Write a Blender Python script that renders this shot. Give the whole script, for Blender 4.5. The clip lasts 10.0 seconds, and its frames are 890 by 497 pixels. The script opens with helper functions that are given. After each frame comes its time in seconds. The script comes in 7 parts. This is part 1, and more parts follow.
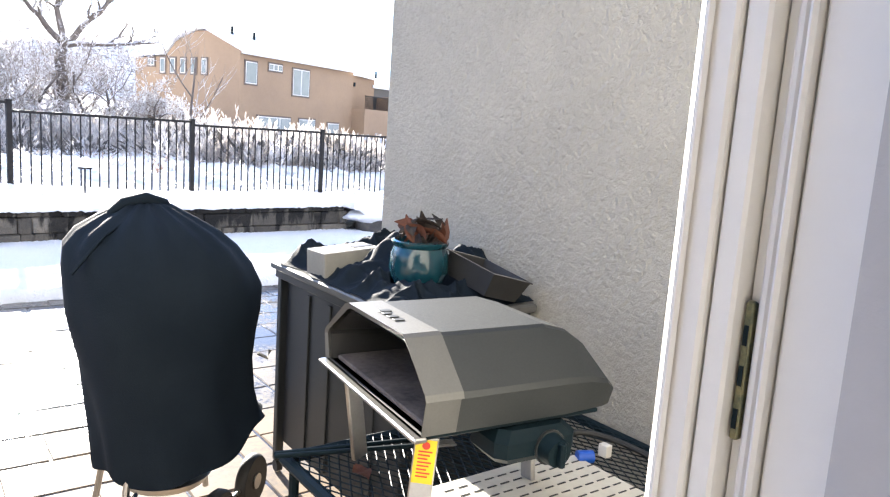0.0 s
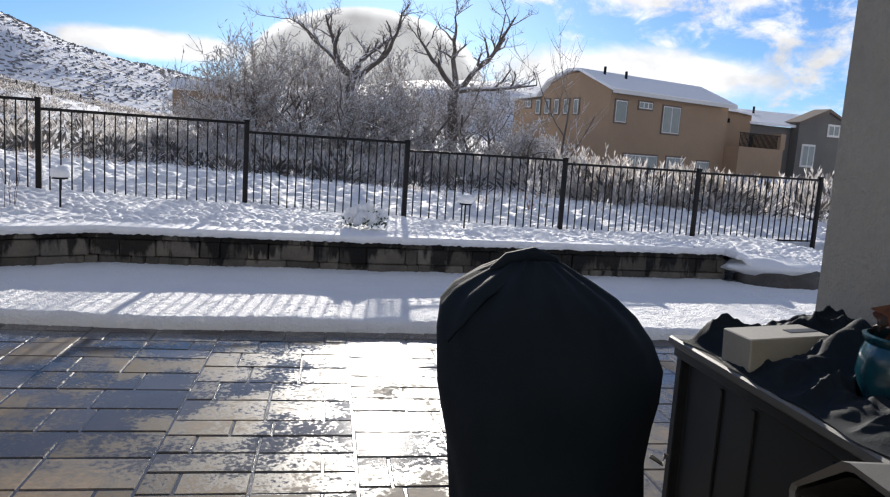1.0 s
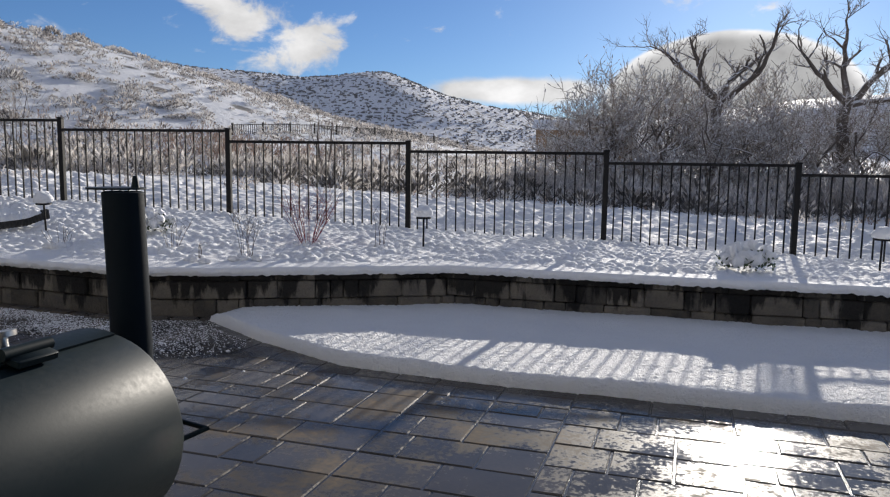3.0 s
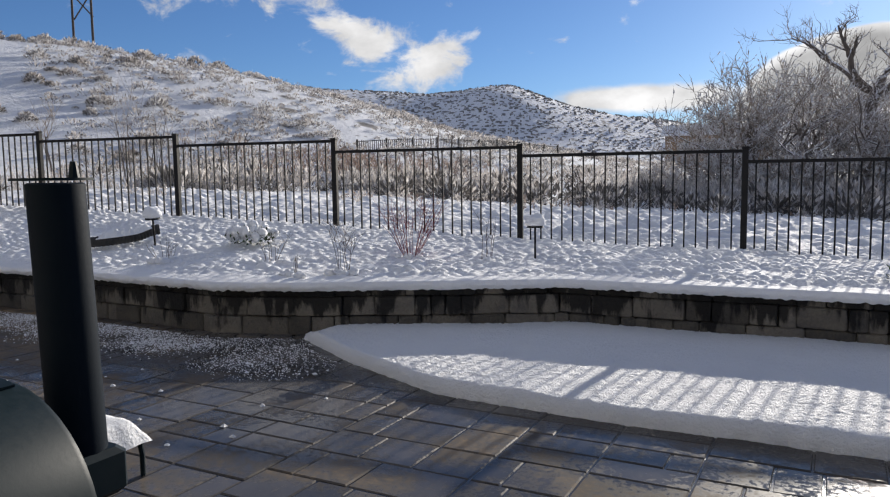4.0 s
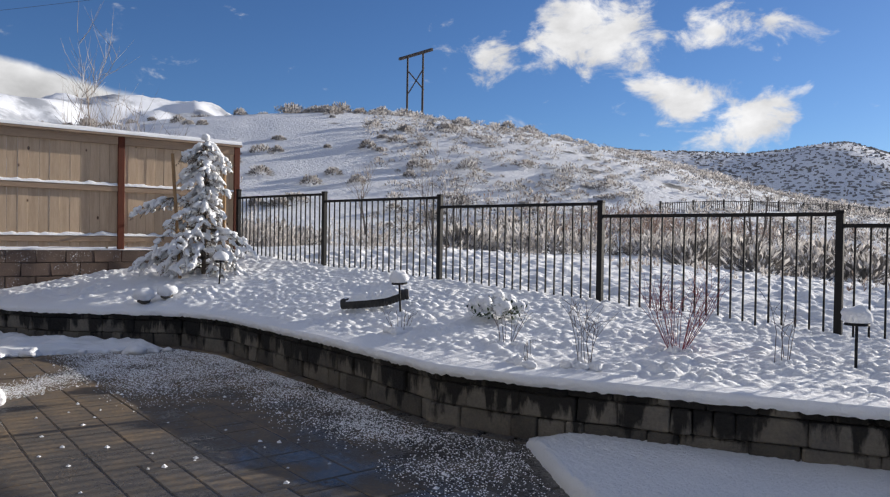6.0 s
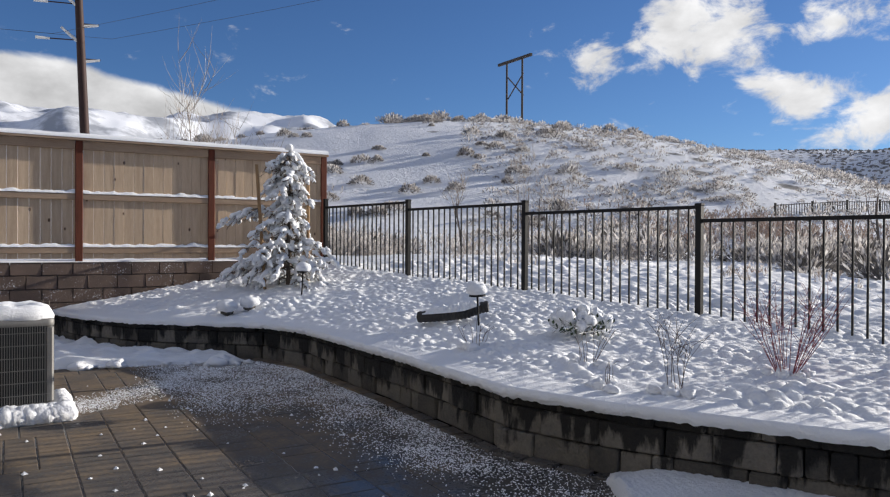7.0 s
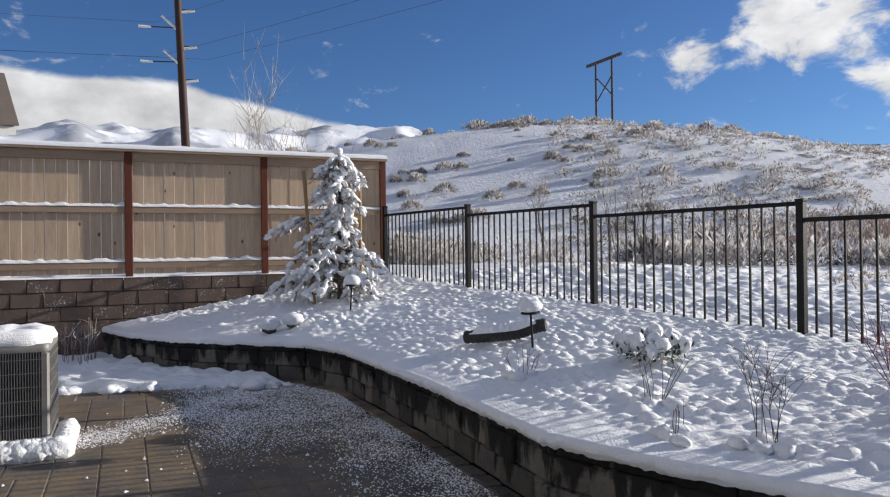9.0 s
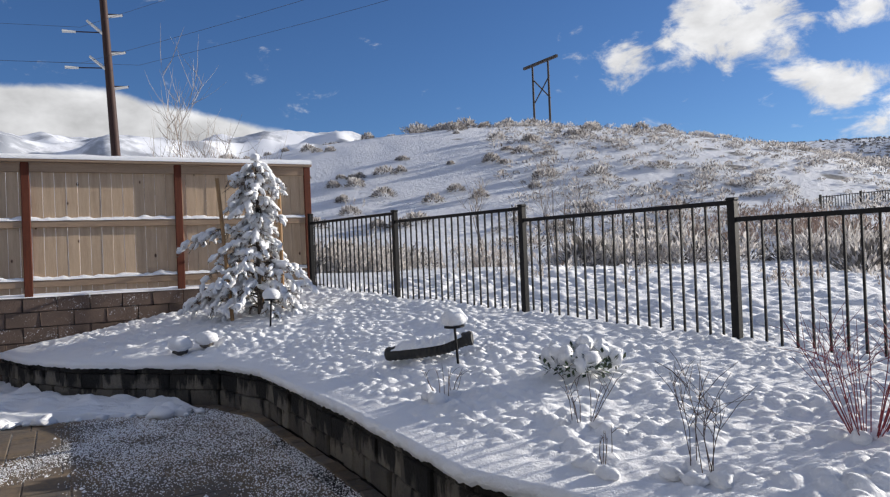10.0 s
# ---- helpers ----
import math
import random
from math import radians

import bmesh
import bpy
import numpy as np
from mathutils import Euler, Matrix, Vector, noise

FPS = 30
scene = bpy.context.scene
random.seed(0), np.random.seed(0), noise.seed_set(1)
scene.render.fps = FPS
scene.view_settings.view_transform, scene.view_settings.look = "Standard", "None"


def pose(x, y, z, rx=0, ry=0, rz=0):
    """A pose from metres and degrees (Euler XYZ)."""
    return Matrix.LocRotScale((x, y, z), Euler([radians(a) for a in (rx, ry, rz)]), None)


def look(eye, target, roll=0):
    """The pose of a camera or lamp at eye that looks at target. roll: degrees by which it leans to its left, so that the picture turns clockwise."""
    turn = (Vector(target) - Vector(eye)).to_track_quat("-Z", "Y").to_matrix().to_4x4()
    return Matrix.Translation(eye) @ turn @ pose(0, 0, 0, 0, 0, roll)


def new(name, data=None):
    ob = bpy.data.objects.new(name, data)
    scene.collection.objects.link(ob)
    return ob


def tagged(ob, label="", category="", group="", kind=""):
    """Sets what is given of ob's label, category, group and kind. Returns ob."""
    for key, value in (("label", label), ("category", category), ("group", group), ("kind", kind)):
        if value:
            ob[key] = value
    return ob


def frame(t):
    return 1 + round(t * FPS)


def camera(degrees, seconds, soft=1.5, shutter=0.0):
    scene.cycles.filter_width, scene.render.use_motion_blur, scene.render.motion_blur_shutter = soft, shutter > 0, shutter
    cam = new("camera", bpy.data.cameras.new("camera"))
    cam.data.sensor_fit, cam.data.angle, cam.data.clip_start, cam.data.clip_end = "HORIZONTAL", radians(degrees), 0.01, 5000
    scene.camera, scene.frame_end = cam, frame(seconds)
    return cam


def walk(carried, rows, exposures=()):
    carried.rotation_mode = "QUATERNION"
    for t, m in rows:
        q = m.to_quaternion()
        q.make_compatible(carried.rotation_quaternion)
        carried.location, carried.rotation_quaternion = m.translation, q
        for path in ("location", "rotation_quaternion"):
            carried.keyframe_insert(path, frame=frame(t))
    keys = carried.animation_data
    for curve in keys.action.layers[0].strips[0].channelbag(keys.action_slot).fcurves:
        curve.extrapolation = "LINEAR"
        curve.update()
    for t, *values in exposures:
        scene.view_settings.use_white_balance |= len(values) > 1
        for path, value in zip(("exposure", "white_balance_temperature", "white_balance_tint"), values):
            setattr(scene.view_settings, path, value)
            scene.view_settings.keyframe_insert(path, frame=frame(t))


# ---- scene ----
cam = camera(62.2, 10.0, soft=1.2)
PATH = [
    (0, (0.63, 0.638, 1.465), (1.816, 2.218, 1.153), 3.9),
    (0.2, (0.657, 0.732, 1.475), (1.686, 2.424, 1.196), 5.1),
    (0.4, (0.708, 0.854, 1.478), (1.559, 2.642, 1.196), 4.9),
    (0.5, (0.735, 0.922, 1.478), (1.493, 2.749, 1.181), 4.2),
    (0.6, (0.741, 0.985, 1.475), (1.408, 2.846, 1.175), 4.0),
    (0.8, (0.728, 1.11, 1.473), (1.223, 3.027, 1.185), 3.9),
    (1, (0.718, 1.22, 1.464), (1.039, 3.175, 1.187), 3.8),
    (1.5, (0.665, 1.365, 1.449), (0.628, 3.349, 1.193), 3.1),
    (2, (0.745, 1.579, 1.419), (0.444, 3.543, 1.19), 2.2),
    (2.5, (0.681, 1.821, 1.412), (0.201, 3.751, 1.203), 1.1),
    (2.7, (0.623, 1.96, 1.439), (0.086, 3.874, 1.221), 1.1),
    (3.8, (0.574, 2.739, 1.326), (-0.288, 4.533, 1.129), -0.7),
    (4, (0.505, 2.86, 1.337), (-0.428, 4.618, 1.146), -0.8),
    (4.5, (0.417, 3.188, 1.358), (-0.707, 4.835, 1.199), -0.9),
    (4.6, (0.434, 3.251, 1.361), (-0.732, 4.869, 1.211), -0.8),
    (5, (0.354, 3.53, 1.421), (-0.952, 5.04, 1.315), -0.4),
    (5.5, (0.224, 3.801, 1.41), (-1.221, 5.182, 1.351), 0.3),
    (6, (0.155, 4.102, 1.415), (-1.406, 5.351, 1.386), 0.9),
    (6.2, (0.254, 4.264, 1.469), (-1.366, 5.436, 1.435), 0.7),
    (7.3, (-0.21, 4.682, 1.434), (-1.948, 5.673, 1.427), 0.2),
    (7.5, (-0.249, 4.793, 1.446), (-2.002, 5.757, 1.438), 0.1),
    (8, (-0.348, 5.069, 1.468), (-2.135, 5.967, 1.467), -0.2),
    (8.5, (-0.553, 5.241, 1.455), (-2.37, 6.075, 1.459), -0.3),
    (9, (-0.733, 5.419, 1.46), (-2.567, 6.216, 1.467), -0.7),
    (9.5, (-0.875, 5.686, 1.486), (-2.705, 6.494, 1.494), -1.3),
    (10, (-1.055, 5.81, 1.507), (-2.824, 6.743, 1.52), -2.3),
]
EXPOSURES = [(0.0, 2.85, 6500, 10), (0.3, 2.0, 6500, 10), (0.6, 1.4, 6450, 10), (1.0, 0.7, 6450, 10), (1.5, 0.38, 6550, 10), (2.5, 0.27, 6550, 10), (4.0, 0.37, 6550, 10), (5.0, 0.42, 6500, 10), (6.0, 0.43, 6500, 10), (10.0, 0.46, 6450, 10)]
walk(cam, [(t, look(eye, target, roll)) for t, eye, target, roll in PATH], EXPOSURES)

# ---- world, sun ----
SUN_AZ, SUN_EL = 84.8, 15.4          # azimuth from +x towards +y, elevation
sun_dir = Vector((math.cos(radians(SUN_AZ)) * math.cos(radians(SUN_EL)), math.sin(radians(SUN_AZ)) * math.cos(radians(SUN_EL)), math.sin(radians(SUN_EL))))
sun_data = bpy.data.lights.new("sun", "SUN")
sun_data.energy, sun_data.angle, sun_data.color = 5.0, radians(0.55), (1.0, 0.93, 0.83)
sun = new("sun", sun_data)
sun.matrix_world = look(sun_dir * 50, (0, 0, 0))


def N(nt, kind, **kw):
    n = nt.nodes.new(kind)
    for k, v in kw.items():
        if k == "op":
            n.operation = v
        elif k == "blend":
            n.blend_type = v
        else:
            n.inputs[k].default_value = v
    return n


def make_world():
    w = bpy.data.worlds.new("sky")
    scene.world = w
    w.use_nodes = True
    nt = w.node_tree
    nt.nodes.clear()
    out = nt.nodes.new("ShaderNodeOutputWorld")
    bg = nt.nodes.new("ShaderNodeBackground")
    bg.inputs["Strength"].default_value = 1.0
    sky = nt.nodes.new("ShaderNodeTexSky")
    sky.sky_type, sky.sun_disc = "NISHITA", False
    sky.sun_elevation, sky.sun_rotation = radians(SUN_EL), radians(90 - SUN_AZ)
    sky.altitude, sky.air_density, sky.dust_density, sky.ozone_density = 1400, 1.0, 0.6, 2.7
    gain = N(nt, "ShaderNodeMix")
    gain.data_type, gain.blend_type = "RGBA", "MULTIPLY"
    gain.inputs[0].default_value = 1.0
    gain.inputs[7].default_value = (0.041, 0.055, 0.076, 1)
    nt.links.new(sky.outputs[0], gain.inputs[6])
    tc = nt.nodes.new("ShaderNodeTexCoord")
    # cloud noise
    sc = N(nt, "ShaderNodeMapping")
    sc.inputs["Scale"].default_value = (1, 1, 1.7)
    nt.links.new(tc.outputs["Generated"], sc.inputs[0])
    n1 = N(nt, "ShaderNodeTexNoise", Scale=15.0, Detail=11.0, Roughness=0.62, Distortion=0.35)
    nt.links.new(sc.outputs[0], n1.inputs["Vector"])
    total, firm = None, None

    def m(op, a, b=None):
        n = nt.nodes.new("ShaderNodeMath")
        n.operation = op
        for i, v in ((0, a), (1, b)):
            if v is None:
                continue
            if isinstance(v, (int, float)):
                n.inputs[i].default_value = v
            else:
                nt.links.new(v, n.inputs[i])
        return n.outputs[0]

    sep = nt.nodes.new("ShaderNodeSeparateXYZ")
    nt.links.new(tc.outputs["Generated"], sep.inputs[0])
    az = m("MULTIPLY", m("ARCTAN2", sep.outputs[1], sep.outputs[0]), 57.2958)
    el = m("MULTIPLY", m("ARCSINE", sep.outputs[2]), 57.2958)
    # banks of cloud: azimuth, elevation, half widths, weight
    for a, e, wa, we, k in CLOUDS:
        da = m("DIVIDE", m("SUBTRACT", m("MODULO", m("ADD", m("SUBTRACT", az, a), 540.0), 360.0), 180.0), wa * 1.35)
        de = m("DIVIDE", m("SUBTRACT", el, e), we * 1.35)
        q = m("ADD", m("MULTIPLY", da, da), m("MULTIPLY", de, de))
        g = m("MULTIPLY", m("POWER", 2.718, m("MULTIPLY", q, -1.0)), k)
        if k > 1.3:
            firm = g if firm is None else m("MAXIMUM", firm, g)
        else:
            total = g if total is None else m("MAXIMUM", total, g)
    # the long smooth bank lying over the mountains
    turn = m("MODULO", m("ADD", az, 360.0), 360.0)
    top = m("MINIMUM", m("ADD", 9.0, m("MULTIPLY", m("SUBTRACT", turn, 158.5), 0.215)), 12.9)
    bank = m("MINIMUM", m("DIVIDE", m("SUBTRACT", top, el), 0.9), 1.3)
    side = nt.nodes.new("ShaderNodeMapRange")
    side.inputs["From Min"].default_value, side.inputs["From Max"].default_value = 150.0, 158.0
    nt.links.new(turn, side.inputs["Value"])
    firm = m("MAXIMUM", firm, m("MULTIPLY", bank, side.outputs[0]))
    # broken cloud added out of view, above and behind, to lift the shade
    high = nt.nodes.new("ShaderNodeMapRange")
    high.interpolation_type = "SMOOTHSTEP"
    high.inputs["From Min"].default_value, high.inputs["From Max"].default_value = 19.0, 34.0
    high.inputs["To Max"].default_value = 0.48
    nt.links.new(el, high.inputs["Value"])
    back = nt.nodes.new("ShaderNodeMapRange")
    back.interpolation_type = "SMOOTHSTEP"
    back.inputs["From Min"].default_value, back.inputs["From Max"].default_value = 0.05, -0.5
    back.inputs["To Max"].default_value = 0.55
    nt.links.new(sep.outputs[1], back.inputs["Value"])
    total = m("MAXIMUM", total, m("MAXIMUM", high.outputs[0], back.outputs[0]))
    puff = m("SUBTRACT", n1.outputs["Fac"], 0.5)
    dens = m("MAXIMUM", m("ADD", m("MULTIPLY", puff, 3.0), total), m("ADD", m("MULTIPLY", puff, 1.1), firm))
    # the smooth lens-shaped cap cloud: bright rim, grey body
    la = m("DIVIDE", m("SUBTRACT", az, 87.6), 9.0)
    le = m("DIVIDE", m("SUBTRACT", el, 4.2), 5.4)
    rim = m("ADD", m("ADD", m("MULTIPLY", la, la), m("MULTIPLY", le, le)), m("MULTIPLY", puff, 0.16))
    cap = nt.nodes.new("ShaderNodeMapRange")
    cap.inputs["From Min"].default_value, cap.inputs["From Max"].default_value = 1.12, 0.92
    cap.inputs["To Max"].default_value = 1.3
    nt.links.new(rim, cap.inputs["Value"])
    dens = m("MAXIMUM", dens, cap.outputs[0])
    body = nt.nodes.new("ShaderNodeMapRange")
    body.interpolation_type = "SMOOTHSTEP"
    body.inputs["From Min"].default_value, body.inputs["From Max"].default_value = 0.72, 1.0
    body.inputs["To Min"].default_value, body.inputs["To Max"].default_value = 0.66, 1.25
    nt.links.new(rim, body.inputs["Value"])
    ramp = nt.nodes.new("ShaderNodeMapRange")
    ramp.interpolation_type = "SMOOTHSTEP"
    ramp.inputs["From Min"].default_value, ramp.inputs["From Max"].default_value = 0.34, 1.0
    nt.links.new(dens, ramp.inputs["Value"])
    # brighter towards the sun
    dot = nt.nodes.new("ShaderNodeVectorMath")
    dot.operation = "DOT_PRODUCT"
    dot.inputs[1].default_value = sun_dir
    nt.links.new(tc.outputs["Generated"], dot.inputs[0])
    near = m("POWER", m("MAXIMUM", dot.outputs["Value"], 0.0), 10.0)
    lum = m("ADD", 0.47, m("MULTIPLY", near, 0.10))
    n2 = N(nt, "ShaderNodeTexNoise", Scale=14.0, Detail=6.0, Roughness=0.55)
    nt.links.new(sc.outputs[0], n2.inputs["Vector"])
    deep = nt.nodes.new("ShaderNodeMapRange")
    deep.inputs["From Min"].default_value, deep.inputs["From Max"].default_value = 0.5, 2.6
    deep.inputs["To Min"].default_value, deep.inputs["To Max"].default_value = 1.0, 0.82
    nt.links.new(m("MULTIPLY", m("DIVIDE", m("SUBTRACT", top, el), 0.9), side.outputs[0]), deep.inputs["Value"])
    lum = m("MULTIPLY", m("MULTIPLY", lum, deep.outputs[0]), body.outputs[0])
    lum = m("MULTIPLY", lum, m("ADD", 0.40, m("MULTIPLY", n2.outputs["Fac"], 1.15)))
    col = N(nt, "ShaderNodeMix")
    col.data_type, col.blend_type = "RGBA", "MULTIPLY"
    col.inputs[0].default_value = 1.0
    col.inputs[6].default_value = (1.0, 1.0, 1.01, 1)
    comb = nt.nodes.new("ShaderNodeCombineXYZ")
    for i in range(3):
        nt.links.new(lum, comb.inputs[i])
    nt.links.new(comb.outputs[0], col.inputs[7])
    mix = N(nt, "ShaderNodeMix")
    mix.data_type = "RGBA"
    nt.links.new(ramp.outputs[0], mix.inputs[0])
    nt.links.new(gain.outputs[2], mix.inputs[6])
    nt.links.new(col.outputs[2], mix.inputs[7])
    nt.links.new(mix.outputs[2], bg.inputs["Color"])
    nt.links.new(bg.outputs[0], out.inputs[0])


CLOUDS = [(119.6, 8.6, 2.4, 1.6, 1.25), (122.8, 10.2, 2.2, 1.1, 1.1), (125.4, 11.2, 2.6, 0.9, 0.95), (128.3, 10.0, 1.0, 0.7, 0.85), (130.5, 15.0, 4.6, 2.2, 1.2), (137.6, 14.0, 1.6, 1.4, 1.15), (120.0, 15.2, 3.5, 1.0, 0.9),
          (68, 6.0, 9, 1.5, 1.4), (103, 5.6, 5.5, 0.75, 1.6), (66, 11.5, 9, 1.8, 0.85), (89.4, 12.2, 1.6, 1.0, 0.66), (84, 11.6, 2.5, 0.9, 0.6),
          (45, 9, 14, 5, 0.8)]
make_world()


# ---- materials ----
def mat(name, c1, c2=None, rough=0.7, metal=0.0, scale=6.0, fine=60.0, bump=0.3, bump_scale=None, vary=0.0, spec=0.5, dist=0.01, stretch=None, coat=0.0, island=False):
    """A surface with two scales of colour variation and fine relief, in object-sized metres."""
    mt = bpy.data.materials.new(name)
    mt.use_nodes = True
    nt = mt.node_tree
    b = nt.nodes["Principled BSDF"]
    c2 = c2 or tuple(v * 0.75 for v in c1)
    tc = nt.nodes.new("ShaderNodeTexCoord")
    geo = nt.nodes.new("ShaderNodeNewGeometry")
    vec = geo.outputs["Position"]
    if stretch:
        mp = N(nt, "ShaderNodeMapping")
        mp.inputs["Scale"].default_value = stretch
        nt.links.new(vec, mp.inputs[0])
        vec = mp.outputs[0]
    big = N(nt, "ShaderNodeTexNoise", Scale=scale, Detail=5.0, Roughness=0.6)
    small = N(nt, "ShaderNodeTexNoise", Scale=fine, Detail=4.0, Roughness=0.6)
    for n in (big, small):
        nt.links.new(vec, n.inputs["Vector"])
    add = N(nt, "ShaderNodeMath", op="MULTIPLY_ADD")
    add.inputs[1].default_value = 0.45
    nt.links.new(small.outputs["Fac"], add.inputs[0])
    nt.links.new(big.outputs["Fac"], add.inputs[2])
    mr = N(nt, "ShaderNodeMapRange")
    mr.inputs["From Min"].default_value, mr.inputs["From Max"].default_value = 0.5, 0.95
    nt.links.new(add.outputs[0], mr.inputs["Value"])
    mix = N(nt, "ShaderNodeMix")
    mix.data_type = "RGBA"
    mix.inputs[6].default_value, mix.inputs[7].default_value = (*c1, 1), (*c2, 1)
    nt.links.new(mr.outputs[0], mix.inputs[0])
    colour = mix.outputs[2]
    if vary:
        hs = nt.nodes.new("ShaderNodeHueSaturation")
        if island:
            rnd = geo.outputs["Random Per Island"]
        else:
            rnd = nt.nodes.new("ShaderNodeObjectInfo").outputs["Random"]
        v = N(nt, "ShaderNodeMapRange")
        v.inputs["To Min"].default_value, v.inputs["To Max"].default_value = 1 - vary, 1 + vary
        nt.links.new(rnd, v.inputs["Value"])
        nt.links.new(v.outputs[0], hs.inputs["Value"])
        nt.links.new(colour, hs.inputs["Color"])
        colour = hs.outputs[0]
    nt.links.new(colour, b.inputs["Base Color"])
    rr = N(nt, "ShaderNodeMapRange")
    rr.inputs["To Min"].default_value, rr.inputs["To Max"].default_value = max(0.02, rough - 0.1), min(1, rough + 0.1)
    nt.links.new(small.outputs["Fac"], rr.inputs["Value"])
    nt.links.new(rr.outputs[0], b.inputs["Roughness"])
    b.inputs["Metallic"].default_value = metal
    b.inputs["Specular IOR Level"].default_value = spec
    b.inputs["Coat Weight"].default_value = coat
    if bump:
        bn = N(nt, "ShaderNodeTexNoise", Scale=bump_scale or fine * 1.5, Detail=6.0, Roughness=0.65)
        nt.links.new(vec, bn.inputs["Vector"])
        bp = N(nt, "ShaderNodeBump", Strength=bump, Distance=dist)
        nt.links.new(bn.outputs["Fac"], bp.inputs["Height"])
        nt.links.new(bp.outputs[0], b.inputs["Normal"])
    return mt


def M_snow_ground():
    """Snow with brush stubble and soil showing where the land is steep and far, and mountains toned blue-grey for shade
    and haze.
    """
    mt = mat("snow_land", (0.86, 0.88, 0.92), (0.80, 0.82, 0.87), rough=0.75, scale=0.8, fine=9.0, bump=1.0, bump_scale=3.2, dist=0.30)
    nt = mt.node_tree
    b = nt.nodes["Principled BSDF"]
    src = b.inputs["Base Color"].links[0].from_socket
    geo = nt.nodes.new("ShaderNodeNewGeometry")
    att = nt.nodes.new("ShaderNodeAttribute")
    att.attribute_name = "scrub"
    patch = N(nt, "ShaderNodeTexNoise", Scale=0.05, Detail=6.0, Roughness=0.65)
    nt.links.new(geo.outputs["Position"], patch.inputs["Vector"])
    blot = N(nt, "ShaderNodeTexNoise", Scale=1.1, Detail=5.0, Roughness=0.7)
    nt.links.new(geo.outputs["Position"], blot.inputs["Vector"])
    masks = []
    # single bushes at two sizes, thinning out by the patch noise
    for size, cover in ((0.27, 0.62), (1.15, 0.34)):
        vor = N(nt, "ShaderNodeTexVoronoi", Scale=size)
        nt.links.new(geo.outputs["Position"], vor.inputs["Vector"])
        lim = N(nt, "ShaderNodeMath", op="MULTIPLY")
        lim.inputs[1].default_value = cover
        nt.links.new(att.outputs["Fac"], lim.inputs[0])
        t1 = N(nt, "ShaderNodeMath", op="MULTIPLY_ADD")
        t1.inputs[1].default_value = 0.45
        nt.links.new(patch.outputs["Fac"], t1.inputs[0])
        nt.links.new(lim.outputs[0], t1.inputs[2])
        t2 = N(nt, "ShaderNodeMath", op="MULTIPLY_ADD")
        t2.inputs[1].default_value = 0.35
        nt.links.new(blot.outputs["Fac"], t2.inputs[0])
        nt.links.new(t1.outputs[0], t2.inputs[2])
        df = N(nt, "ShaderNodeMath", op="SUBTRACT")
        nt.links.new(t2.outputs[0], df.inputs[0])
        nt.links.new(vor.outputs["Distance"], df.inputs[1])
        mr = N(nt, "ShaderNodeMapRange")
        mr.inputs["From Min"].default_value, mr.inputs["From Max"].default_value = 0.36, 0.48
        nt.links.new(df.outputs[0], mr.inputs["Value"])
        masks.append(mr.outputs[0])
    mr = N(nt, "ShaderNodeMath", op="MAXIMUM")
    nt.links.new(masks[0], mr.inputs[0])
    nt.links.new(masks[1], mr.inputs[1])
    mix = N(nt, "ShaderNodeMix")
    mix.data_type = "RGBA"
    mix.inputs[7].default_value = (0.17, 0.165, 0.16, 1)
    nt.links.new(mr.outputs[0], mix.inputs[0])
    nt.links.new(src, mix.inputs[6])
    # far mountains: shade and haze put into the colour as blue-grey patches
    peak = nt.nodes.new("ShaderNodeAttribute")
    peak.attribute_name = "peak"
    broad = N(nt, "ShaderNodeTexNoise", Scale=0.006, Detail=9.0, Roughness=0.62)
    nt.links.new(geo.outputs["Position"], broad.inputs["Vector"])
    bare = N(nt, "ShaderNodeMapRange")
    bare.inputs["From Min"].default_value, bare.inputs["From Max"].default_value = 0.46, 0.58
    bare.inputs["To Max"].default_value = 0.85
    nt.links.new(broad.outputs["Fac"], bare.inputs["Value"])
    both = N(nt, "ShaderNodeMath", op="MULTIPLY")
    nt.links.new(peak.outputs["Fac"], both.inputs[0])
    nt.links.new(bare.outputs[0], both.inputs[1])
    # blue-grey for rock and brush, with slope shade and haze mixed in
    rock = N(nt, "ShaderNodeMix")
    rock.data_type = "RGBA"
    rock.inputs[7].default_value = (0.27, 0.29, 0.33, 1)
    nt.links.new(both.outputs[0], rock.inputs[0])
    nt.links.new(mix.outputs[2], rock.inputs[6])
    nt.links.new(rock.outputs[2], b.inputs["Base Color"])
    return mt


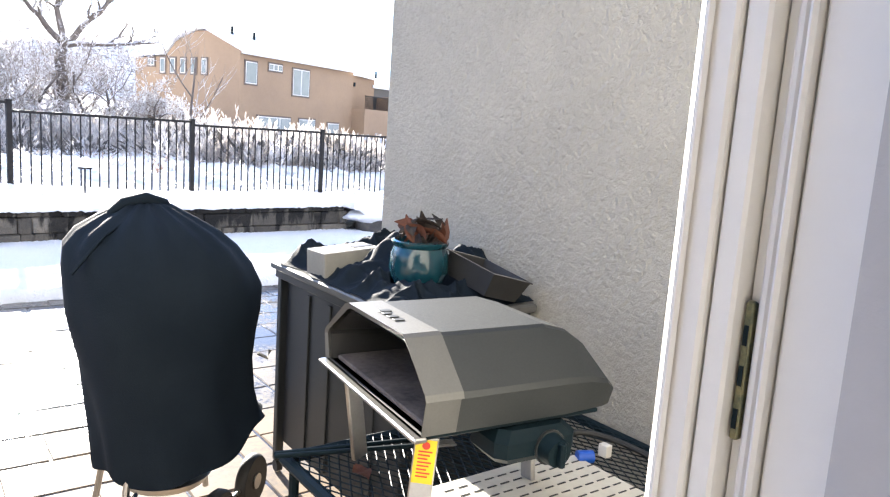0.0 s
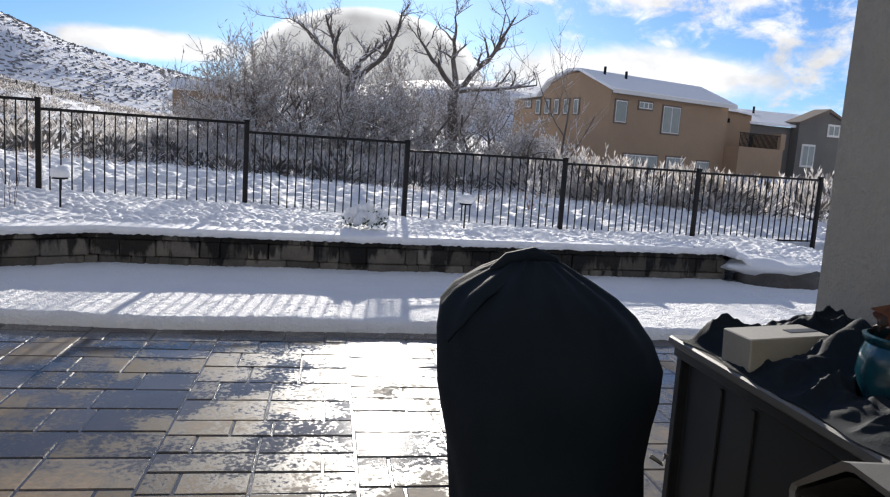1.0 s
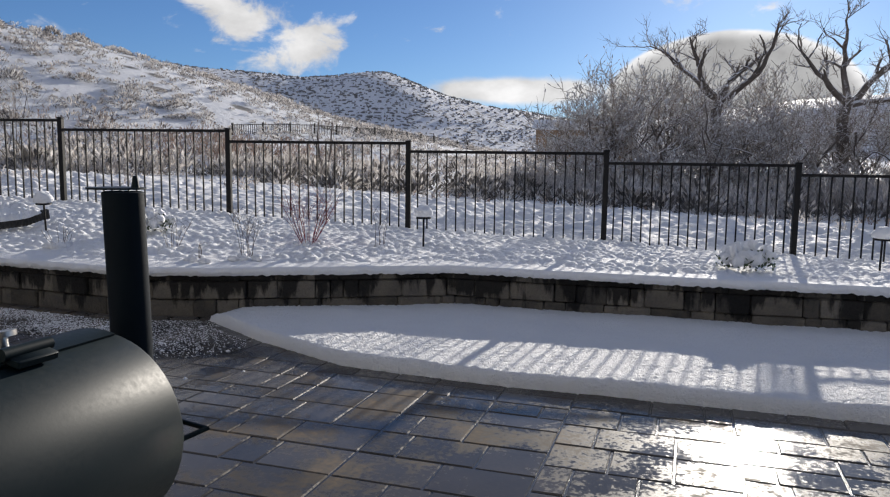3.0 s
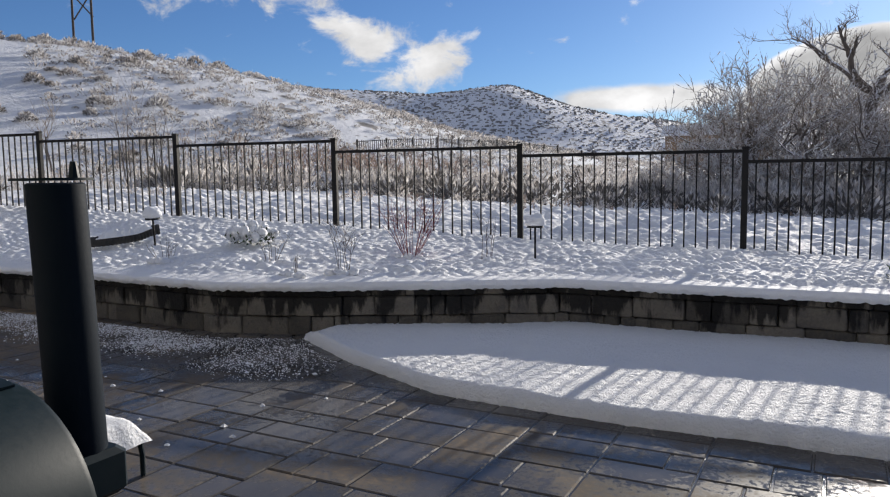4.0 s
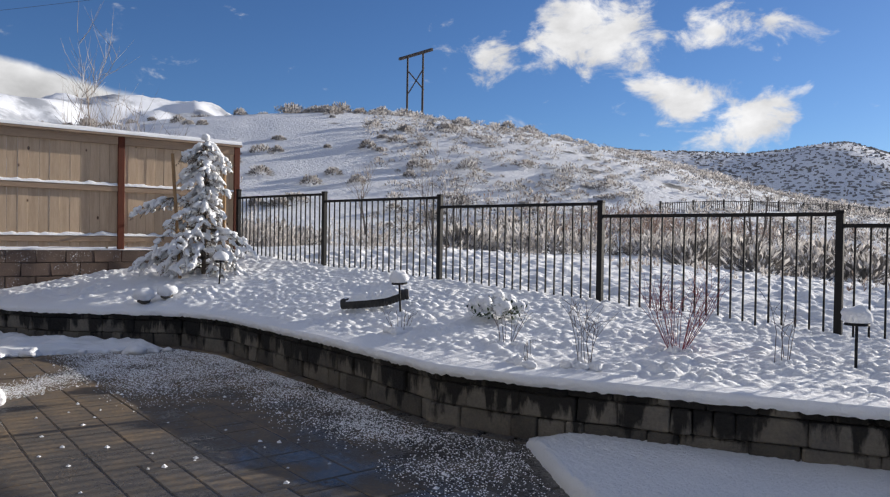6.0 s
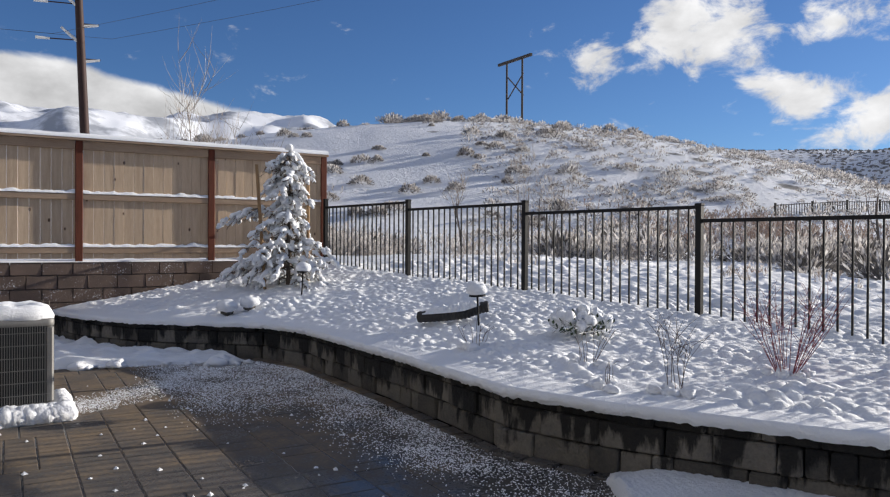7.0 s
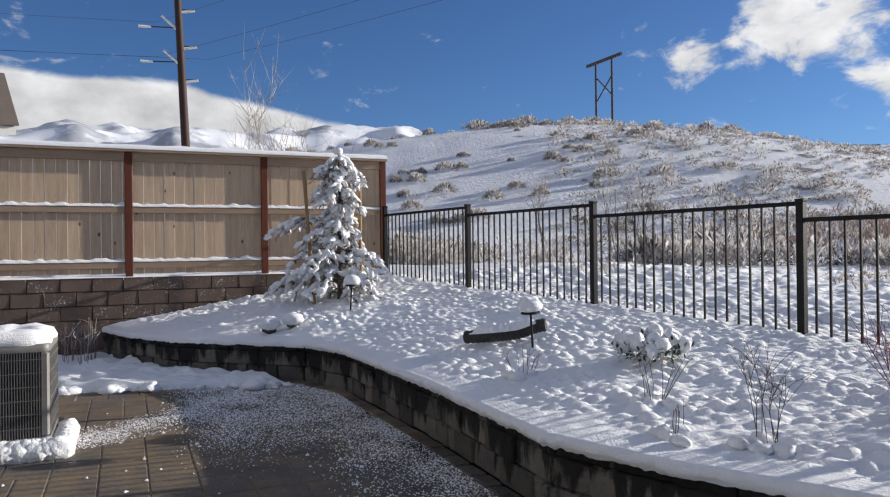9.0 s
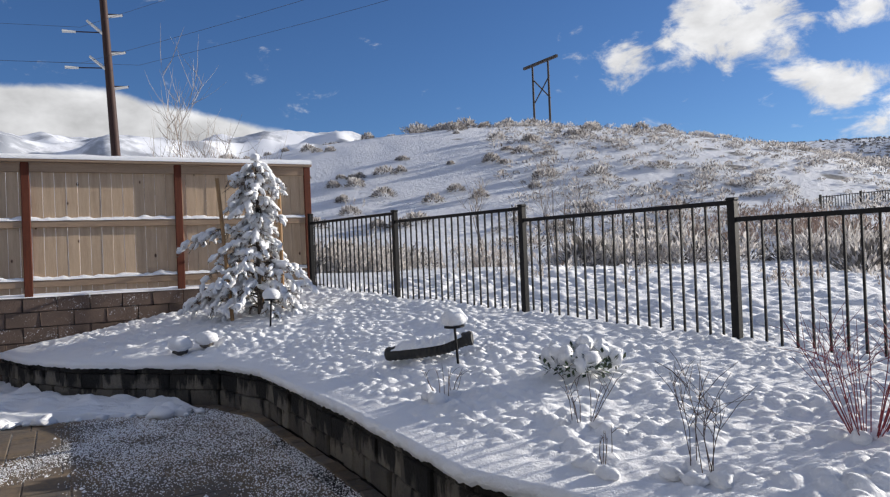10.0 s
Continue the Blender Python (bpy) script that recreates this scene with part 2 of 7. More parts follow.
def M_paver():
    """Wet concrete pavers: brown, tan and charcoal blends with a film of water lying in patches."""
    mt = mat("paver", (0.104, 0.090, 0.076), (0.070, 0.065, 0.061), rough=0.5, scale=2.2, fine=45.0, bump=0.12, bump_scale=85.0, dist=0.004, vary=0.3)
    nt = mt.node_tree
    b = nt.nodes["Principled BSDF"]
    geo = nt.nodes.new("ShaderNodeNewGeometry")
    wet = N(nt, "ShaderNodeTexNoise", Scale=1.6, Detail=6.0, Roughness=0.66)
    grain = N(nt, "ShaderNodeTexNoise", Scale=34.0, Detail=4.0, Roughness=0.65)
    for n in (wet, grain):
        nt.links.new(geo.outputs["Position"], n.inputs["Vector"])
    a = N(nt, "ShaderNodeMath", op="MULTIPLY_ADD")
    a.inputs[1].default_value = 0.5
    nt.links.new(grain.outputs["Fac"], a.inputs[0])
    nt.links.new(wet.outputs["Fac"], a.inputs[2])
    mr = N(nt, "ShaderNodeMapRange")
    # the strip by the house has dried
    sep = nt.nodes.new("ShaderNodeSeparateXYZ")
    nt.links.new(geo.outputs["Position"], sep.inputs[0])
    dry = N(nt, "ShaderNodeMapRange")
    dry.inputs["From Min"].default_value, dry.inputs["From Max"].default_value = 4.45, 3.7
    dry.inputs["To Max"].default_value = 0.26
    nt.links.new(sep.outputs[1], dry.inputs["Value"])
    # sunlight on the left end is put into the colour: lighter, browner, duller
    sunlit_tone = N(nt, "ShaderNodeMapRange")
    sunlit_tone.inputs["From Min"].default_value, sunlit_tone.inputs["From Max"].default_value = -3.6, -6.4
    sunlit_tone.inputs["To Max"].default_value = 0.2
    nt.links.new(sep.outputs[0], sunlit_tone.inputs["Value"])
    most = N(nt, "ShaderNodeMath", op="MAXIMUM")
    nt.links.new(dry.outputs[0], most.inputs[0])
    nt.links.new(sunlit_tone.outputs[0], most.inputs[1])
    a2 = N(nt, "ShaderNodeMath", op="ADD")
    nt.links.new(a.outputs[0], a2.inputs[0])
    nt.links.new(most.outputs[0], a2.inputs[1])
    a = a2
    mr.inputs["From Min"].default_value, mr.inputs["From Max"].default_value = 0.70, 0.86
    mr.inputs["To Min"].default_value, mr.inputs["To Max"].default_value = 0.10, 0.66
    nt.links.new(a.outputs[0], mr.inputs["Value"])
    nt.links.new(mr.outputs[0], b.inputs["Roughness"])
    gloss = N(nt, "ShaderNodeMapRange")
    gloss.inputs["From Min"].default_value, gloss.inputs["From Max"].default_value = 0.70, 0.86
    gloss.inputs["To Min"].default_value, gloss.inputs["To Max"].default_value = 0.25, 0.06
    nt.links.new(a.outputs[0], gloss.inputs["Value"])
    nt.links.new(gloss.outputs[0], b.inputs["Specular IOR Level"])
    # value and saturation rise where dry, and where the sunlit tone is painted
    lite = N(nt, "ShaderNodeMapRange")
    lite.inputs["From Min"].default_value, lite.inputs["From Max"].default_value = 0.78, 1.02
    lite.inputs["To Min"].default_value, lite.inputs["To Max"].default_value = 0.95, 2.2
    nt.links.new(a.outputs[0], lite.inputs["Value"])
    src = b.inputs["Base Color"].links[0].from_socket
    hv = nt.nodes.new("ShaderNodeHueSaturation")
    dry_sun_sat = N(nt, "ShaderNodeMapRange")
    dry_sun_sat.inputs["From Min"].default_value, dry_sun_sat.inputs["From Max"].default_value = 0.78, 0.98
    dry_sun_sat.inputs["To Min"].default_value, dry_sun_sat.inputs["To Max"].default_value = 0.75, 2.1
    nt.links.new(a.outputs[0], dry_sun_sat.inputs["Value"])
    nt.links.new(dry_sun_sat.outputs[0], hv.inputs["Saturation"])
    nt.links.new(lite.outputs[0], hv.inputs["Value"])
    nt.links.new(src, hv.inputs["Color"])
    nt.links.new(hv.outputs[0], b.inputs["Base Color"])
    return mt


SNOW = mat("snow", (0.90, 0.905, 0.915), (0.86, 0.865, 0.88), rough=0.8, scale=3.0, fine=60.0, bump=0.8, bump_scale=55.0, dist=0.016)
CRUST = mat("crusted_snow", (0.90, 0.905, 0.915), (0.86, 0.865, 0.88), rough=0.8, scale=3.0, fine=60.0, bump=0.9, bump_scale=48.0, dist=0.03)
LAND = M_snow_ground()
PAVER = M_paver()
JOINT = mat("joint_sand", (0.035, 0.03, 0.028), (0.06, 0.055, 0.05), rough=0.6, scale=8, fine=90, bump=0.5)
WETJOINT = mat("wet_joint_sand", (0.03, 0.027, 0.025), (0.05, 0.045, 0.04), rough=0.2, scale=8, fine=90, bump=0.25, dist=0.004)
BLOCK = mat("wall_block", (0.17, 0.148, 0.115), (0.09, 0.082, 0.072), rough=0.9, scale=5.0, fine=55.0, bump=1.0, bump_scale=30.0, dist=0.03, vary=0.5)
MASON = mat("split_face_block", (0.155, 0.105, 0.08), (0.10, 0.07, 0.055), rough=0.9, scale=4.0, fine=60.0, bump=0.8, bump_scale=50.0, dist=0.012, vary=0.12)


def wet_top(mt):
    """Meltwater stains running down unevenly from the top of the wall."""
    nt = mt.node_tree
    b = nt.nodes["Principled BSDF"]
    src = b.inputs["Base Color"].links[0].from_socket
    geo = nt.nodes.new("ShaderNodeNewGeometry")
    mp = N(nt, "ShaderNodeMapping")
    mp.inputs["Scale"].default_value = (5.5, 5.5, 1.5)
    nt.links.new(geo.outputs["Position"], mp.inputs[0])
    n = N(nt, "ShaderNodeTexNoise", Scale=1.0, Detail=6.0, Roughness=0.6)
    nt.links.new(mp.outputs[0], n.inputs["Vector"])
    sep = nt.nodes.new("ShaderNodeSeparateXYZ")
    nt.links.new(geo.outputs["Position"], sep.inputs[0])
    a = N(nt, "ShaderNodeMath", op="MULTIPLY_ADD")
    a.inputs[1].default_value = 0.75
    nt.links.new(sep.outputs[2], a.inputs[0])
    nt.links.new(n.outputs["Fac"], a.inputs[2])
    mr = N(nt, "ShaderNodeMapRange")
    mr.inputs["From Min"].default_value, mr.inputs["From Max"].default_value = 0.65, 0.725
    mr.inputs["To Min"].default_value, mr.inputs["To Max"].default_value = 1.0, 0.11
    nt.links.new(a.outputs[0], mr.inputs["Value"])
    hv = nt.nodes.new("ShaderNodeHueSaturation")
    nt.links.new(mr.outputs[0], hv.inputs["Value"])
    nt.links.new(src, hv.inputs["Color"])
    nt.links.new(hv.outputs[0], b.inputs["Base Color"])


wet_top(BLOCK)


def frost_specks(mt):
    """Wind-blown frost caught in the rough face of the blocks."""
    nt = mt.node_tree
    b = nt.nodes["Principled BSDF"]
    src = b.inputs["Base Color"].links[0].from_socket
    geo = nt.nodes.new("ShaderNodeNewGeometry")
    fine = N(nt, "ShaderNodeTexNoise", Scale=42.0, Detail=5.0, Roughness=0.7)
    wide = N(nt, "ShaderNodeTexNoise", Scale=2.6, Detail=3.0, Roughness=0.6)
    for n in (fine, wide):
        nt.links.new(geo.outputs["Position"], n.inputs["Vector"])
    a = N(nt, "ShaderNodeMath", op="MULTIPLY_ADD")
    a.inputs[1].default_value = 0.5
    nt.links.new(wide.outputs["Fac"], a.inputs[0])
    nt.links.new(fine.outputs["Fac"], a.inputs[2])
    mr = N(nt, "ShaderNodeMapRange")
    mr.inputs["From Min"].default_value, mr.inputs["From Max"].default_value = 0.88, 0.96
    nt.links.new(a.outputs[0], mr.inputs["Value"])
    mix = N(nt, "ShaderNodeMix")
    mix.data_type = "RGBA"
    mix.inputs[7].default_value = (0.72, 0.72, 0.74, 1)
    nt.links.new(mr.outputs[0], mix.inputs[0])
    nt.links.new(src, mix.inputs[6])
    nt.links.new(mix.outputs[2], b.inputs["Base Color"])


frost_specks(MASON)


def knots(mt):
    """Dark pine knots scattered over the boards."""
    nt = mt.node_tree
    b = nt.nodes["Principled BSDF"]
    src = b.inputs["Base Color"].links[0].from_socket
    geo = nt.nodes.new("ShaderNodeNewGeometry")
    mp = N(nt, "ShaderNodeMapping")
    mp.inputs["Scale"].default_value = (1.0, 4.2, 2.4)
    nt.links.new(geo.outputs["Position"], mp.inputs[0])
    v = N(nt, "ShaderNodeTexVoronoi", Scale=1.0)
    nt.links.new(mp.outputs[0], v.inputs["Vector"])
    mr = N(nt, "ShaderNodeMapRange")
    mr.inputs["From Min"].default_value, mr.inputs["From Max"].default_value = 0.085, 0.05
    nt.links.new(v.outputs["Distance"], mr.inputs["Value"])
    mix = N(nt, "ShaderNodeMix")
    mix.data_type = "RGBA"
    mix.inputs[7].default_value = (0.10, 0.05, 0.025, 1)
    nt.links.new(mr.outputs[0], mix.inputs[0])
    nt.links.new(src, mix.inputs[6])
    nt.links.new(mix.outputs[2], b.inputs["Base Color"])
STUCCO = mat("stucco", (0.46, 0.44, 0.385), (0.36, 0.345, 0.305), rough=0.92, scale=1.8, fine=34.0, bump=1.0, bump_scale=40.0, dist=0.02)
IRON = mat("fence_iron", (0.008, 0.008, 0.009), (0.015, 0.014, 0.014), rough=0.5, metal=0.0, spec=0.18, scale=8, fine=120, bump=0.1)
CEDAR = mat("pale_fence_board", (0.61, 0.46, 0.315), (0.46, 0.325, 0.21), rough=0.8, scale=3.0, fine=22.0, bump=0.4, stretch=(5, 5, 0.5), vary=0.09)
knots(CEDAR)
STAIN = mat("stained_post", (0.15, 0.040, 0.02), (0.09, 0.026, 0.014), spec=0.25, rough=0.75, scale=6.0, fine=50.0, bump=0.4, stretch=(5, 5, 0.4))
RAILW = mat("fence_rail_wood", (0.42, 0.30, 0.20), (0.32, 0.215, 0.14), rough=0.8, scale=5.0, fine=40.0, bump=0.4, stretch=(4, 0.4, 4))
TRIM = mat("white_vinyl", (0.82, 0.79, 0.73), (0.78, 0.75, 0.69), rough=0.42, scale=3.0, fine=30.0, bump=0.05)
GREYPAINT = mat("interior_paint", (0.45, 0.44, 0.44), (0.42, 0.41, 0.41), rough=0.8, scale=2.0, fine=60, bump=0.15)
BARK = mat("bark", (0.10, 0.08, 0.065), (0.055, 0.045, 0.04), rough=0.9, scale=6.0, fine=40.0, bump=0.6)
TWIG = mat("frosted_twig", (0.38, 0.33, 0.28), (0.16, 0.125, 0.10), rough=0.85, scale=3.0, fine=20.0, bump=0.2, vary=0.35, island=True)
CLOTH = mat("black_cover_cloth", (0.006, 0.011, 0.018), (0.010, 0.016, 0.024), spec=0.12, rough=0.8, scale=4.0, fine=90.0, bump=0.35, bump_scale=160.0, dist=0.004)
BRASSY = mat("weathered_brass", (0.30, 0.26, 0.13), (0.10, 0.12, 0.08), rough=0.5, metal=0.6, scale=60, fine=300, bump=0.2)
STEELB = mat("black_enamel_steel", (0.004, 0.012, 0.017), (0.008, 0.016, 0.021), rough=0.48, metal=0.0, spec=0.12, scale=5.0, fine=80.0, bump=0.02)


# ---- mesh building ----
class MB:
    """A mesh in the making: plain lists of corners and faces."""

    def __init__(self):
        self.v, self.f = [], []

    def box(self, x0, y0, z0, x1, y1, z1, m=None, ch=0.0):
        o = len(self.v)
        c = ch
        if c <= 0:
            pts = [(x0, y0, z0), (x1, y0, z0), (x1, y1, z0), (x0, y1, z0), (x0, y0, z1), (x1, y0, z1), (x1, y1, z1), (x0, y1, z1)]
            fs = [(0, 3, 2, 1), (4, 5, 6, 7), (0, 1, 5, 4), (1, 2, 6, 5), (2, 3, 7, 6), (3, 0, 4, 7)]
        else:
            def ring(z, s):
                return [(x0 + c + s, y0 + s, z), (x1 - c - s, y0 + s, z), (x1 - s, y0 + c + s, z), (x1 - s, y1 - c - s, z), (x1 - c - s, y1 - s, z), (x0 + c + s, y1 - s, z), (x0 + s, y1 - c - s, z), (x0 + s, y0 + c + s, z)]
            pts = ring(z0, c) + ring(z0 + c, 0) + ring(z1 - c, 0) + ring(z1, c)
            fs = [tuple(range(7, -1, -1)), tuple(range(24, 32))]
            for k in range(3):
                for i in range(8):
                    j = (i + 1) % 8
                    fs.append((k * 8 + i, k * 8 + j, k * 8 + 8 + j, k * 8 + 8 + i))
        if m:
            pts = [tuple(m @ Vector(p)) for p in pts]
        self.v += pts
        self.f += [tuple(i + o for i in f) for f in fs]
        return self

    def tube(self, pts, radii, n=6, cap=True):
        """A tapered tube through the points."""
        pts = [Vector(p) for p in pts]
        o = len(self.v)
        for i, p in enumerate(pts):
            d = (pts[min(i + 1, len(pts) - 1)] - pts[max(i - 1, 0)])
            d = d.normalized() if d.length > 1e-9 else Vector((0, 0, 1))
            a = d.cross(Vector((0, 0, 1)) if abs(d.z) < 0.9 else Vector((1, 0, 0))).normalized()
            b = d.cross(a)
            r = radii[i] if isinstance(radii, (list, tuple)) else radii
            for k in range(n):
                t = 2 * math.pi * k / n
                self.v.append(tuple(p + a * (r * math.cos(t)) + b * (r * math.sin(t))))
        for i in range(len(pts) - 1):
            for k in range(n):
                j = (k + 1) % n
                self.f.append((o + i * n + k, o + i * n + j, o + (i + 1) * n + j, o + (i + 1) * n + k))
        if cap:
            self.f.append(tuple(o + k for k in range(n - 1, -1, -1)))
            e = o + (len(pts) - 1) * n
            self.f.append(tuple(e + k for k in range(n)))
        return self

    def loft(self, rings, closed=True, cap0=True, cap1=True):
        o, n = len(self.v), len(rings[0])
        for r in rings:
            self.v += [tuple(p) for p in r]
        for i in range(len(rings) - 1):
            for k in range(n if closed else n - 1):
                j = (k + 1) % n
                self.f.append((o + i * n + k, o + i * n + j, o + (i + 1) * n + j, o + (i + 1) * n + k))
        if cap0:
            self.f.append(tuple(o + k for k in range(n - 1, -1, -1)))
        if cap1:
            e = o + (len(rings) - 1) * n
            self.f.append(tuple(e + k for k in range(n)))
        return self

    def grid(self, nx, ny, fn):
        o = len(self.v)
        for j in range(ny + 1):
            for i in range(nx + 1):
                self.v.append(tuple(fn(i / nx, j / ny)))
        w = nx + 1
        for j in range(ny):
            for i in range(nx):
                a = o + j * w + i
                self.f.append((a, a + 1, a + w + 1, a + w))
        return self

    def blob(self, c, r, seed=0, rough=0.25, seg=10, rings=7, flat=0.0):
        """A lumpy rounded mass."""
        o = len(self.v)
        rx, ry, rz = r
        for i in range(rings + 1):
            ph = math.pi * i / rings
            for k in range(seg):
                th = 2 * math.pi * k / seg
                d = Vector((math.sin(ph) * math.cos(th), math.sin(ph) * math.sin(th), math.cos(ph)))
                s = 1 + rough * noise.noise(d * 1.7 + Vector((seed * 3.1, seed * 1.7, 0)))
                z = d.z * rz * s
                if z < -rz * (1 - flat):
                    z = -rz * (1 - flat)
                self.v.append((c[0] + d.x * rx * s, c[1] + d.y * ry * s, c[2] + z))
        for i in range(rings):
            for k in range(seg):
                j = (k + 1) % seg
                self.f.append((o + i * seg + k, o + (i + 1) * seg + k, o + (i + 1) * seg + j, o + i * seg + j))
        return self

    def mesh(self, name, material, smooth=None):
        me = bpy.data.meshes.new(name)
        me.from_pydata(self.v, [], self.f)
        me.materials.append(material)
        if smooth is not None:
            me.shade_smooth()
            if smooth < 180:
                me.set_sharp_from_angle(angle=radians(smooth))
        me.update()
        return me


def part(name, mb, material, parent=None, label="", smooth=None, at=None):
    me = mb if isinstance(mb, bpy.types.Mesh) else mb.mesh(name, material, smooth)
    ob = new(name, me)
    if parent is not None:
        ob.parent = parent
    if at is not None:
        ob.matrix_basis = at
    if label:
        tagged(ob, label)
    return ob


def thing(name, label, category, at=None, group="", kind=""):
    ob = new(name)
    if at is not None:
        ob.matrix_basis = at
    return tagged(ob, label, category, group, kind)


def lerp(a, b, t):
    return a + (b - a) * t


def smooth01(a, b, x):
    t = max(0.0, min(1.0, (x - a) / (b - a)))
    return t * t * (3 - 2 * t)


def table(rows, x):
    """Straight lines between the pairs of a small table."""
    if x <= rows[0][0]:
        return rows[0][1]
    for (a, u), (b, v) in zip(rows, rows[1:]):
        if x <= b:
            return lerp(u, v, (x - a) / (b - a))
    return rows[-1][1]


def fbm(x, y, s, o=4):
    return noise.fractal(Vector((x / s, y / s, 3.7)), 0.9, 2.1, o)


# ---- plan ----
F0, FD = Vector((-9.82, 9.71)), Vector((0.984, 0.179))       # iron fence: a post, and its line
FN = Vector((-FD.y, FD.x))
POST_Z = [(-2.4, 1.08), (0, 0.97), (2.4, 0.86), (4.8, 0.73), (7.2, 0.59), (9.6, 0.50), (12.0, 0.37), (14.4, 0.27), (16.9, 0.235), (19.5, 0.22), (24, 0.0)]
WALL = [(-12.15, 5.15), (-11.2, 5.45), (-10.3, 5.95), (-9.55, 6.75), (-9.0, 7.3), (-8.2, 7.55), (-6.0, 7.6), (-4.2, 7.55), (-3.5, 7.8), (-2.5, 8.33), (-1.52, 8.86), (0.8, 8.96), (3.2, 9.12), (5.42, 9.32)]
WALL_H = 0.42


def along(x, y):
    d = Vector((x, y)) - F0
    return d.dot(FD), d.dot(FN)


def wall_y(x):
    return table(WALL, x)


HILL = [(40, -0.4), (60, -0.6), (90, -0.4), (104, 0.8), (112, 2.2), (117, 3.2), (121, 4.5), (125.5, 5.7), (130, 6.8), (134, 7.6), (138.6, 8.2), (142.8, 8.7), (147, 8.95), (151, 8.9), (154.6, 8.6), (158, 8.3), (161, 7.9), (165, 7.2), (170, 6.4), (180, 5.8), (200, 4.0), (225, 1.0)]
FAR = [(30, 1.6), (55, 1.8), (63, 2.4), (70, 4.0), (76, 5.0), (79, 5.2), (85, 4.6), (92, 3.4), (98, 3.3), (102.7, 4.0), (106, 4.6), (108.7, 5.4), (110.8, 6.2), (113.2, 6.9), (115, 6.8), (117.2, 6.2), (120.4, 6.25), (125, 6.6), (130, 6.8), (136, 6.4), (150, 5.5), (200, 4.0), (260, 1.0)]
MTN = [(50, 0.5), (120, 1.0), (135, 4.0), (150, 7.4), (156, 8.4), (159.6, 9.0), (163.1, 9.3), (165.7, 9.5), (167.4, 8.8), (169.1, 9.1), (171.2, 8.9), (173.2, 9.3), (176.4, 9.5), (178.7, 9.1), (181, 9.3), (183, 9.5), (185.1, 8.7), (187, 8.3), (195, 8.6), (210, 7.0), (240, 4.0)]
EYE0 = Vector((0.0, 3.5, 1.4))


def land(x, y):
    """Height of the land beyond the garden."""
    dx, dy = x - EYE0.x, y - EYE0.y
    r, az = math.hypot(dx, dy), math.degrees(math.atan2(dy, dx)) % 360
    if az > 300:
        az -= 360
    s, d = along(x, y)
    base = table(POST_Z, s)
    z = base + 0.15 * smooth01(0, 4, d) - 0.25 * smooth01(2, 12, d)
    z = lerp(z, 0.6, smooth01(14, 40, r))
    h = 1.4 + 82 * math.tan(radians(sum(table(HILL, az + d) for d in (-3, -1, 1, 3)) / 4))
    k = smooth01(20, 82, r) * (0.5 + 0.5 * smooth01(18, 60, r))
    z = lerp(z, h, k) if h > z else lerp(z, max(h, -0.2), k)
    z -= max(h - 1, 0) * 0.75 * smooth01(90, 200, r)
    if r > 140:
        zf = 1.4 + 520 * math.tan(radians(sum(table(FAR, az + d) for d in (-1.8, -0.6, 0.6, 1.8)) / 4))
        z = lerp(z, zf, smooth01(290, 520, r))
        z -= max(zf, 0) * 0.6 * smooth01(560, 1100, r)
    if r > 900:
        zm = 3200 * math.tan(radians(table(MTN, az) - 1.05))
        z = lerp(z, zm, smooth01(1300, 3200, r))
    amp = 0.03 + 0.05 * smooth01(10, 30, r) + 0.04 * smooth01(40, 90, r) + 3 * smooth01(250, 500, r) + 40 * smooth01(1200, 2500, r) * smooth01(132, 150, az)
    z += amp * fbm(x, y, 3.5 if r < 110 else (14 if r < 200 else (90 if r < 1200 else 420)), 5)
    if r > 1200:
        ridge = 1 - 2.2 * abs(noise.noise(Vector((x / 520, y / 520, 7.3))))
        z += 50 * smooth01(1200, 2300, r) * smooth01(138, 154, az) * (1 - 0.5 * smooth01(2900, 3200, r)) * ridge
        z += 26 * smooth01(1200, 2300, r) * smooth01(138, 154, az) * (1 - 2.2 * abs(noise.noise(Vector((x / 210, y / 210, 2.3)))))
    return z


def bed_z(x, y):
    """Snow on the raised bed between the stone wall and the iron fence."""
    s, d = along(x, y)
    top = table(POST_Z, s) + 0.02
    yw = wall_y(x) if x < 5.42 else 9.3
    front = WALL_H + 0.045
    if x > 5.42:
        front = lerp(front, 0.12, smooth01(5.42, 5.95, x))
        yw = 9.0
    yf = F0.y + (x - F0.x) * FD.y / FD.x
    t = max(0.0, min(1.0, (y - yw) / max(0.3, yf - yw)))
    z = lerp(front, top, t ** 0.8)
    if d > 0:
        z = lerp(z, land(x, y), smooth01(0.0, 0.9, d))
    return z


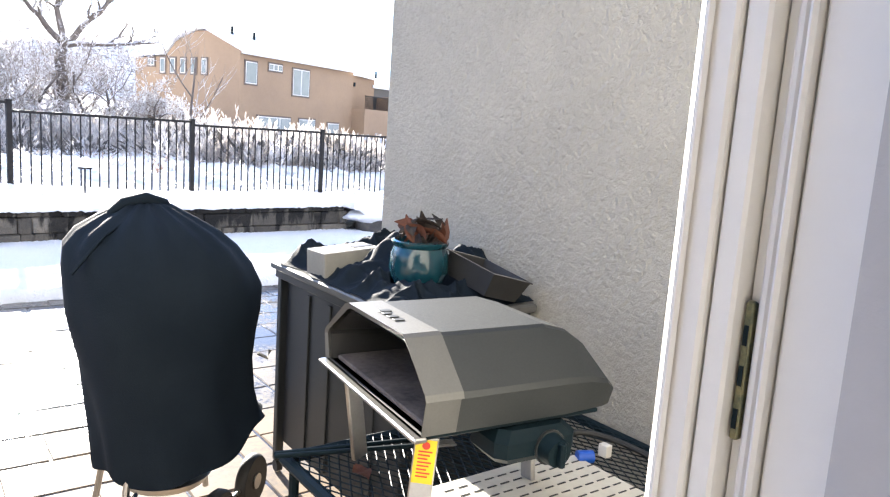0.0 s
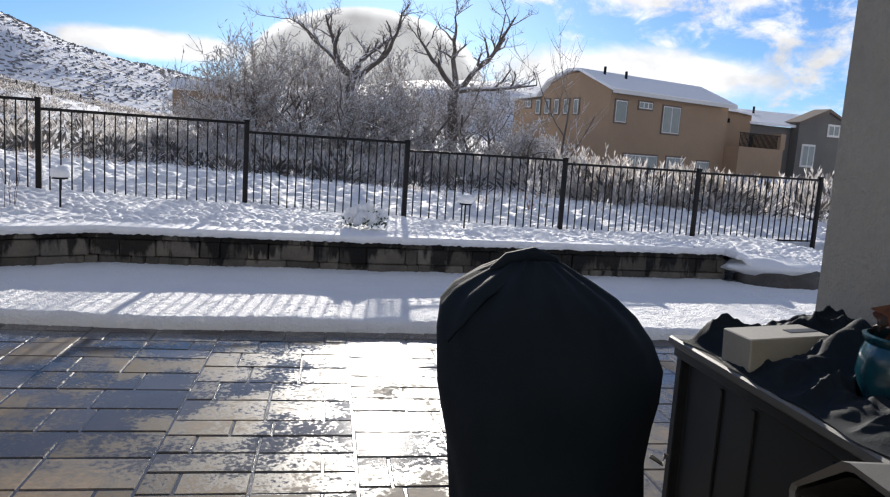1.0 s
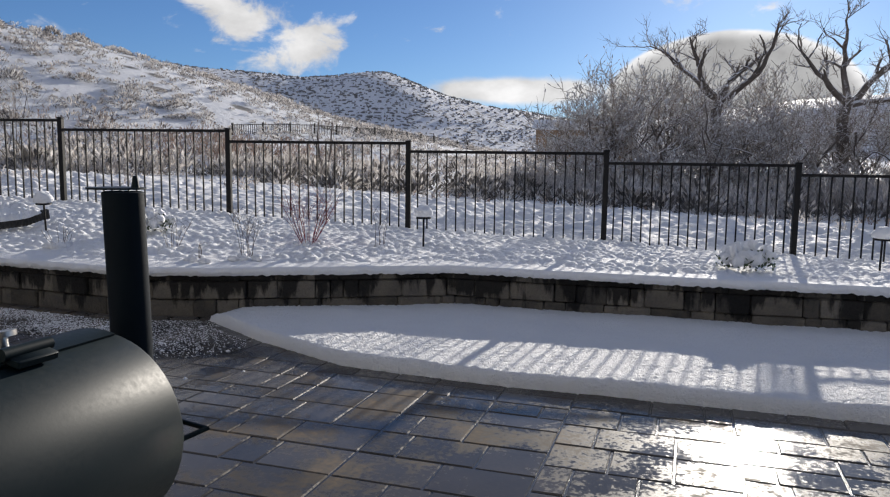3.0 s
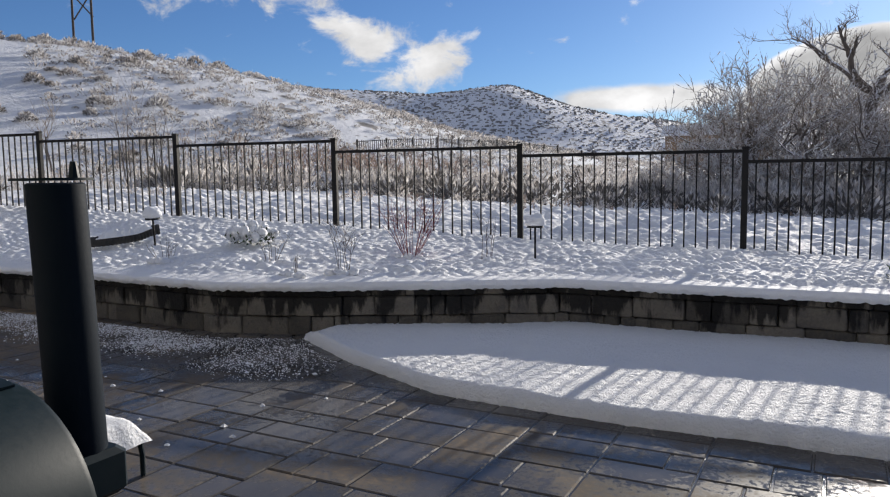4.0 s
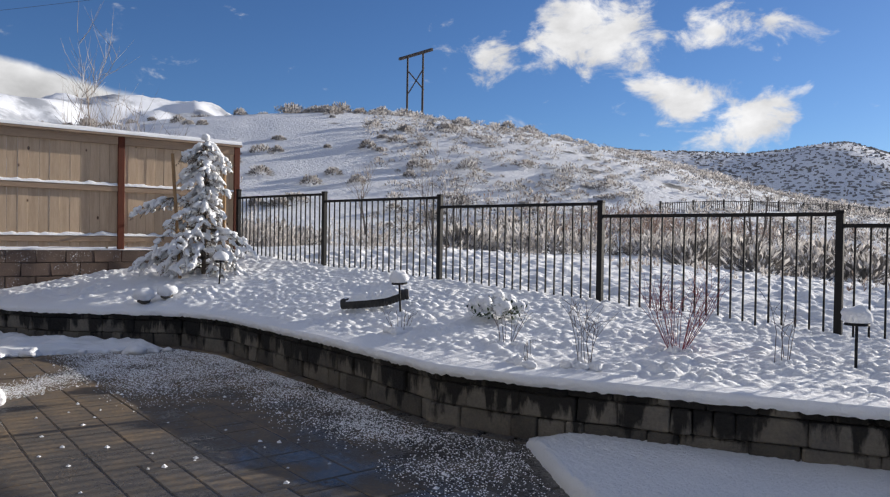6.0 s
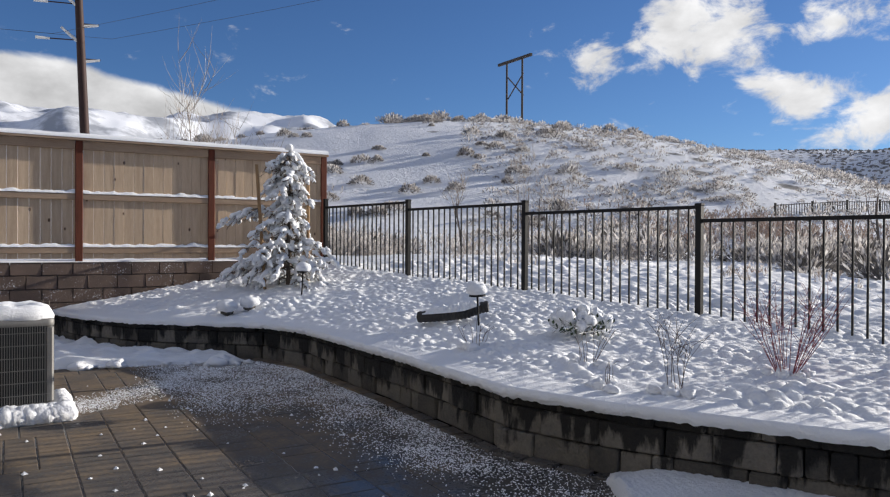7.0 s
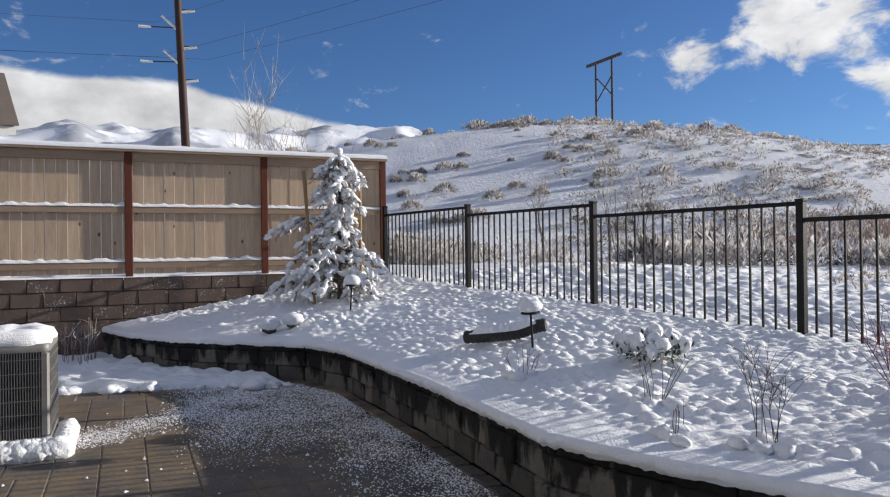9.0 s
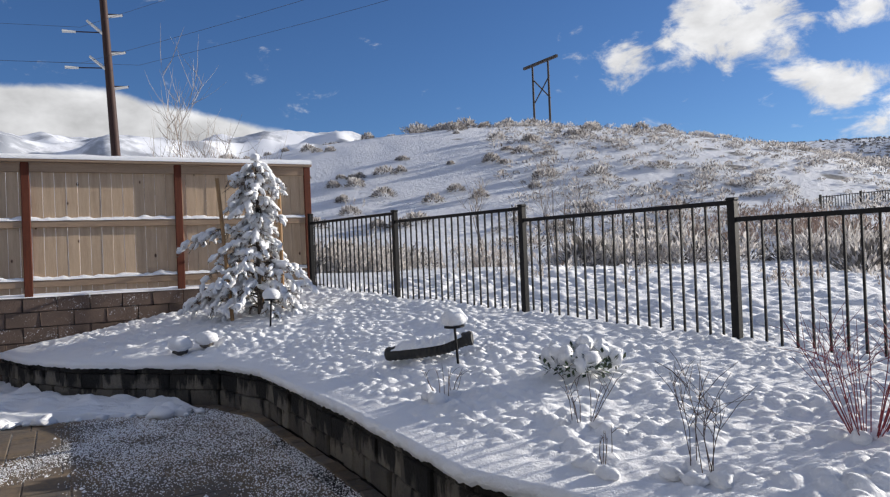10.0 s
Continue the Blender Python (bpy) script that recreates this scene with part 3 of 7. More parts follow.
def make_ground():
    mb = MB()
    rings = []
    r = 1.0
    while r < 4600:
        rings.append(r)
        r += max(0.22, r * (0.028 if r < 1400 else 0.016))
    azs = [a * 0.6 for a in range(600)]
    scrub = []
    for r in rings:
        for a in azs:
            x, y = EYE0.x + r * math.cos(radians(a)), EYE0.y + r * math.sin(radians(a))
            s, d = along(x, y)
            inside = d < 0.05 and x > -12.6 or y < 4
            if inside and r < 60:
                z = lerp(-0.14, land(x, y) - 0.14, smooth01(15, 40, r)) if r > 15 else -0.14
            else:
                z = land(x, y)
                if d < 0.9 and x > -12.3 and r < 25:
                    z -= 0.06
            mb.v.append((x, y, z))
            scrub.append(smooth01(26, 50, r) * (0.34 - 0.24 * smooth01(130, 146, a)) + smooth01(92, 150, r) * 0.24 - smooth01(1500, 2600, r) * 0.3)
    n = len(azs)
    for i in range(len(rings) - 1):
        for k in range(n):
            j = (k + 1) % n
            mb.f.append((i * n + k, (i + 1) * n + k, (i + 1) * n + j, i * n + j))
    c = len(mb.v)
    mb.v.append((EYE0.x, EYE0.y, -0.14))
    scrub.append(0)
    for k in range(n):
        mb.f.append((c, k, (k + 1) % n))
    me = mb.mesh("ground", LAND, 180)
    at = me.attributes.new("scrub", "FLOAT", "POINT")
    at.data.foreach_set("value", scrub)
    # marks the far mountains that take the shade and haze tone
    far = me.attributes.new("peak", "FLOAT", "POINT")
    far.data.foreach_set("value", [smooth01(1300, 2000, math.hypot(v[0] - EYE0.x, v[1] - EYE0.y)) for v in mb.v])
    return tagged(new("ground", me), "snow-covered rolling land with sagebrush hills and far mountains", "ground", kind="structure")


make_ground()


def pillows(x, y, k, h):
    """Snow lying in soft pillows over stones, with creases between."""
    w = Vector((x * k + 0.5 * noise.noise(Vector((x * 2, y * 2, 1))), y * k * 1.15, 0.3))
    d = noise.voronoi(w)[0]
    f = max(0.0, 1 - (d[0] / 0.78) ** 2) * (0.35 + 0.65 * smooth01(0.0, 0.25, d[1] - d[0]))
    return h * f * (0.75 + 0.7 * noise.noise(Vector((x * 2.6, y * 2.6, 9))))


def make_bed():
    mb = MB()

    def fn(u, v):
        x = lerp(-12.1, 8.4, u)
        yf = F0.y + (x - F0.x) * FD.y / FD.x + 1.0
        y0 = wall_y(x) - 0.035 if x < 5.42 else 9.06
        v2 = max(0.0, v * 1.03 - 0.03)
        y = lerp(y0, yf, v2)
        z = bed_z(x, y)
        w = smooth01(0.0, 0.12, v2)
        lump = pillows(x, y, 8.4, 0.05) * (0.7 + 0.9 * abs(noise.noise(Vector((x * 0.9, y * 0.9, 2))))) + 0.004 * noise.noise(Vector((x * 24, y * 24, 4))) + 0.03 * noise.noise(Vector((x * 1.3, y * 1.3, 5))) + 0.018 * noise.noise(Vector((x * 4, y * 4, 5))) - 0.026
        z += lump * w
        if v < 0.03:
            edge = (0.03 - v) / 0.03
            z -= 0.075 * edge - 0.012 * noise.noise(Vector((x * 6, 0, 1))) - 0.014 * noise.noise(Vector((x * 23, v * 90, 3)))
            y += 0.012 * noise.noise(Vector((x * 5, 0, 7))) + 0.012 * noise.noise(Vector((x * 19, v * 60, 5))) - 0.02 * math.sin(edge * math.pi)
        return x, y, z
    mb.grid(1150, 165, fn)
    tagged(part("snow_bed", mb, SNOW, smooth=180), "lumpy trodden snow on the raised planting bed", "snow", kind="structure")


make_bed()


def make_field():
    """Trodden, dimpled snow on the open ground past the iron fence."""
    mb = MB()

    def fn(u, v):
        s, d = lerp(-3.0, 27.0, u), 0.8 + 15.0 * v ** 1.25
        q = F0 + FD * s + FN * d
        x, y = q.x, q.y
        e = smooth01(0, 0.06, min(u, 1 - u, 1 - v)) * smooth01(0, 0.04, v)
        n = noise.noise
        worn = 0.55 + 0.75 * max(0.0, 0.35 + n(Vector((s * 0.16, d * 0.42, 8))))
        lump = 0.05 * n(Vector((s * 1.1, d * 2.4, 0))) + pillows(s, d * 1.1, 4.6, 0.14) - 0.085 + 0.02 * n(Vector((s * 6.5, d * 8.5, 4)))
        return x, y, land(x, y) - 0.05 + e * (0.085 + worn * lump)
    mb.grid(640, 210, fn)
    tagged(part("trodden_snow", mb, SNOW, smooth=180), "dimpled trodden snow past the iron fence", "snow", kind="structure")


make_field()


def make_slab():
    """The thick unbroken sheet of snow on the paving before the stone wall."""
    EDGE = [(-3.45, 7.72), (-2.75, 7.28), (-2.2, 7.02), (-1.65, 6.78), (-0.9, 6.72), (-0.3, 6.72), (0.6, 6.74), (2.0, 6.78), (3.3, 6.75), (6, 6.8), (9.5, 6.8)]
    mb = MB()

    def fn(u, v):
        x = lerp(-3.45, 9.5, u ** 1.15)
        y0 = table(EDGE, x) + 0.02 * noise.noise(Vector((x * 3, 1, 0)))
        y1 = (wall_y(x) + 0.05) if x < 5.42 else 9.2
        h = 0.092 + 0.012 * noise.noise(Vector((x * 1.2, v * 3, 0)))
        prof = [(0.0, -0.005), (0.0, 0.035), (0.012, 0.068), (0.045, 1.0)]
        if v < 0.015:
            k = v / 0.015 * 3
            i = min(2, int(k))
            (a, za), (b, zb) = prof[i], prof[i + 1]
            off = lerp(a, b, k - i)
            z = lerp(za if za < 0.9 else h, zb if zb < 0.9 else h, k - i)
            return x, min(y0 + off + 0.012 * noise.noise(Vector((x * 14, z * 20, 4))) + 0.008 * noise.noise(Vector((x * 45, z * 50, 4))), y1), z * smooth01(-3.5, -3.3, x)
        t = (v - 0.015) / 0.985
        y = min(lerp(y0 + 0.045, y1, t), y1)
        z = h + 0.006 * noise.noise(Vector((x * 5, y * 5, 1))) + 0.008 * noise.noise(Vector((x * 24, y * 30, 2))) + 0.006 * noise.noise(Vector((x * 50, y * 55, 6)))
        return x, y, z * (0.35 + 0.65 * smooth01(-3.46, -3.2, x))
    mb.grid(600, 150, fn)
    tagged(part("snow_sheet", mb, CRUST, smooth=180), "thick smooth sheet of snow left on the paving", "snow", kind="structure")


make_slab()


# ---- stone retaining wall ----
def chamfer_block(l, w, h, c=0.008, seed=0):
    mb = MB()
    mb.box(-l / 2, -w / 2, -h / 2, l / 2, w / 2, h / 2, ch=c)
    rnd = random.Random(seed)
    mb.v = [(x + rnd.uniform(-1, 1) * 0.004, y + rnd.uniform(-1, 1) * 0.007, z + rnd.uniform(-1, 1) * 0.002) for x, y, z in mb.v]
    return mb


def path_walk(pts):
    """Lengths along a line of points, and a function from length to place and heading."""
    P = [Vector(p) for p in pts]
    L = [0.0]
    for a, b in zip(P, P[1:]):
        L.append(L[-1] + (b - a).length)

    def at(s):
        s = max(0.0, min(L[-1] - 1e-6, s))
        for i in range(len(P) - 1):
            if s <= L[i + 1]:
                t = (s - L[i]) / (L[i + 1] - L[i])
                d = (P[i + 1] - P[i]).normalized()
                return P[i].lerp(P[i + 1], t), math.atan2(d.y, d.x)
        return P[-1], 0.0
    return L[-1], at


def make_stone_wall():
    rnd = random.Random(4)
    total, at = path_walk(WALL)
    wall = thing("stone_wall", "low dry-stacked retaining wall of dark tumbled concrete blocks", "wall", kind="structure")
    core = MB()
    n = 120
    r0 = []
    for i in range(n + 1):
        p, a = at(total * i / n)
        nrm = Vector((-math.sin(a), math.cos(a)))
        q0, q1 = p + nrm * 0.10, p + nrm * 0.30
        r0.append([(q0.x, q0.y, -0.12), (q1.x, q1.y, -0.12), (q1.x, q1.y, WALL_H - 0.03), (q0.x, q0.y, WALL_H - 0.03)])
    core.loft(r0)
    part("core", core, JOINT, wall)
    rows = [(0.0, 0.165), (0.168, 0.165), (0.336, 0.085)]
    lens = {0: (0.13, 0.2, 0.3, 0.34, 0.42), 1: (0.13, 0.2, 0.28, 0.34, 0.42), 2: (0.2, 0.3, 0.42)}
    meshes = {}
    for r, (z, h) in enumerate(rows):
        s = -rnd.uniform(0, 0.15)
        while s < total - 0.03:
            l = rnd.choice(lens[r])
            if s + l > total:
                l = max(0.12, total - s)
            k = (r, l, rnd.randrange(3))
            if k not in meshes:
                meshes[k] = chamfer_block(l - 0.006, 0.2, h - 0.004, 0.010, hash(k[1:]) % 99).mesh("block", BLOCK)
            p, a = at(max(0, s + l / 2))
            nrm = Vector((-math.sin(a), math.cos(a)))
            q = p + nrm * (0.10 + rnd.uniform(-0.016, 0.016))
            part("block", meshes[k], BLOCK, wall, at=pose(q.x, q.y, z + h / 2 + rnd.uniform(-0.002, 0.002), rnd.uniform(-1, 1), rnd.uniform(-0.5, 0.5), math.degrees(a) + rnd.uniform(-2, 2)))
            s += l
    # the returning end of the wall
    for r, (z, h) in enumerate(rows):
        k = (r, 0.3, 0)
        if k not in meshes:
            meshes[k] = chamfer_block(0.294, 0.2, h - 0.004, 0.010, 5).mesh("block", BLOCK)
        part("block", meshes[k], BLOCK, wall, at=pose(5.33, 9.58, z + h / 2, 0, 0, 92))


make_stone_wall()


# ---- iron fence ----
def make_iron_fence():
    fence = thing("iron_fence", "black wrought-iron picket fence stepping down the slope", "fence")
    pick = MB().box(-0.008, -0.008, 0, 0.008, 0.008, 1.0).mesh("picket", IRON)
    posts = [-2.3, 0.0, 2.36, 4.74, 7.14, 9.6, 11.83, 14.38, 16.88, 19.5]
    for k, s in enumerate(posts):
        p = F0 + FD * s
        z0 = table(POST_Z, s)
        a = math.degrees(math.atan2(FD.y, FD.x))
        m = MB().box(-0.032, -0.032, -0.35, 0.032, 0.032, 1.10, ch=0.004)
        m.box(-0.038, -0.038, 1.10, 0.038, 0.038, 1.125, ch=0.006)
        post = part("post", m, IRON, fence, at=pose(p.x, p.y, z0 + 0.0, 0, 0, a))
        if k == len(posts) - 1:
            break
        z1 = table(POST_Z, posts[k + 1])
        zb = lerp(z0, z1, 0.8)
        s0, L = s, posts[k + 1] - s
        top = zb + 1.06
        c = F0 + FD * (s0 + L / 2)
        part("rail", MB().box(-L / 2 + 0.03, -0.018, -0.018, L / 2 - 0.03, 0.018, 0.018), IRON, fence, at=pose(c.x, c.y, top, 0, 0, a))
        part("rail", MB().box(-L / 2 + 0.03, -0.014, -0.014, L / 2 - 0.03, 0.014, 0.014), IRON, fence, at=pose(c.x, c.y, zb - 0.03, 0, 0, a))
        n = 19
        for i in range(1, n + 1):
            q = F0 + FD * (s0 + L * i / (n + 1))
            ob = part("picket", pick, IRON, fence, at=pose(q.x, q.y, zb - 0.05, 0, 0, a) @ Matrix.Diagonal((1, 1, 1.105, 1)))


make_iron_fence()

# ---- wooden fence on a block wall ----
WX = -12.18


def make_wood_fence():
    rnd = random.Random(7)
    wall = thing("block_wall", "brown split-face block wall below the wooden fence", "wall", kind="structure")
    part("core", MB().box(WX - 0.16, -2.0, -0.3, WX - 0.01, 9.5, 1.10), JOINT, wall)
    blk = [chamfer_block(0.392, 0.19, 0.192, 0.006, i).mesh("block", MASON) for i in range(4)]
    for r in range(6):
        y = -2.0 + (0.2 if r % 2 else 0.0)
        while y < 9.4:
            part("block", blk[rnd.randrange(4)], MASON, wall, at=pose(WX - 0.07, y + 0.2, -0.05 + 0.2 * r + 0.1, 0, 0, 90))
            y += 0.4
    sn = MB()
    sn.grid(300, 6, lambda u, v: (WX - 0.17 + 0.2 * v, lerp(-2, 9.45, u), 1.145 + 0.05 * math.sin(math.pi * v) * (0.7 + 0.6 * noise.noise(Vector((u * 40, v, 0)))) - 0.004))
    tagged(part("wall_snow", sn, SNOW, smooth=180), "thin line of snow on the block wall", "snow", kind="structure")
    fence = thing("wooden_fence", "tall pale board fence with dark red-stained posts and snowy rails", "fence")
    y = 5.48 - 1.91 * 4
    posts = [y + 1.91 * i for i in range(7)]
    for p in posts:
        part("post", MB().box(WX - 0.03, p - 0.05, 1.0, WX + 0.014, p + 0.05, 2.93, ch=0.006), STAIN, fence)
    bd = [MB().box(-0.009, -0.0685, 0, 0.009, 0.0685, 1.72, ch=0.002).mesh("board", CEDAR) for i in range(2)]
    yy = posts[0]
    while yy < posts[-1]:
        part("board", bd[rnd.randrange(2)], CEDAR, fence, at=pose(WX - 0.045 + rnd.uniform(-0.002, 0.002), yy + 0.07, 1.19 + rnd.uniform(-0.004, 0.004), 0, 0, 0))
        yy += 0.14
    for a, b in zip(posts, posts[1:]):
        for z, h in ((1.27, 0.085), (2.06, 0.085), (2.80, 0.12)):
            part("rail", MB().box(WX - 0.034, a + 0.052, z, WX + 0.004, b - 0.052, z + h, ch=0.004), RAILW, fence)
            if z < 2.5:
                s = MB().grid(60, 5, lambda u, v: (WX - 0.035 + 0.046 * v, lerp(a + 0.055, b - 0.055, u), z + h - 0.003 + 0.075 * math.sin(math.pi * max(0.06, min(0.94, v))) * (0.6 + 0.8 * abs(noise.noise(Vector((u * 9 + a, z, 0)))) + 0.3 * noise.noise(Vector((u * 26 + a, z, 4))))))
                part("rail_snow", s, SNOW, fence, "strip of snow on the rail", smooth=180)
    part("cap_rail", MB().box(WX - 0.09, posts[0], 2.93, WX + 0.075, posts[-1] + 0.06, 2.968, ch=0.004), RAILW, fence)
    s = MB().loft([[(WX - 0.09, y0, 2.966), (WX + 0.08, y0, 2.966), (WX + 0.075, y0, 3.0 + 0.012 * noise.noise(Vector((y0 * 2, 0, 0)))), (WX + 0.03, y0, 3.035 + 0.015 * noise.noise(Vector((y0 * 3, 1, 0)))), (WX - 0.05, y0, 3.035), (WX - 0.088, y0, 3.0)] for y0 in [lerp(posts[0], posts[-1] + 0.06, i / 160) for i in range(161)]])
    part("cap_snow", s, SNOW, fence, "ridge of snow along the cap rail", smooth=60)


make_wood_fence()


# ---- house: stucco wall, door, floor ----
def make_house():
    w = MB().box(2.40, -1.2, -0.1, 2.62, 3.5, 3.6, ch=0.012)
    tagged(part("wall_east", w, STUCCO), "rough sand-finish stucco wall in warm grey", "wall", kind="structure")
    # the wall with the doorway: right of it, left of it, above it
    d = thing("wall_south", "stucco house wall around the patio door", "wall", kind="structure")
    part("pier", MB().box(1.16, 0.72, -0.1, 2.397, 0.92, 3.6), STUCCO, d)
    part("pier", MB().box(-6.0, 0.72, -0.1, -0.9, 0.92, 3.6), STUCCO, d)
    part("lintel", MB().box(-0.897, 0.72, 2.25, 1.157, 0.92, 3.6), STUCCO, d)
    inner = thing("room", "grey painted room behind the patio door", "wall", kind="structure")
    part("side", MB().box(1.062, -2.6, -0.1, 1.2, 0.717, 2.7), GREYPAINT, inner)
    part("return", MB().box(1.062, 0.72, -0.1, 1.157, 0.8255, 2.7), GREYPAINT, inner)
    part("side", MB().box(-3.2, -2.6, -0.1, -3.05, 0.717, 2.7), GREYPAINT, inner)
    part("back", MB().box(-3.047, -2.75, -0.1, 1.06, -2.6, 2.7), GREYPAINT, inner)
    tagged(part("ceiling", MB().box(-3.2, -2.6, 2.703, 1.45, 0.717, 2.8), TRIM), "white ceiling of the room", "ceiling", kind="structure")
    tagged(part("floor", MB().box(-3.047, -2.597, -0.1, 1.06, 0.856, 0.02), GREYPAINT), "floor of the room at the door sill", "floor", kind="structure")
    door = thing("door_1", "open white vinyl sliding patio door frame with a latch plate", "door", kind="structure")
    part("jamb", MB().box(1.086, 0.8935, 0.02, 1.157, 0.9015, 2.2, ch=0.001), TRIM, door)
    # outer casing in stepped mouldings, then track ribs, then the inner lining
    for x0, y0, x1, y1 in ((1.063, 0.922, 1.158, 0.952), (1.058, 0.938, 1.0625, 0.946), (1.068, 0.9025, 1.158, 0.9205), (1.079, 0.8845, 1.158, 0.8925), (1.074, 0.8775, 1.158, 0.883), (1.082, 0.826, 1.158, 0.876)):
        part("moulding", MB().box(x0, y0, 0.02, x1, y1, 2.2, ch=0.0025), TRIM, door)
    latch = part("latch_plate", MB().box(1.079, 0.8945, 1.272, 1.0855, 0.9005, 1.368, ch=0.001), BRASSY, door, "weathered brass latch plate with dark slots")
    for z in (1.28, 1.31, 1.338):
        part("slot", MB().box(1.0782, 0.896, z, 1.0789, 0.8992, z + 0.014), STEELB, latch)
    part("header", MB().box(-0.897, 0.80, 2.203, 1.157, 0.95, 2.25), TRIM, door)
    part("jamb", MB().box(-0.897, 0.80, 0.02, -0.83, 0.95, 2.2), TRIM, door)
    part("sill", MB().box(-0.827, 0.86, -0.02, 1.02, 0.97, 0.035, ch=0.004), TRIM, door)


make_house()


# ---- paving ----
def make_patio():
    rnd = random.Random(11)
    patio = thing("patio", "wet interlocking concrete pavers in brown and charcoal blends", "paving", kind="structure")
    base = MB().box(-12.2, 0.93, -0.13, 9.5, 9.4, -0.005)
    part("bedding", base, WETJOINT, patio)
    meshes = {}

    def paver(l, w, k):
        key = (l, w, k)
        if key not in meshes:
            mb = MB()
            c = 0.006
            a, b = l / 2 - 0.004, w / 2 - 0.004
            r = random.Random(k)
            z = [r.uniform(-0.0015, 0.0015) for _ in range(4)]
            low = [(-a, -b, -0.03), (a, -b, -0.03), (a, b, -0.03), (-a, b, -0.03)]
            mid = [(x, y, -0.006 + q) for (x, y, _), q in zip(low, z)]
            top = [(x * (1 - c / a), y * (1 - c / b), q) for (x, y, _), q in zip(low, z)]
            mb.loft([low, mid, top], cap0=False)
            meshes[key] = mb.mesh("paver", PAVER)
        return meshes[key]
    cells = []
    for i in range(-14, 8):
        off = rnd.choice((0, 0.15, 0.3, 0.45))
        for j in range(-1, 15):
            x0, y0 = i * 0.9, 0.6 + j * 0.6 + off
            rows = rnd.choice(((0.3, 0.3), (0.3, 0.3), (0.3, 0.3), (0.2, 0.2, 0.2)))
            y = y0
            for d in rows:
                x = x0
                for l in rnd.choice(((0.45, 0.45), (0.3, 0.3, 0.3), (0.45, 0.3, 0.15), (0.2, 0.4, 0.3), (0.3, 0.2, 0.4), (0.15, 0.3, 0.45))):
                    cx, cy = x + l / 2, y + d / 2
                    x += l
                    if cx < -12.0 or cx > 6.5 or cy < 1.1 or cy > 8.9 or cy > wall_y(min(cx, 5.4)) - d / 2 + 0.02:
                        continue
                    if cx < -9.6 and cy < 7.4 and cx < -9.7:
                        continue
                    cells.append((cx, cy, l, d))
                y += d
    cells.sort(key=lambda c: math.hypot(c[0] + 1.0, c[1] - 5.2) + (3 if c[1] > 7.3 and c[0] > -3 else 0))
    rest = MB()
    for n, (cx, cy, l, d) in enumerate(cells):
        z = rnd.uniform(-0.002, 0.002)
        if n < 300:
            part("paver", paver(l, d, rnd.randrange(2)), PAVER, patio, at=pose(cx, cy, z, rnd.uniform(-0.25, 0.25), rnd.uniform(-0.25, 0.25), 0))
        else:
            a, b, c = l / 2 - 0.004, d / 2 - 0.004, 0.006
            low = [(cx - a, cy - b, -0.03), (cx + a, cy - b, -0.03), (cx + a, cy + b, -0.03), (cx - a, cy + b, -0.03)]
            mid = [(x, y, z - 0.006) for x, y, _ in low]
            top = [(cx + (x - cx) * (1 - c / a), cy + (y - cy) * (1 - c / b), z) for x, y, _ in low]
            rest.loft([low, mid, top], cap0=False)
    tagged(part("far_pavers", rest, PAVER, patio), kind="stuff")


make_patio()




# ---- more materials ----
GREYSTEEL = mat("grey_powder_coat", (0.13, 0.13, 0.125), (0.11, 0.11, 0.105), rough=0.5, metal=0.25, scale=6, fine=200, bump=0.12, bump_scale=400, dist=0.002)
STONE = mat("stained_stone", (0.16, 0.13, 0.11), (0.05, 0.04, 0.035), rough=0.8, scale=9, fine=60, bump=0.2)
OVENTOP = mat("grey_textured_steel", (0.036, 0.040, 0.042), (0.030, 0.034, 0.036), rough=0.48, metal=0.25, scale=6, fine=200, bump=0.12, bump_scale=400, dist=0.002)
DARKSTEEL = mat("charcoal_powder_coat", (0.022, 0.025, 0.027), (0.030, 0.033, 0.035), rough=0.45, metal=0.25, scale=6, fine=200, bump=0.12, bump_scale=400, dist=0.002)
STAINLESS = mat("brushed_steel", (0.55, 0.54, 0.52), (0.45, 0.44, 0.43), rough=0.32, metal=1.0, scale=10, fine=150, bump=0.05)
RUBBER = mat("black_rubber", (0.02, 0.02, 0.021), (0.03, 0.03, 0.03), rough=0.6, scale=10, fine=100, bump=0.1)
TEAL = mat("teal_glaze", (0.008, 0.055, 0.075), (0.006, 0.035, 0.055), rough=0.16, scale=9, fine=60, bump=0.08, coat=0.6)
DEADLEAF = mat("dead_leaf", (0.11, 0.03, 0.013), (0.05, 0.022, 0.013), rough=0.7, scale=20, fine=120, bump=0.3, vary=0.4, island=True)
DARKLEAF = mat("withered_leaf", (0.018, 0.010, 0.008), (0.010, 0.008, 0.007), rough=0.6, scale=20, fine=120, bump=0.3, vary=0.4)
YELLOW = mat("yellow_label", (0.85, 0.62, 0.02), (0.78, 0.56, 0.03), rough=0.5, scale=8, fine=60, bump=0)
REDINK = mat("red_ink", (0.65, 0.04, 0.03), (0.6, 0.05, 0.03), rough=0.5, scale=8, fine=60, bump=0)
# near-black standing in for the shade inside the oven mouth and the slots
HOLLOWBLACK = mat("hollow_black", (0.02, 0.02, 0.02), (0.03, 0.03, 0.03), rough=0.5, scale=8, fine=60, bump=0)
WHITEPANEL = mat("pale_perforated_panel", (0.68, 0.65, 0.57), (0.58, 0.55, 0.48), rough=0.6, scale=5, fine=60, bump=0.1)
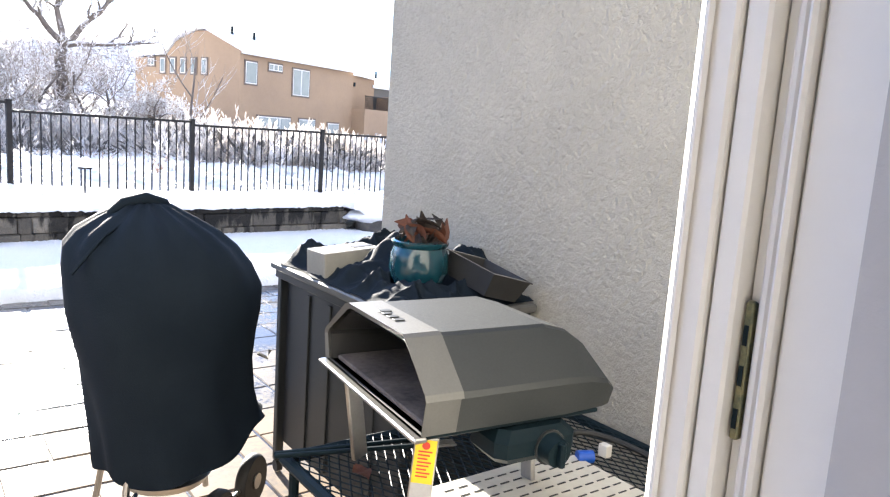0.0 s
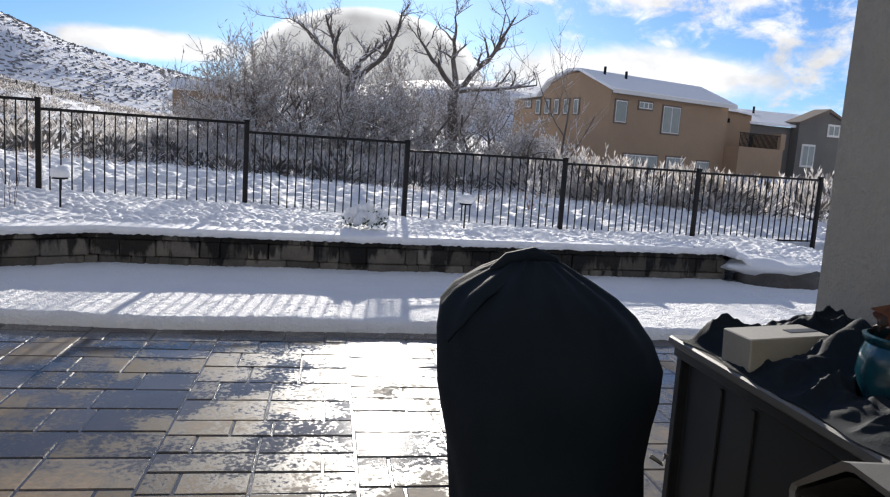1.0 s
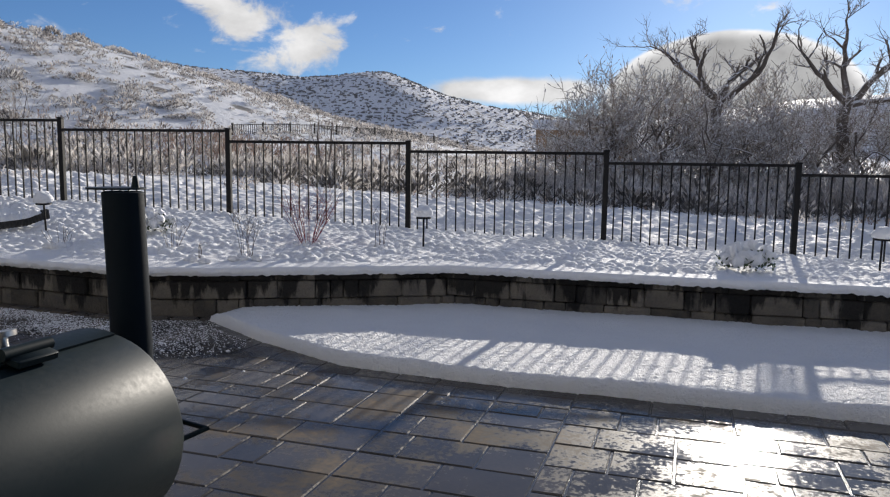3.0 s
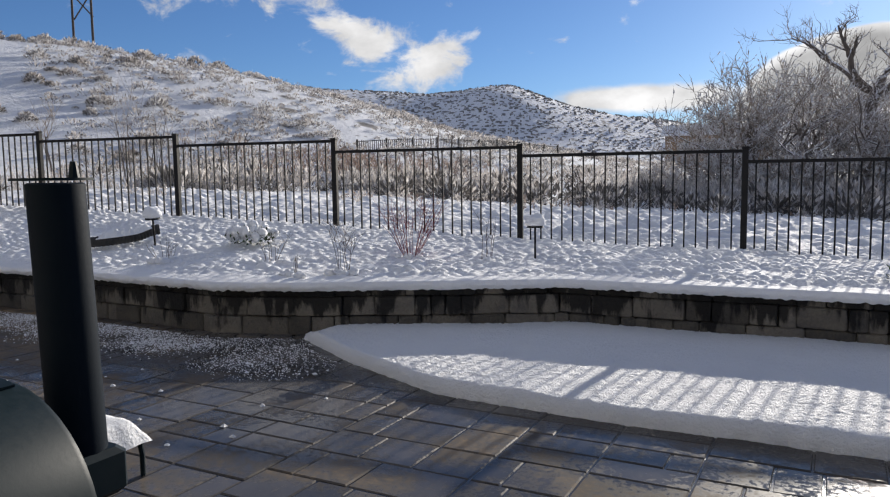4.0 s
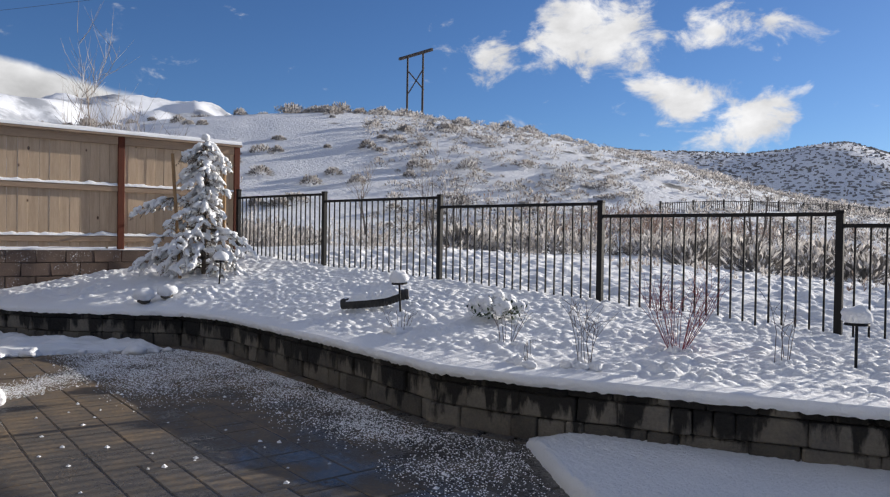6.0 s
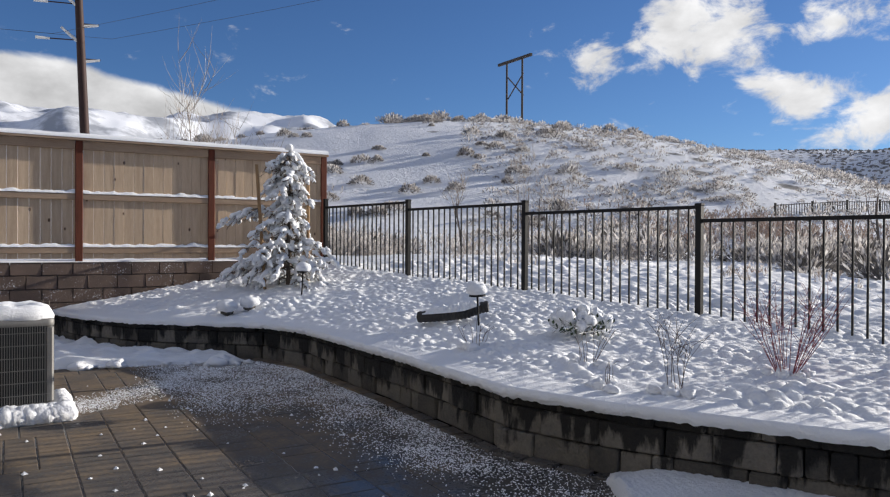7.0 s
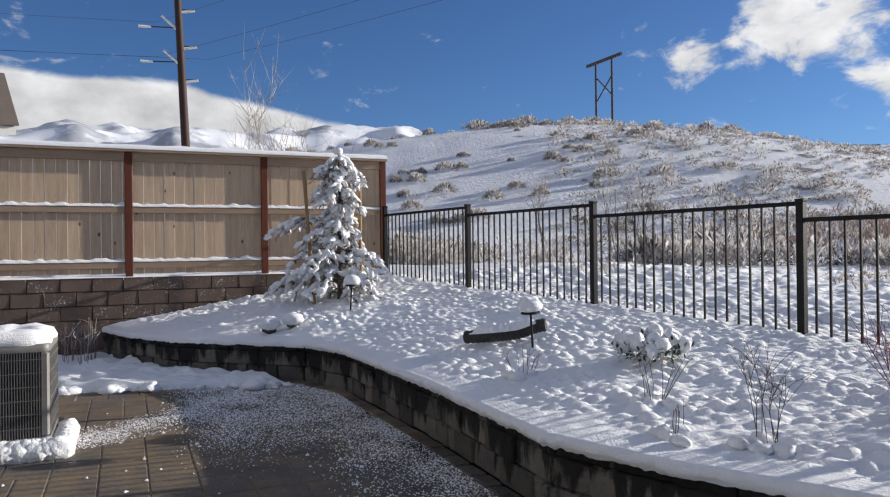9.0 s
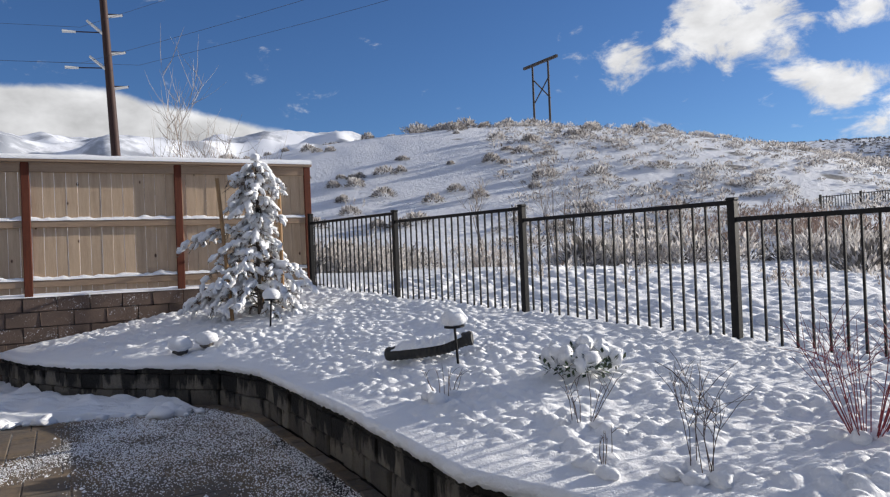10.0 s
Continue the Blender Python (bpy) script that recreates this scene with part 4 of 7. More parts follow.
BLUEPLASTIC = mat("blue_plastic", (0.01, 0.10, 0.55), (0.01, 0.08, 0.45), rough=0.4, scale=10, fine=60, bump=0)
BRASS = mat("brass", (0.65, 0.42, 0.15), (0.5, 0.32, 0.1), rough=0.3, metal=1.0, scale=20, fine=100, bump=0)
FINGREY = mat("condenser_grey", (0.24, 0.23, 0.215), (0.18, 0.175, 0.165), rough=0.55, metal=0.2, scale=5, fine=80, bump=0.1)
GREYBOX = mat("grey_card_box", (0.30, 0.29, 0.26), (0.26, 0.25, 0.23), rough=0.7, scale=6, fine=80, bump=0.15)
HOUSE = mat("tan_stucco", (0.37, 0.255, 0.16), (0.32, 0.22, 0.14), rough=0.9, scale=0.5, fine=6, bump=0.4, bump_scale=12, dist=0.03)
HOUSE2 = mat("grey_siding", (0.16, 0.15, 0.13), (0.13, 0.12, 0.11), rough=0.85, scale=0.5, fine=6, bump=0.3, bump_scale=12, dist=0.03)
WHITETRIM = mat("white_window_trim", (0.72, 0.70, 0.66), (0.66, 0.64, 0.6), rough=0.6, scale=1, fine=20, bump=0)
BROWNTRIM = mat("brown_window_trim", (0.16, 0.12, 0.09), (0.13, 0.10, 0.08), rough=0.7, scale=1, fine=20, bump=0)
PANE = mat("window_pane", (0.22, 0.26, 0.25), (0.16, 0.20, 0.20), rough=0.08, scale=0.6, fine=3, bump=0.05, bump_scale=0.8, dist=0.02, coat=0.5)
CORTEN = mat("weathered_steel", (0.045, 0.019, 0.015), (0.032, 0.016, 0.013), rough=0.7, metal=0.3, scale=0.8, fine=8, bump=0.1)
POLEWOOD = mat("grey_pole_wood", (0.06, 0.05, 0.045), (0.045, 0.038, 0.034), rough=0.85, scale=1, fine=8, bump=0.2)
BRUSH = mat("frosted_brush", (0.76, 0.74, 0.72), (0.42, 0.37, 0.33), rough=0.9, scale=0.6, fine=14, bump=0.0, vary=0.4, island=True)
SAGE = mat("frosted_sage", (0.21, 0.195, 0.18), (0.10, 0.09, 0.08), rough=0.9, scale=0.6, fine=14, bump=0.0, vary=0.45, island=True)
SCRUB = mat("frosted_scrub", (0.33, 0.32, 0.31), (0.16, 0.15, 0.14), rough=0.9, scale=0.6, fine=5, bump=0.0, vary=0.3, island=True)
REDTWIG = mat("red_dogwood_twig", (0.27, 0.035, 0.045), (0.16, 0.03, 0.035), rough=0.6, scale=10, fine=60, bump=0.1)
BROWNTWIG = mat("brown_twig", (0.12, 0.075, 0.055), (0.08, 0.055, 0.045), rough=0.7, scale=10, fine=60, bump=0.1)
NEEDLE = mat("dusty_spruce_needles", (0.13, 0.105, 0.075), (0.22, 0.17, 0.12), rough=0.8, scale=6, fine=60, bump=0.0, vary=0.4, island=True)
GREENLEAF = mat("boxwood_leaf", (0.05, 0.085, 0.03), (0.03, 0.05, 0.025), rough=0.6, scale=10, fine=60, bump=0.0, vary=0.4, island=True)
STAKE = mat("stake_wood", (0.36, 0.22, 0.10), (0.26, 0.15, 0.07), rough=0.8, scale=8, fine=50, bump=0.3)
ROCK = mat("dark_rock", (0.12, 0.11, 0.10), (0.06, 0.055, 0.05), rough=0.9, scale=4, fine=40, bump=0.7, dist=0.02)
PIPE = mat("black_drain_pipe", (0.018, 0.018, 0.017), (0.03, 0.028, 0.026), rough=0.6, scale=8, fine=60, bump=0.3)


def polar(az, r, z=None, eye=EYE0):
    x, y = eye[0] + r * math.cos(radians(az)), eye[1] + r * math.sin(radians(az))
    return Vector((x, y, land(x, y) if z is None else z))


# ---- condenser ----
def make_ac():
    ac = thing("air_conditioner", "grey louvred air-conditioner condenser with snow on its top", "air conditioner", at=pose(-7.28, 4.51, 0))
    rr = lambda s, z: [(s * cx + 0.05 * math.cos(a), s * cy + 0.05 * math.sin(a), z) for (cx, cy, a0) in ((0.33, 0.33, 0), (-0.33, 0.33, 90), (-0.33, -0.33, 180), (0.33, -0.33, 270)) for a in [radians(a0 + q) for q in (0, 30, 60, 90)]]
    part("coil", MB().loft([rr(0.985, 0.1), rr(0.985, 0.77)]), DARKSTEEL, ac)
    part("base_pan", MB().loft([rr(1.04, 0.075), rr(1.04, 0.13)]), FINGREY, ac, smooth=40)
    part("top_frame", MB().loft([rr(1.04, 0.755), rr(1.05, 0.765), rr(1.05, 0.80), rr(1.02, 0.815)]), FINGREY, ac, smooth=40)
    fin = MB().box(-0.0025, -0.012, 0.13, 0.0025, 0.012, 0.757).mesh("louvre", FINGREY)
    for side in range(4):
        m = pose(0, 0, 0, 0, 0, 90 * side)
        for i in range(40):
            part("louvre", fin, FINGREY, ac, at=m @ pose(-0.345 + 0.0177 * i, 0.383, 0))
        for k in range(6):
            part("wire_rail", MB().box(-0.36, 0.393, 0.2 + 0.1 * k, 0.36, 0.397, 0.205 + 0.1 * k), FINGREY, ac, at=m)
    part("corner_post", MB().box(0.33, 0.33, 0.13, 0.392, 0.392, 0.757, ch=0.015), FINGREY, ac)
    part("name_plate", MB().box(0.396, -0.16, 0.58, 0.40, -0.03, 0.68), WHITETRIM, ac, "pale blank rating plate")
    ring = MB()
    rs = []
    for i in range(48):
        a = 2 * math.pi * i / 48
        c = Vector((0.27 * math.cos(a), 0.27 * math.sin(a)))
        w = 0.115 + 0.02 * noise.noise(Vector((math.cos(a) * 2, math.sin(a) * 2, 0)))
        h = 0.10 + 0.025 * noise.noise(Vector((math.cos(a) * 3, math.sin(a) * 3, 5)))
        d = c.normalized() * (1.0 + 0.33 * abs(math.sin(2 * a)) ** 3)
        rs.append([(d.x * (0.27 + w * q), d.y * (0.27 + w * q), 0.81 + h * k) for q, k in ((-1, 0), (-0.9, 0.6), (-0.4, 0.98), (0.3, 1), (0.85, 0.75), (1.05, 0.2), (1.0, -0.05))])
    rs.append(rs[0])
    part("snow_ring", ring.loft(rs, closed=False, cap0=False, cap1=False), SNOW, ac, "rounded ring of snow round the fan guard", smooth=180)
    part("fan_guard", MB().tube([(0, 0, 0.79), (0, 0, 0.80)], 0.25, 24), DARKSTEEL, ac)
    pad = MB().box(-0.6, -0.55, -0.02, 0.52, 0.44, 0.075, ch=0.015)
    tagged(part("equipment_pad", pad, JOINT, at=pose(-7.28, 4.51, 0)), "concrete equipment pad under the condenser", "pad")
    sn = MB()
    for k in range(44):
        u = k / 43
        sn.blob((lerp(0.50, 0.48, u), lerp(-0.6, 0.46, u), 0.05), (0.12 + 0.02 * random.Random(k).random(), 0.10, 0.085 + 0.015 * random.Random(k + 50).random()), k, 0.22, 12, 8, 0.2)
    for k in range(24):
        sn.blob((lerp(0.5, -0.3, k / 23), 0.47, 0.04), (0.10, 0.09, 0.07), k + 60, 0.22, 10, 7, 0.2)
    tagged(part("pad_snow", sn, SNOW, smooth=180, at=pose(-7.28, 4.51, 0)), "crusted snow heaped on the edge of the pad", "snow")


make_ac()


FLUE = mat("matt_black_flue", (0.003, 0.008, 0.015), (0.006, 0.011, 0.018), spec=0.08, rough=0.6, scale=6, fine=80, bump=0.08)


# ---- barrel smoker ----
def make_smoker():
    sm = thing("barrel_smoker", "black steel barrel smoker with a tall chimney and lidded body", "smoker", at=pose(-0.745, 0, 0.77))
    R = 0.238

    def arc(y, r, a0, a1, n=28):
        return [(r * math.cos(radians(lerp(a0, a1, i / n))), y, r * math.sin(radians(lerp(a0, a1, i / n)))) for i in range(n + 1)]
    y0, y1 = 2.45, 3.60
    full = lambda y, r: [(r * math.cos(2 * math.pi * t / 48), y, r * math.sin(2 * math.pi * t / 48)) for t in range(48)]
    part("barrel", MB().loft([full(y1 + 0.006, R * 0.9), full(y1, R - 0.006), full(y1 - 0.012, R), full(y0 + 0.012, R), full(y0, R - 0.006), full(y0 - 0.006, R * 0.9)]), STEELB, sm, smooth=35)
    lid = MB().loft([[*arc(y, R + 0.006, 76, 172), *reversed(arc(y, R + 0.001, 76, 172))] for y in (y0 + 0.04, y1 - 0.02)])
    part("lid", lid, STEELB, sm, smooth=35)
    hinge = MB()
    hinge.box(-0.035, -0.05, -0.006, 0.035, 0.05, 0.012, pose(0.06, 3.33, 0.243, 0, 15, 0), ch=0.003)
    hinge.tube([(0.06, 3.27, 0.258), (0.06, 3.39, 0.258)], 0.014, 10)
    part("hinge", hinge, STEELB, sm, smooth=40)
    therm = part("thermometer", MB().tube([(-0.03, 3.35, 0.235), (-0.035, 3.35, 0.27)], 0.016, 12), STAINLESS, sm, "chrome thermometer with a dial", smooth=40)
    part("dial", MB().tube([(-0.035, 3.35, 0.27), (-0.037, 3.35, 0.282)], 0.034, 20), STAINLESS, therm, smooth=40)
    cx, cy = -0.05, 3.765
    ch = part("chimney", MB().loft([[(cx + r * math.cos(a) - 0.02 * z, cy + r * math.sin(a) - 0.015 * z, z) for a in [2 * math.pi * k / 32 for k in range(32)]] for z, r in ((0.0, 0.052), (0.565, 0.052), (0.568, 0.047), (0.40, 0.047))], cap1=False), FLUE, sm, smooth=35)
    part("elbow", MB().box(cx - 0.062, 3.595, -0.05, cx + 0.062, 3.83, 0.045, ch=0.012), STEELB, sm)
    flap = part("rain_cap", MB().tube([(cx - 0.05, cy + 0.012, 0.572), (cx - 0.05, cy + 0.012, 0.577)], 0.075, 28), STEELB, ch, "tilted flat chimney cap", smooth=35)
    part("wing_nut", MB().tube([(cx + 0.005, cy + 0.02, 0.577), (cx + 0.005, cy + 0.02, 0.608)], [0.011, 0.006], 8), STEELB, flap, smooth=35)
    part("side_loop", MB().tube([(R - 0.03, 3.60, -0.02), (R + 0.0, 3.68, -0.01), (R - 0.09, 3.70, -0.01), (R - 0.12, 3.60, -0.02)], 0.007, 8), STEELB, sm, smooth=40)
    for x, y, dx, dy in ((-0.13, 3.42, -0.16, 0.06), (0.12, 3.42, 0.16, 0.06), (-0.13, 2.65, -0.16, -0.06), (0.12, 2.65, 0.16, -0.06)):
        part("leg", MB().tube([(x, y, -0.16), (x + dx, y + dy, -0.765)], 0.026, 8), STEELB, sm, smooth=40)
    part("leg_brace", MB().tube([(-0.27, 3.47, -0.6), (0.27, 3.47, -0.6)], 0.014, 8), STEELB, sm, smooth=40)
    part("drip_hook", MB().tube([(0.02, 3.46, -0.235), (0.02, 3.46, -0.30), (0.035, 3.47, -0.31)], 0.006, 6), STEELB, sm)
    part("damper_plate", MB().tube([(0.0, y1 + 0.008, -0.06), (0.0, y1 + 0.016, -0.06)], 0.07, 24), STEELB, sm, smooth=35)
    # bucket hung below
    bk = thing("drip_bucket", "small dark metal drip bucket with pale lining under the smoker", "bucket", at=pose(-0.70, 3.46, 0.30))
    ring = lambda z, r: [(r * math.cos(2 * math.pi * k / 28), r * math.sin(2 * math.pi * k / 28), z) for k in range(28)]
    part("pail", MB().loft([ring(0, 0.05), ring(0.16, 0.066), ring(0.163, 0.069), ring(0.166, 0.066), ring(0.162, 0.063), ring(0.08, 0.056)], cap1=True), DARKSTEEL, bk, smooth=40)
    part("lining", MB().loft([ring(0.164, 0.0625), ring(0.09, 0.054)], cap0=False), GREYBOX, bk, "pale paper lining", smooth=40)
    part("bail", MB().tube([(0.064 * math.cos(a), 0, 0.15 + 0.2 * math.sin(a)) for a in [math.pi * k / 12 for k in range(13)]], 0.003, 6), STAINLESS, bk)


make_smoker()


# ---- low snow-covered table ----
def make_low_table():
    t = thing("low_table", "low black metal table under a thick layer of snow", "table", at=pose(-2.60, 4.78, 0, 0, 0, -3))
    part("frame", MB().box(-0.34, -0.34, 0.155, 0.34, 0.34, 0.18, ch=0.004), STEELB, t)
    for x in (-0.32, 0.32):
        for y in (-0.32, 0.32):
            part("leg", MB().tube([(x, y, 0.165), (x * 1.02, y * 1.02, 0.1), (x * 1.02, y * 1.02, 0.0)], 0.012, 8), STEELB, t, smooth=40)
    s = MB()

    def fn(u, v):
        x, y = lerp(-0.36, 0.36, u), lerp(-0.36, 0.36, v)
        e = min(u, v, 1 - u, 1 - v)
        h = 0.085 * smooth01(0, 0.10, e) + 0.012 * noise.noise(Vector((x * 9, y * 9, 0)))
        w = 0.012 * noise.noise(Vector((x * 14, y * 14, 3)))
        return x + w, y + w, 0.178 + max(0, h) - (0.02 if e < 0.001 else 0)
    part("snow_layer", s.grid(44, 44, fn), SNOW, t, "thick flat layer of snow", smooth=180)


make_low_table()


# ---- covered kettle grill ----
def make_grill():
    g = thing("covered_grill", "kettle grill under a black fitted cloth cover", "grill", at=pose(1.365, 3.195, 0))
    prof = [(0.20, .30, .27), (0.24, .305, .27), (0.36, .30, .27), (0.50, .297, .275), (0.62, .30, .285), (0.72, .315, .30), (0.80, .33, .315), (0.88, .335, .32), (0.96, .32, .31), (1.03, .285, .28), (1.08, .23, .24), (1.12, .16, .18), (1.145, .11, .12), (1.165, .07, .075), (1.172, .02, .02)]
    rings = []
    n = 72
    for k, (z, rx, ry) in enumerate(prof):
        ring = []
        for i in range(n):
            a = 2 * math.pi * i / n
            c, s = math.cos(a), math.sin(a)
            fold = 0.010 * math.sin(9 * a + 3 * z) * smooth01(0.75, 0.25, z) + 0.014 * noise.noise(Vector((c * 2.2, s * 2.2, z * 3)))
            pleat = 0.010 * math.sin(14 * a) * smooth01(0.95, 1.1, z)
            x, y = (rx * 0.95 + fold + pleat) * c, (ry + fold + pleat) * s
            zz = z
            if z < 0.4:
                zz = z + (0.4 - z) / 0.2 * (0.05 + 0.15 * max(0.0, c * 0.9 - s * 0.4) ** 1.5 + 0.012 * math.sin(6 * a))
            x -= 0.075 * smooth01(0.85, 1.12, z)       # the peak leans to one side
            x += 0.06 * smooth01(0.75, 0.2, z)
            ring.append((x, y, zz))
        rings.append(ring)
    cover = part("cover", MB().loft(rings, cap0=False), CLOTH, g, smooth=70)
    part("handle_bump", MB().tube([(-0.19, -0.02, 1.13), (-0.15, -0.03, 1.166), (-0.08, -0.03, 1.182), (-0.02, -0.02, 1.163), (0.02, 0.0, 1.12)], [0.014, 0.02, 0.022, 0.02, 0.012], 10), CLOTH, cover, smooth=60)
    for k, (a, b) in enumerate((((-0.33, -0.17, 0.97), (-0.14, -0.10, 1.13)),)):
        part("seam", MB().tube([a, (Vector(a) + Vector(b)) / 2 + Vector((0, -0.03, 0.035)), b], 0.006, 6), CLOTH, cover, smooth=60)
    part("side_hook", MB().tube([(0.30, -0.08, 0.62), (0.335, -0.09, 0.60), (0.345, -0.09, 0.63)], 0.007, 6), STAINLESS, g)
    for x, y in ((-0.2, -0.18), (-0.2, 0.2), (0.2, 0.16)):
        part("leg", MB().tube([(x * 0.7, y * 0.7, 0.45), (x, y, 0.02)], 0.012, 8), STAINLESS, g, "bare steel tube leg", smooth=40)
    part("axle", MB().tube([(0.1, -0.22, 0.10), (0.31, -0.03, 0.10)], 0.007, 8), STAINLESS, g)
    for x, y in ((0.31, -0.03), (0.10, -0.24)):
        m = pose(x, y, 0.10, 0, 0, -48)
        w = part("wheel", MB().loft([[(xx, r * math.cos(2 * math.pi * k / 28), r * math.sin(2 * math.pi * k / 28)) for k in range(28)] for xx, r in ((-0.022, 0.07), (-0.022, 0.092), (-0.012, 0.10), (0.012, 0.10), (0.022, 0.092), (0.022, 0.07))]), RUBBER, g, smooth=40, at=m)
        part("hub", MB().tube([(-0.028, 0, 0), (0.028, 0, 0)], 0.03, 16), STAINLESS, w, "pale hub", smooth=40)
    part("ash_pan", MB().tube([(0, 0, 0.17), (0, 0, 0.20)], [0.14, 0.16], 28), STAINLESS, g, "bare aluminium ash pan", smooth=40)
    # cloth corner lying on the ground
    part("trailing_corner", MB().grid(10, 8, lambda u, v: (-0.42 + 0.26 * u + 0.02 * v, -0.26 + 0.2 * v, 0.012 + 0.24 * u * u * (1 - 0.3 * v) + 0.015 * math.sin(7 * u + 5 * v))), CLOTH, g, smooth=60)


make_grill()


# ---- cart with its load ----
def make_cart():
    c = thing("grill_cart", "dark metal grill cart with panelled sides against the wall", "cart", at=pose(0.0, 0.02, 0))
    part("side_panel", MB().box(1.885, 2.44, 0.14, 1.90, 3.33, 0.83, ch=0.003), DARKSTEEL, c)
    for y in (2.62, 2.95, 3.12):
        part("panel_rib", MB().box(1.877, y, 0.16, 1.886, y + 0.022, 0.81, ch=0.002), DARKSTEEL, c)
    part("end_panel", MB().box(1.905, 2.43, 0.14, 2.36, 2.445, 0.83, ch=0.003), DARKSTEEL, c)
    part("back_panel", MB().box(2.345, 2.45, 0.14, 2.36, 3.34, 0.83), DARKSTEEL, c)
    part("floor_shelf", MB().box(1.902, 2.446, 0.14, 2.343, 3.335, 0.16), DARKSTEEL, c)
    for x, y in ((1.86, 3.34), (1.86, 2.42), (2.34, 3.34), (2.34, 2.42)):
        leg = part("leg", MB().box(x, y, 0.05, x + 0.035, y + 0.035, 0.875, ch=0.004), DARKSTEEL, c)
        part("caster", MB().tube([(x + 0.005, y + 0.017, 0.025), (x + 0.03, y + 0.017, 0.025)], 0.025, 16), RUBBER, leg, smooth=40)
    part("top_rail", MB().box(1.855, 2.40, 0.835, 1.90, 3.39, 0.87, ch=0.004), DARKSTEEL, c)
    part("worktop", MB().box(1.835, 2.40, 0.872, 2.385, 3.40, 0.902, ch=0.006), GREYSTEEL, c, "pale grey metal worktop")
    # a heap of crumpled cloth cover
    h = MB()

    def fn(u, v):
        x, y = lerp(1.845, 2.385, u), lerp(2.42, 3.33, v)
        e = min(u * 2.2, (1 - u) * 3 + 0.4, v * 3, (1 - v) * 4)
        w = 0.05 * noise.noise(Vector((x * 6, y * 6, 11)))
        bump = lambda cx, cy, r: smooth01(r, 0.0, math.hypot(x - cx, y - cy))
        hgt = 0.03 * smooth01(0, 0.5, e) + 0.15 * bump(2.09, 2.86, 0.13) + 0.07 * bump(2.25, 3.2, 0.25) + 0.04 * bump(1.95, 3.27, 0.13)  + 0.08 * bump(2.36, 2.76, 0.14)
        ridge = lambda a, b, k: (1 - min(1, 2.6 * abs(noise.noise(Vector((x * a + w * 8, y * b - w * 6, k)))))) ** 2
        f = 0.030 * ridge(3, 9, 1) + 0.020 * ridge(12, 4, 4) + 0.006 * ridge(19, 17, 6)
        if math.hypot(x - 2.12, y - 2.68) < 0.13:
            hgt, f = 0.0, f * 0.2
        if abs(x - 2.035) < 0.13 and abs(y - 3.05) < 0.07:
            hgt, f = 0.0, f * 0.2
        return x + 0.03 * noise.noise(Vector((x * 9, y * 9, 8))), y + 0.03 * noise.noise(Vector((y * 9, x * 9, 2))), 0.906 + (hgt + f) * smooth01(0, 0.25, e)
    cl = part("crumpled_cover", h.grid(110, 150, fn), CLOTH, smooth=180, at=pose(0.0, 0.02, 0))
    tagged(cl, "crumpled black cloth grill cover heaped on the cart", "cover")
    b = thing("grey_box", "flat grey box resting on the crumpled cover", "box", at=pose(1.985, 3.075, 0.958, 0, -3, 4))
    part("carton", MB().box(-0.125, -0.065, -0.048, 0.125, 0.065, 0.048, ch=0.003), GREYBOX, b)
    part("slot", MB().box(0.03, -0.02, 0.0482, 0.12, 0.012, 0.0495), HOLLOWBLACK, b)
    p = thing("glazed_pot", "teal glazed ceramic pot holding dead brown leaves", "flower pot", at=pose(2.07, 2.70, 0.905))
    ring = lambda z, r: [(r * math.cos(2 * math.pi * k / 40), r * math.sin(2 * math.pi * k / 40), z) for k in range(40)]
    part("pot", MB().loft([ring(0, 0.062), ring(0.03, 0.085), ring(0.09, 0.104), ring(0.14, 0.1), ring(0.165, 0.09), ring(0.175, 0.098), ring(0.185, 0.1), ring(0.188, 0.09), ring(0.15, 0.085)]), TEAL, p, smooth=50)
    rnd = random.Random(8)
    for k in range(46):
        a, r = rnd.uniform(0, 2 * math.pi), rnd.uniform(0.01, 0.085)
        z = rnd.uniform(0.16, 0.245)
        m = pose(r * math.cos(a), r * math.sin(a), z, rnd.uniform(20, 130), rnd.uniform(-60, 60), rnd.uniform(0, 360))
        l, w = rnd.uniform(0.03, 0.06), rnd.uniform(0.012, 0.024)
        lf = MB().grid(3, 5, lambda u, v: tuple(m @ Vector(((u - 0.5) * 2 * w * math.sin(math.pi * min(0.97, v + 0.03)), l * (v - 0.5) * 2, 0.012 * math.sin(4 * v) + 0.01 * abs(u - 0.5)))))
        part("leaf", lf, DARKLEAF if k % 3 else DEADLEAF, p, smooth=60)
    t = thing("plastic_tray", "black plastic tray tipped against the wall on the cart", "tray", at=pose(2.24, 2.54, 0.99, 8, 14, 0))
    fl = lambda s, z: [(s * 0.085, s * 0.13, z), (-s * 0.085, s * 0.13, z), (-s * 0.085, -s * 0.13, z), (s * 0.085, -s * 0.13, z)]
    part("tray_body", MB().loft([fl(0.82, -0.05), fl(1.0, 0.03), fl(1.06, 0.03), fl(1.06, 0.034), fl(0.97, 0.034), fl(0.8, -0.044)]), RUBBER, t)


make_cart()


# ---- mesh table, pizza oven, tongs, hose ----
TZ = 0.60


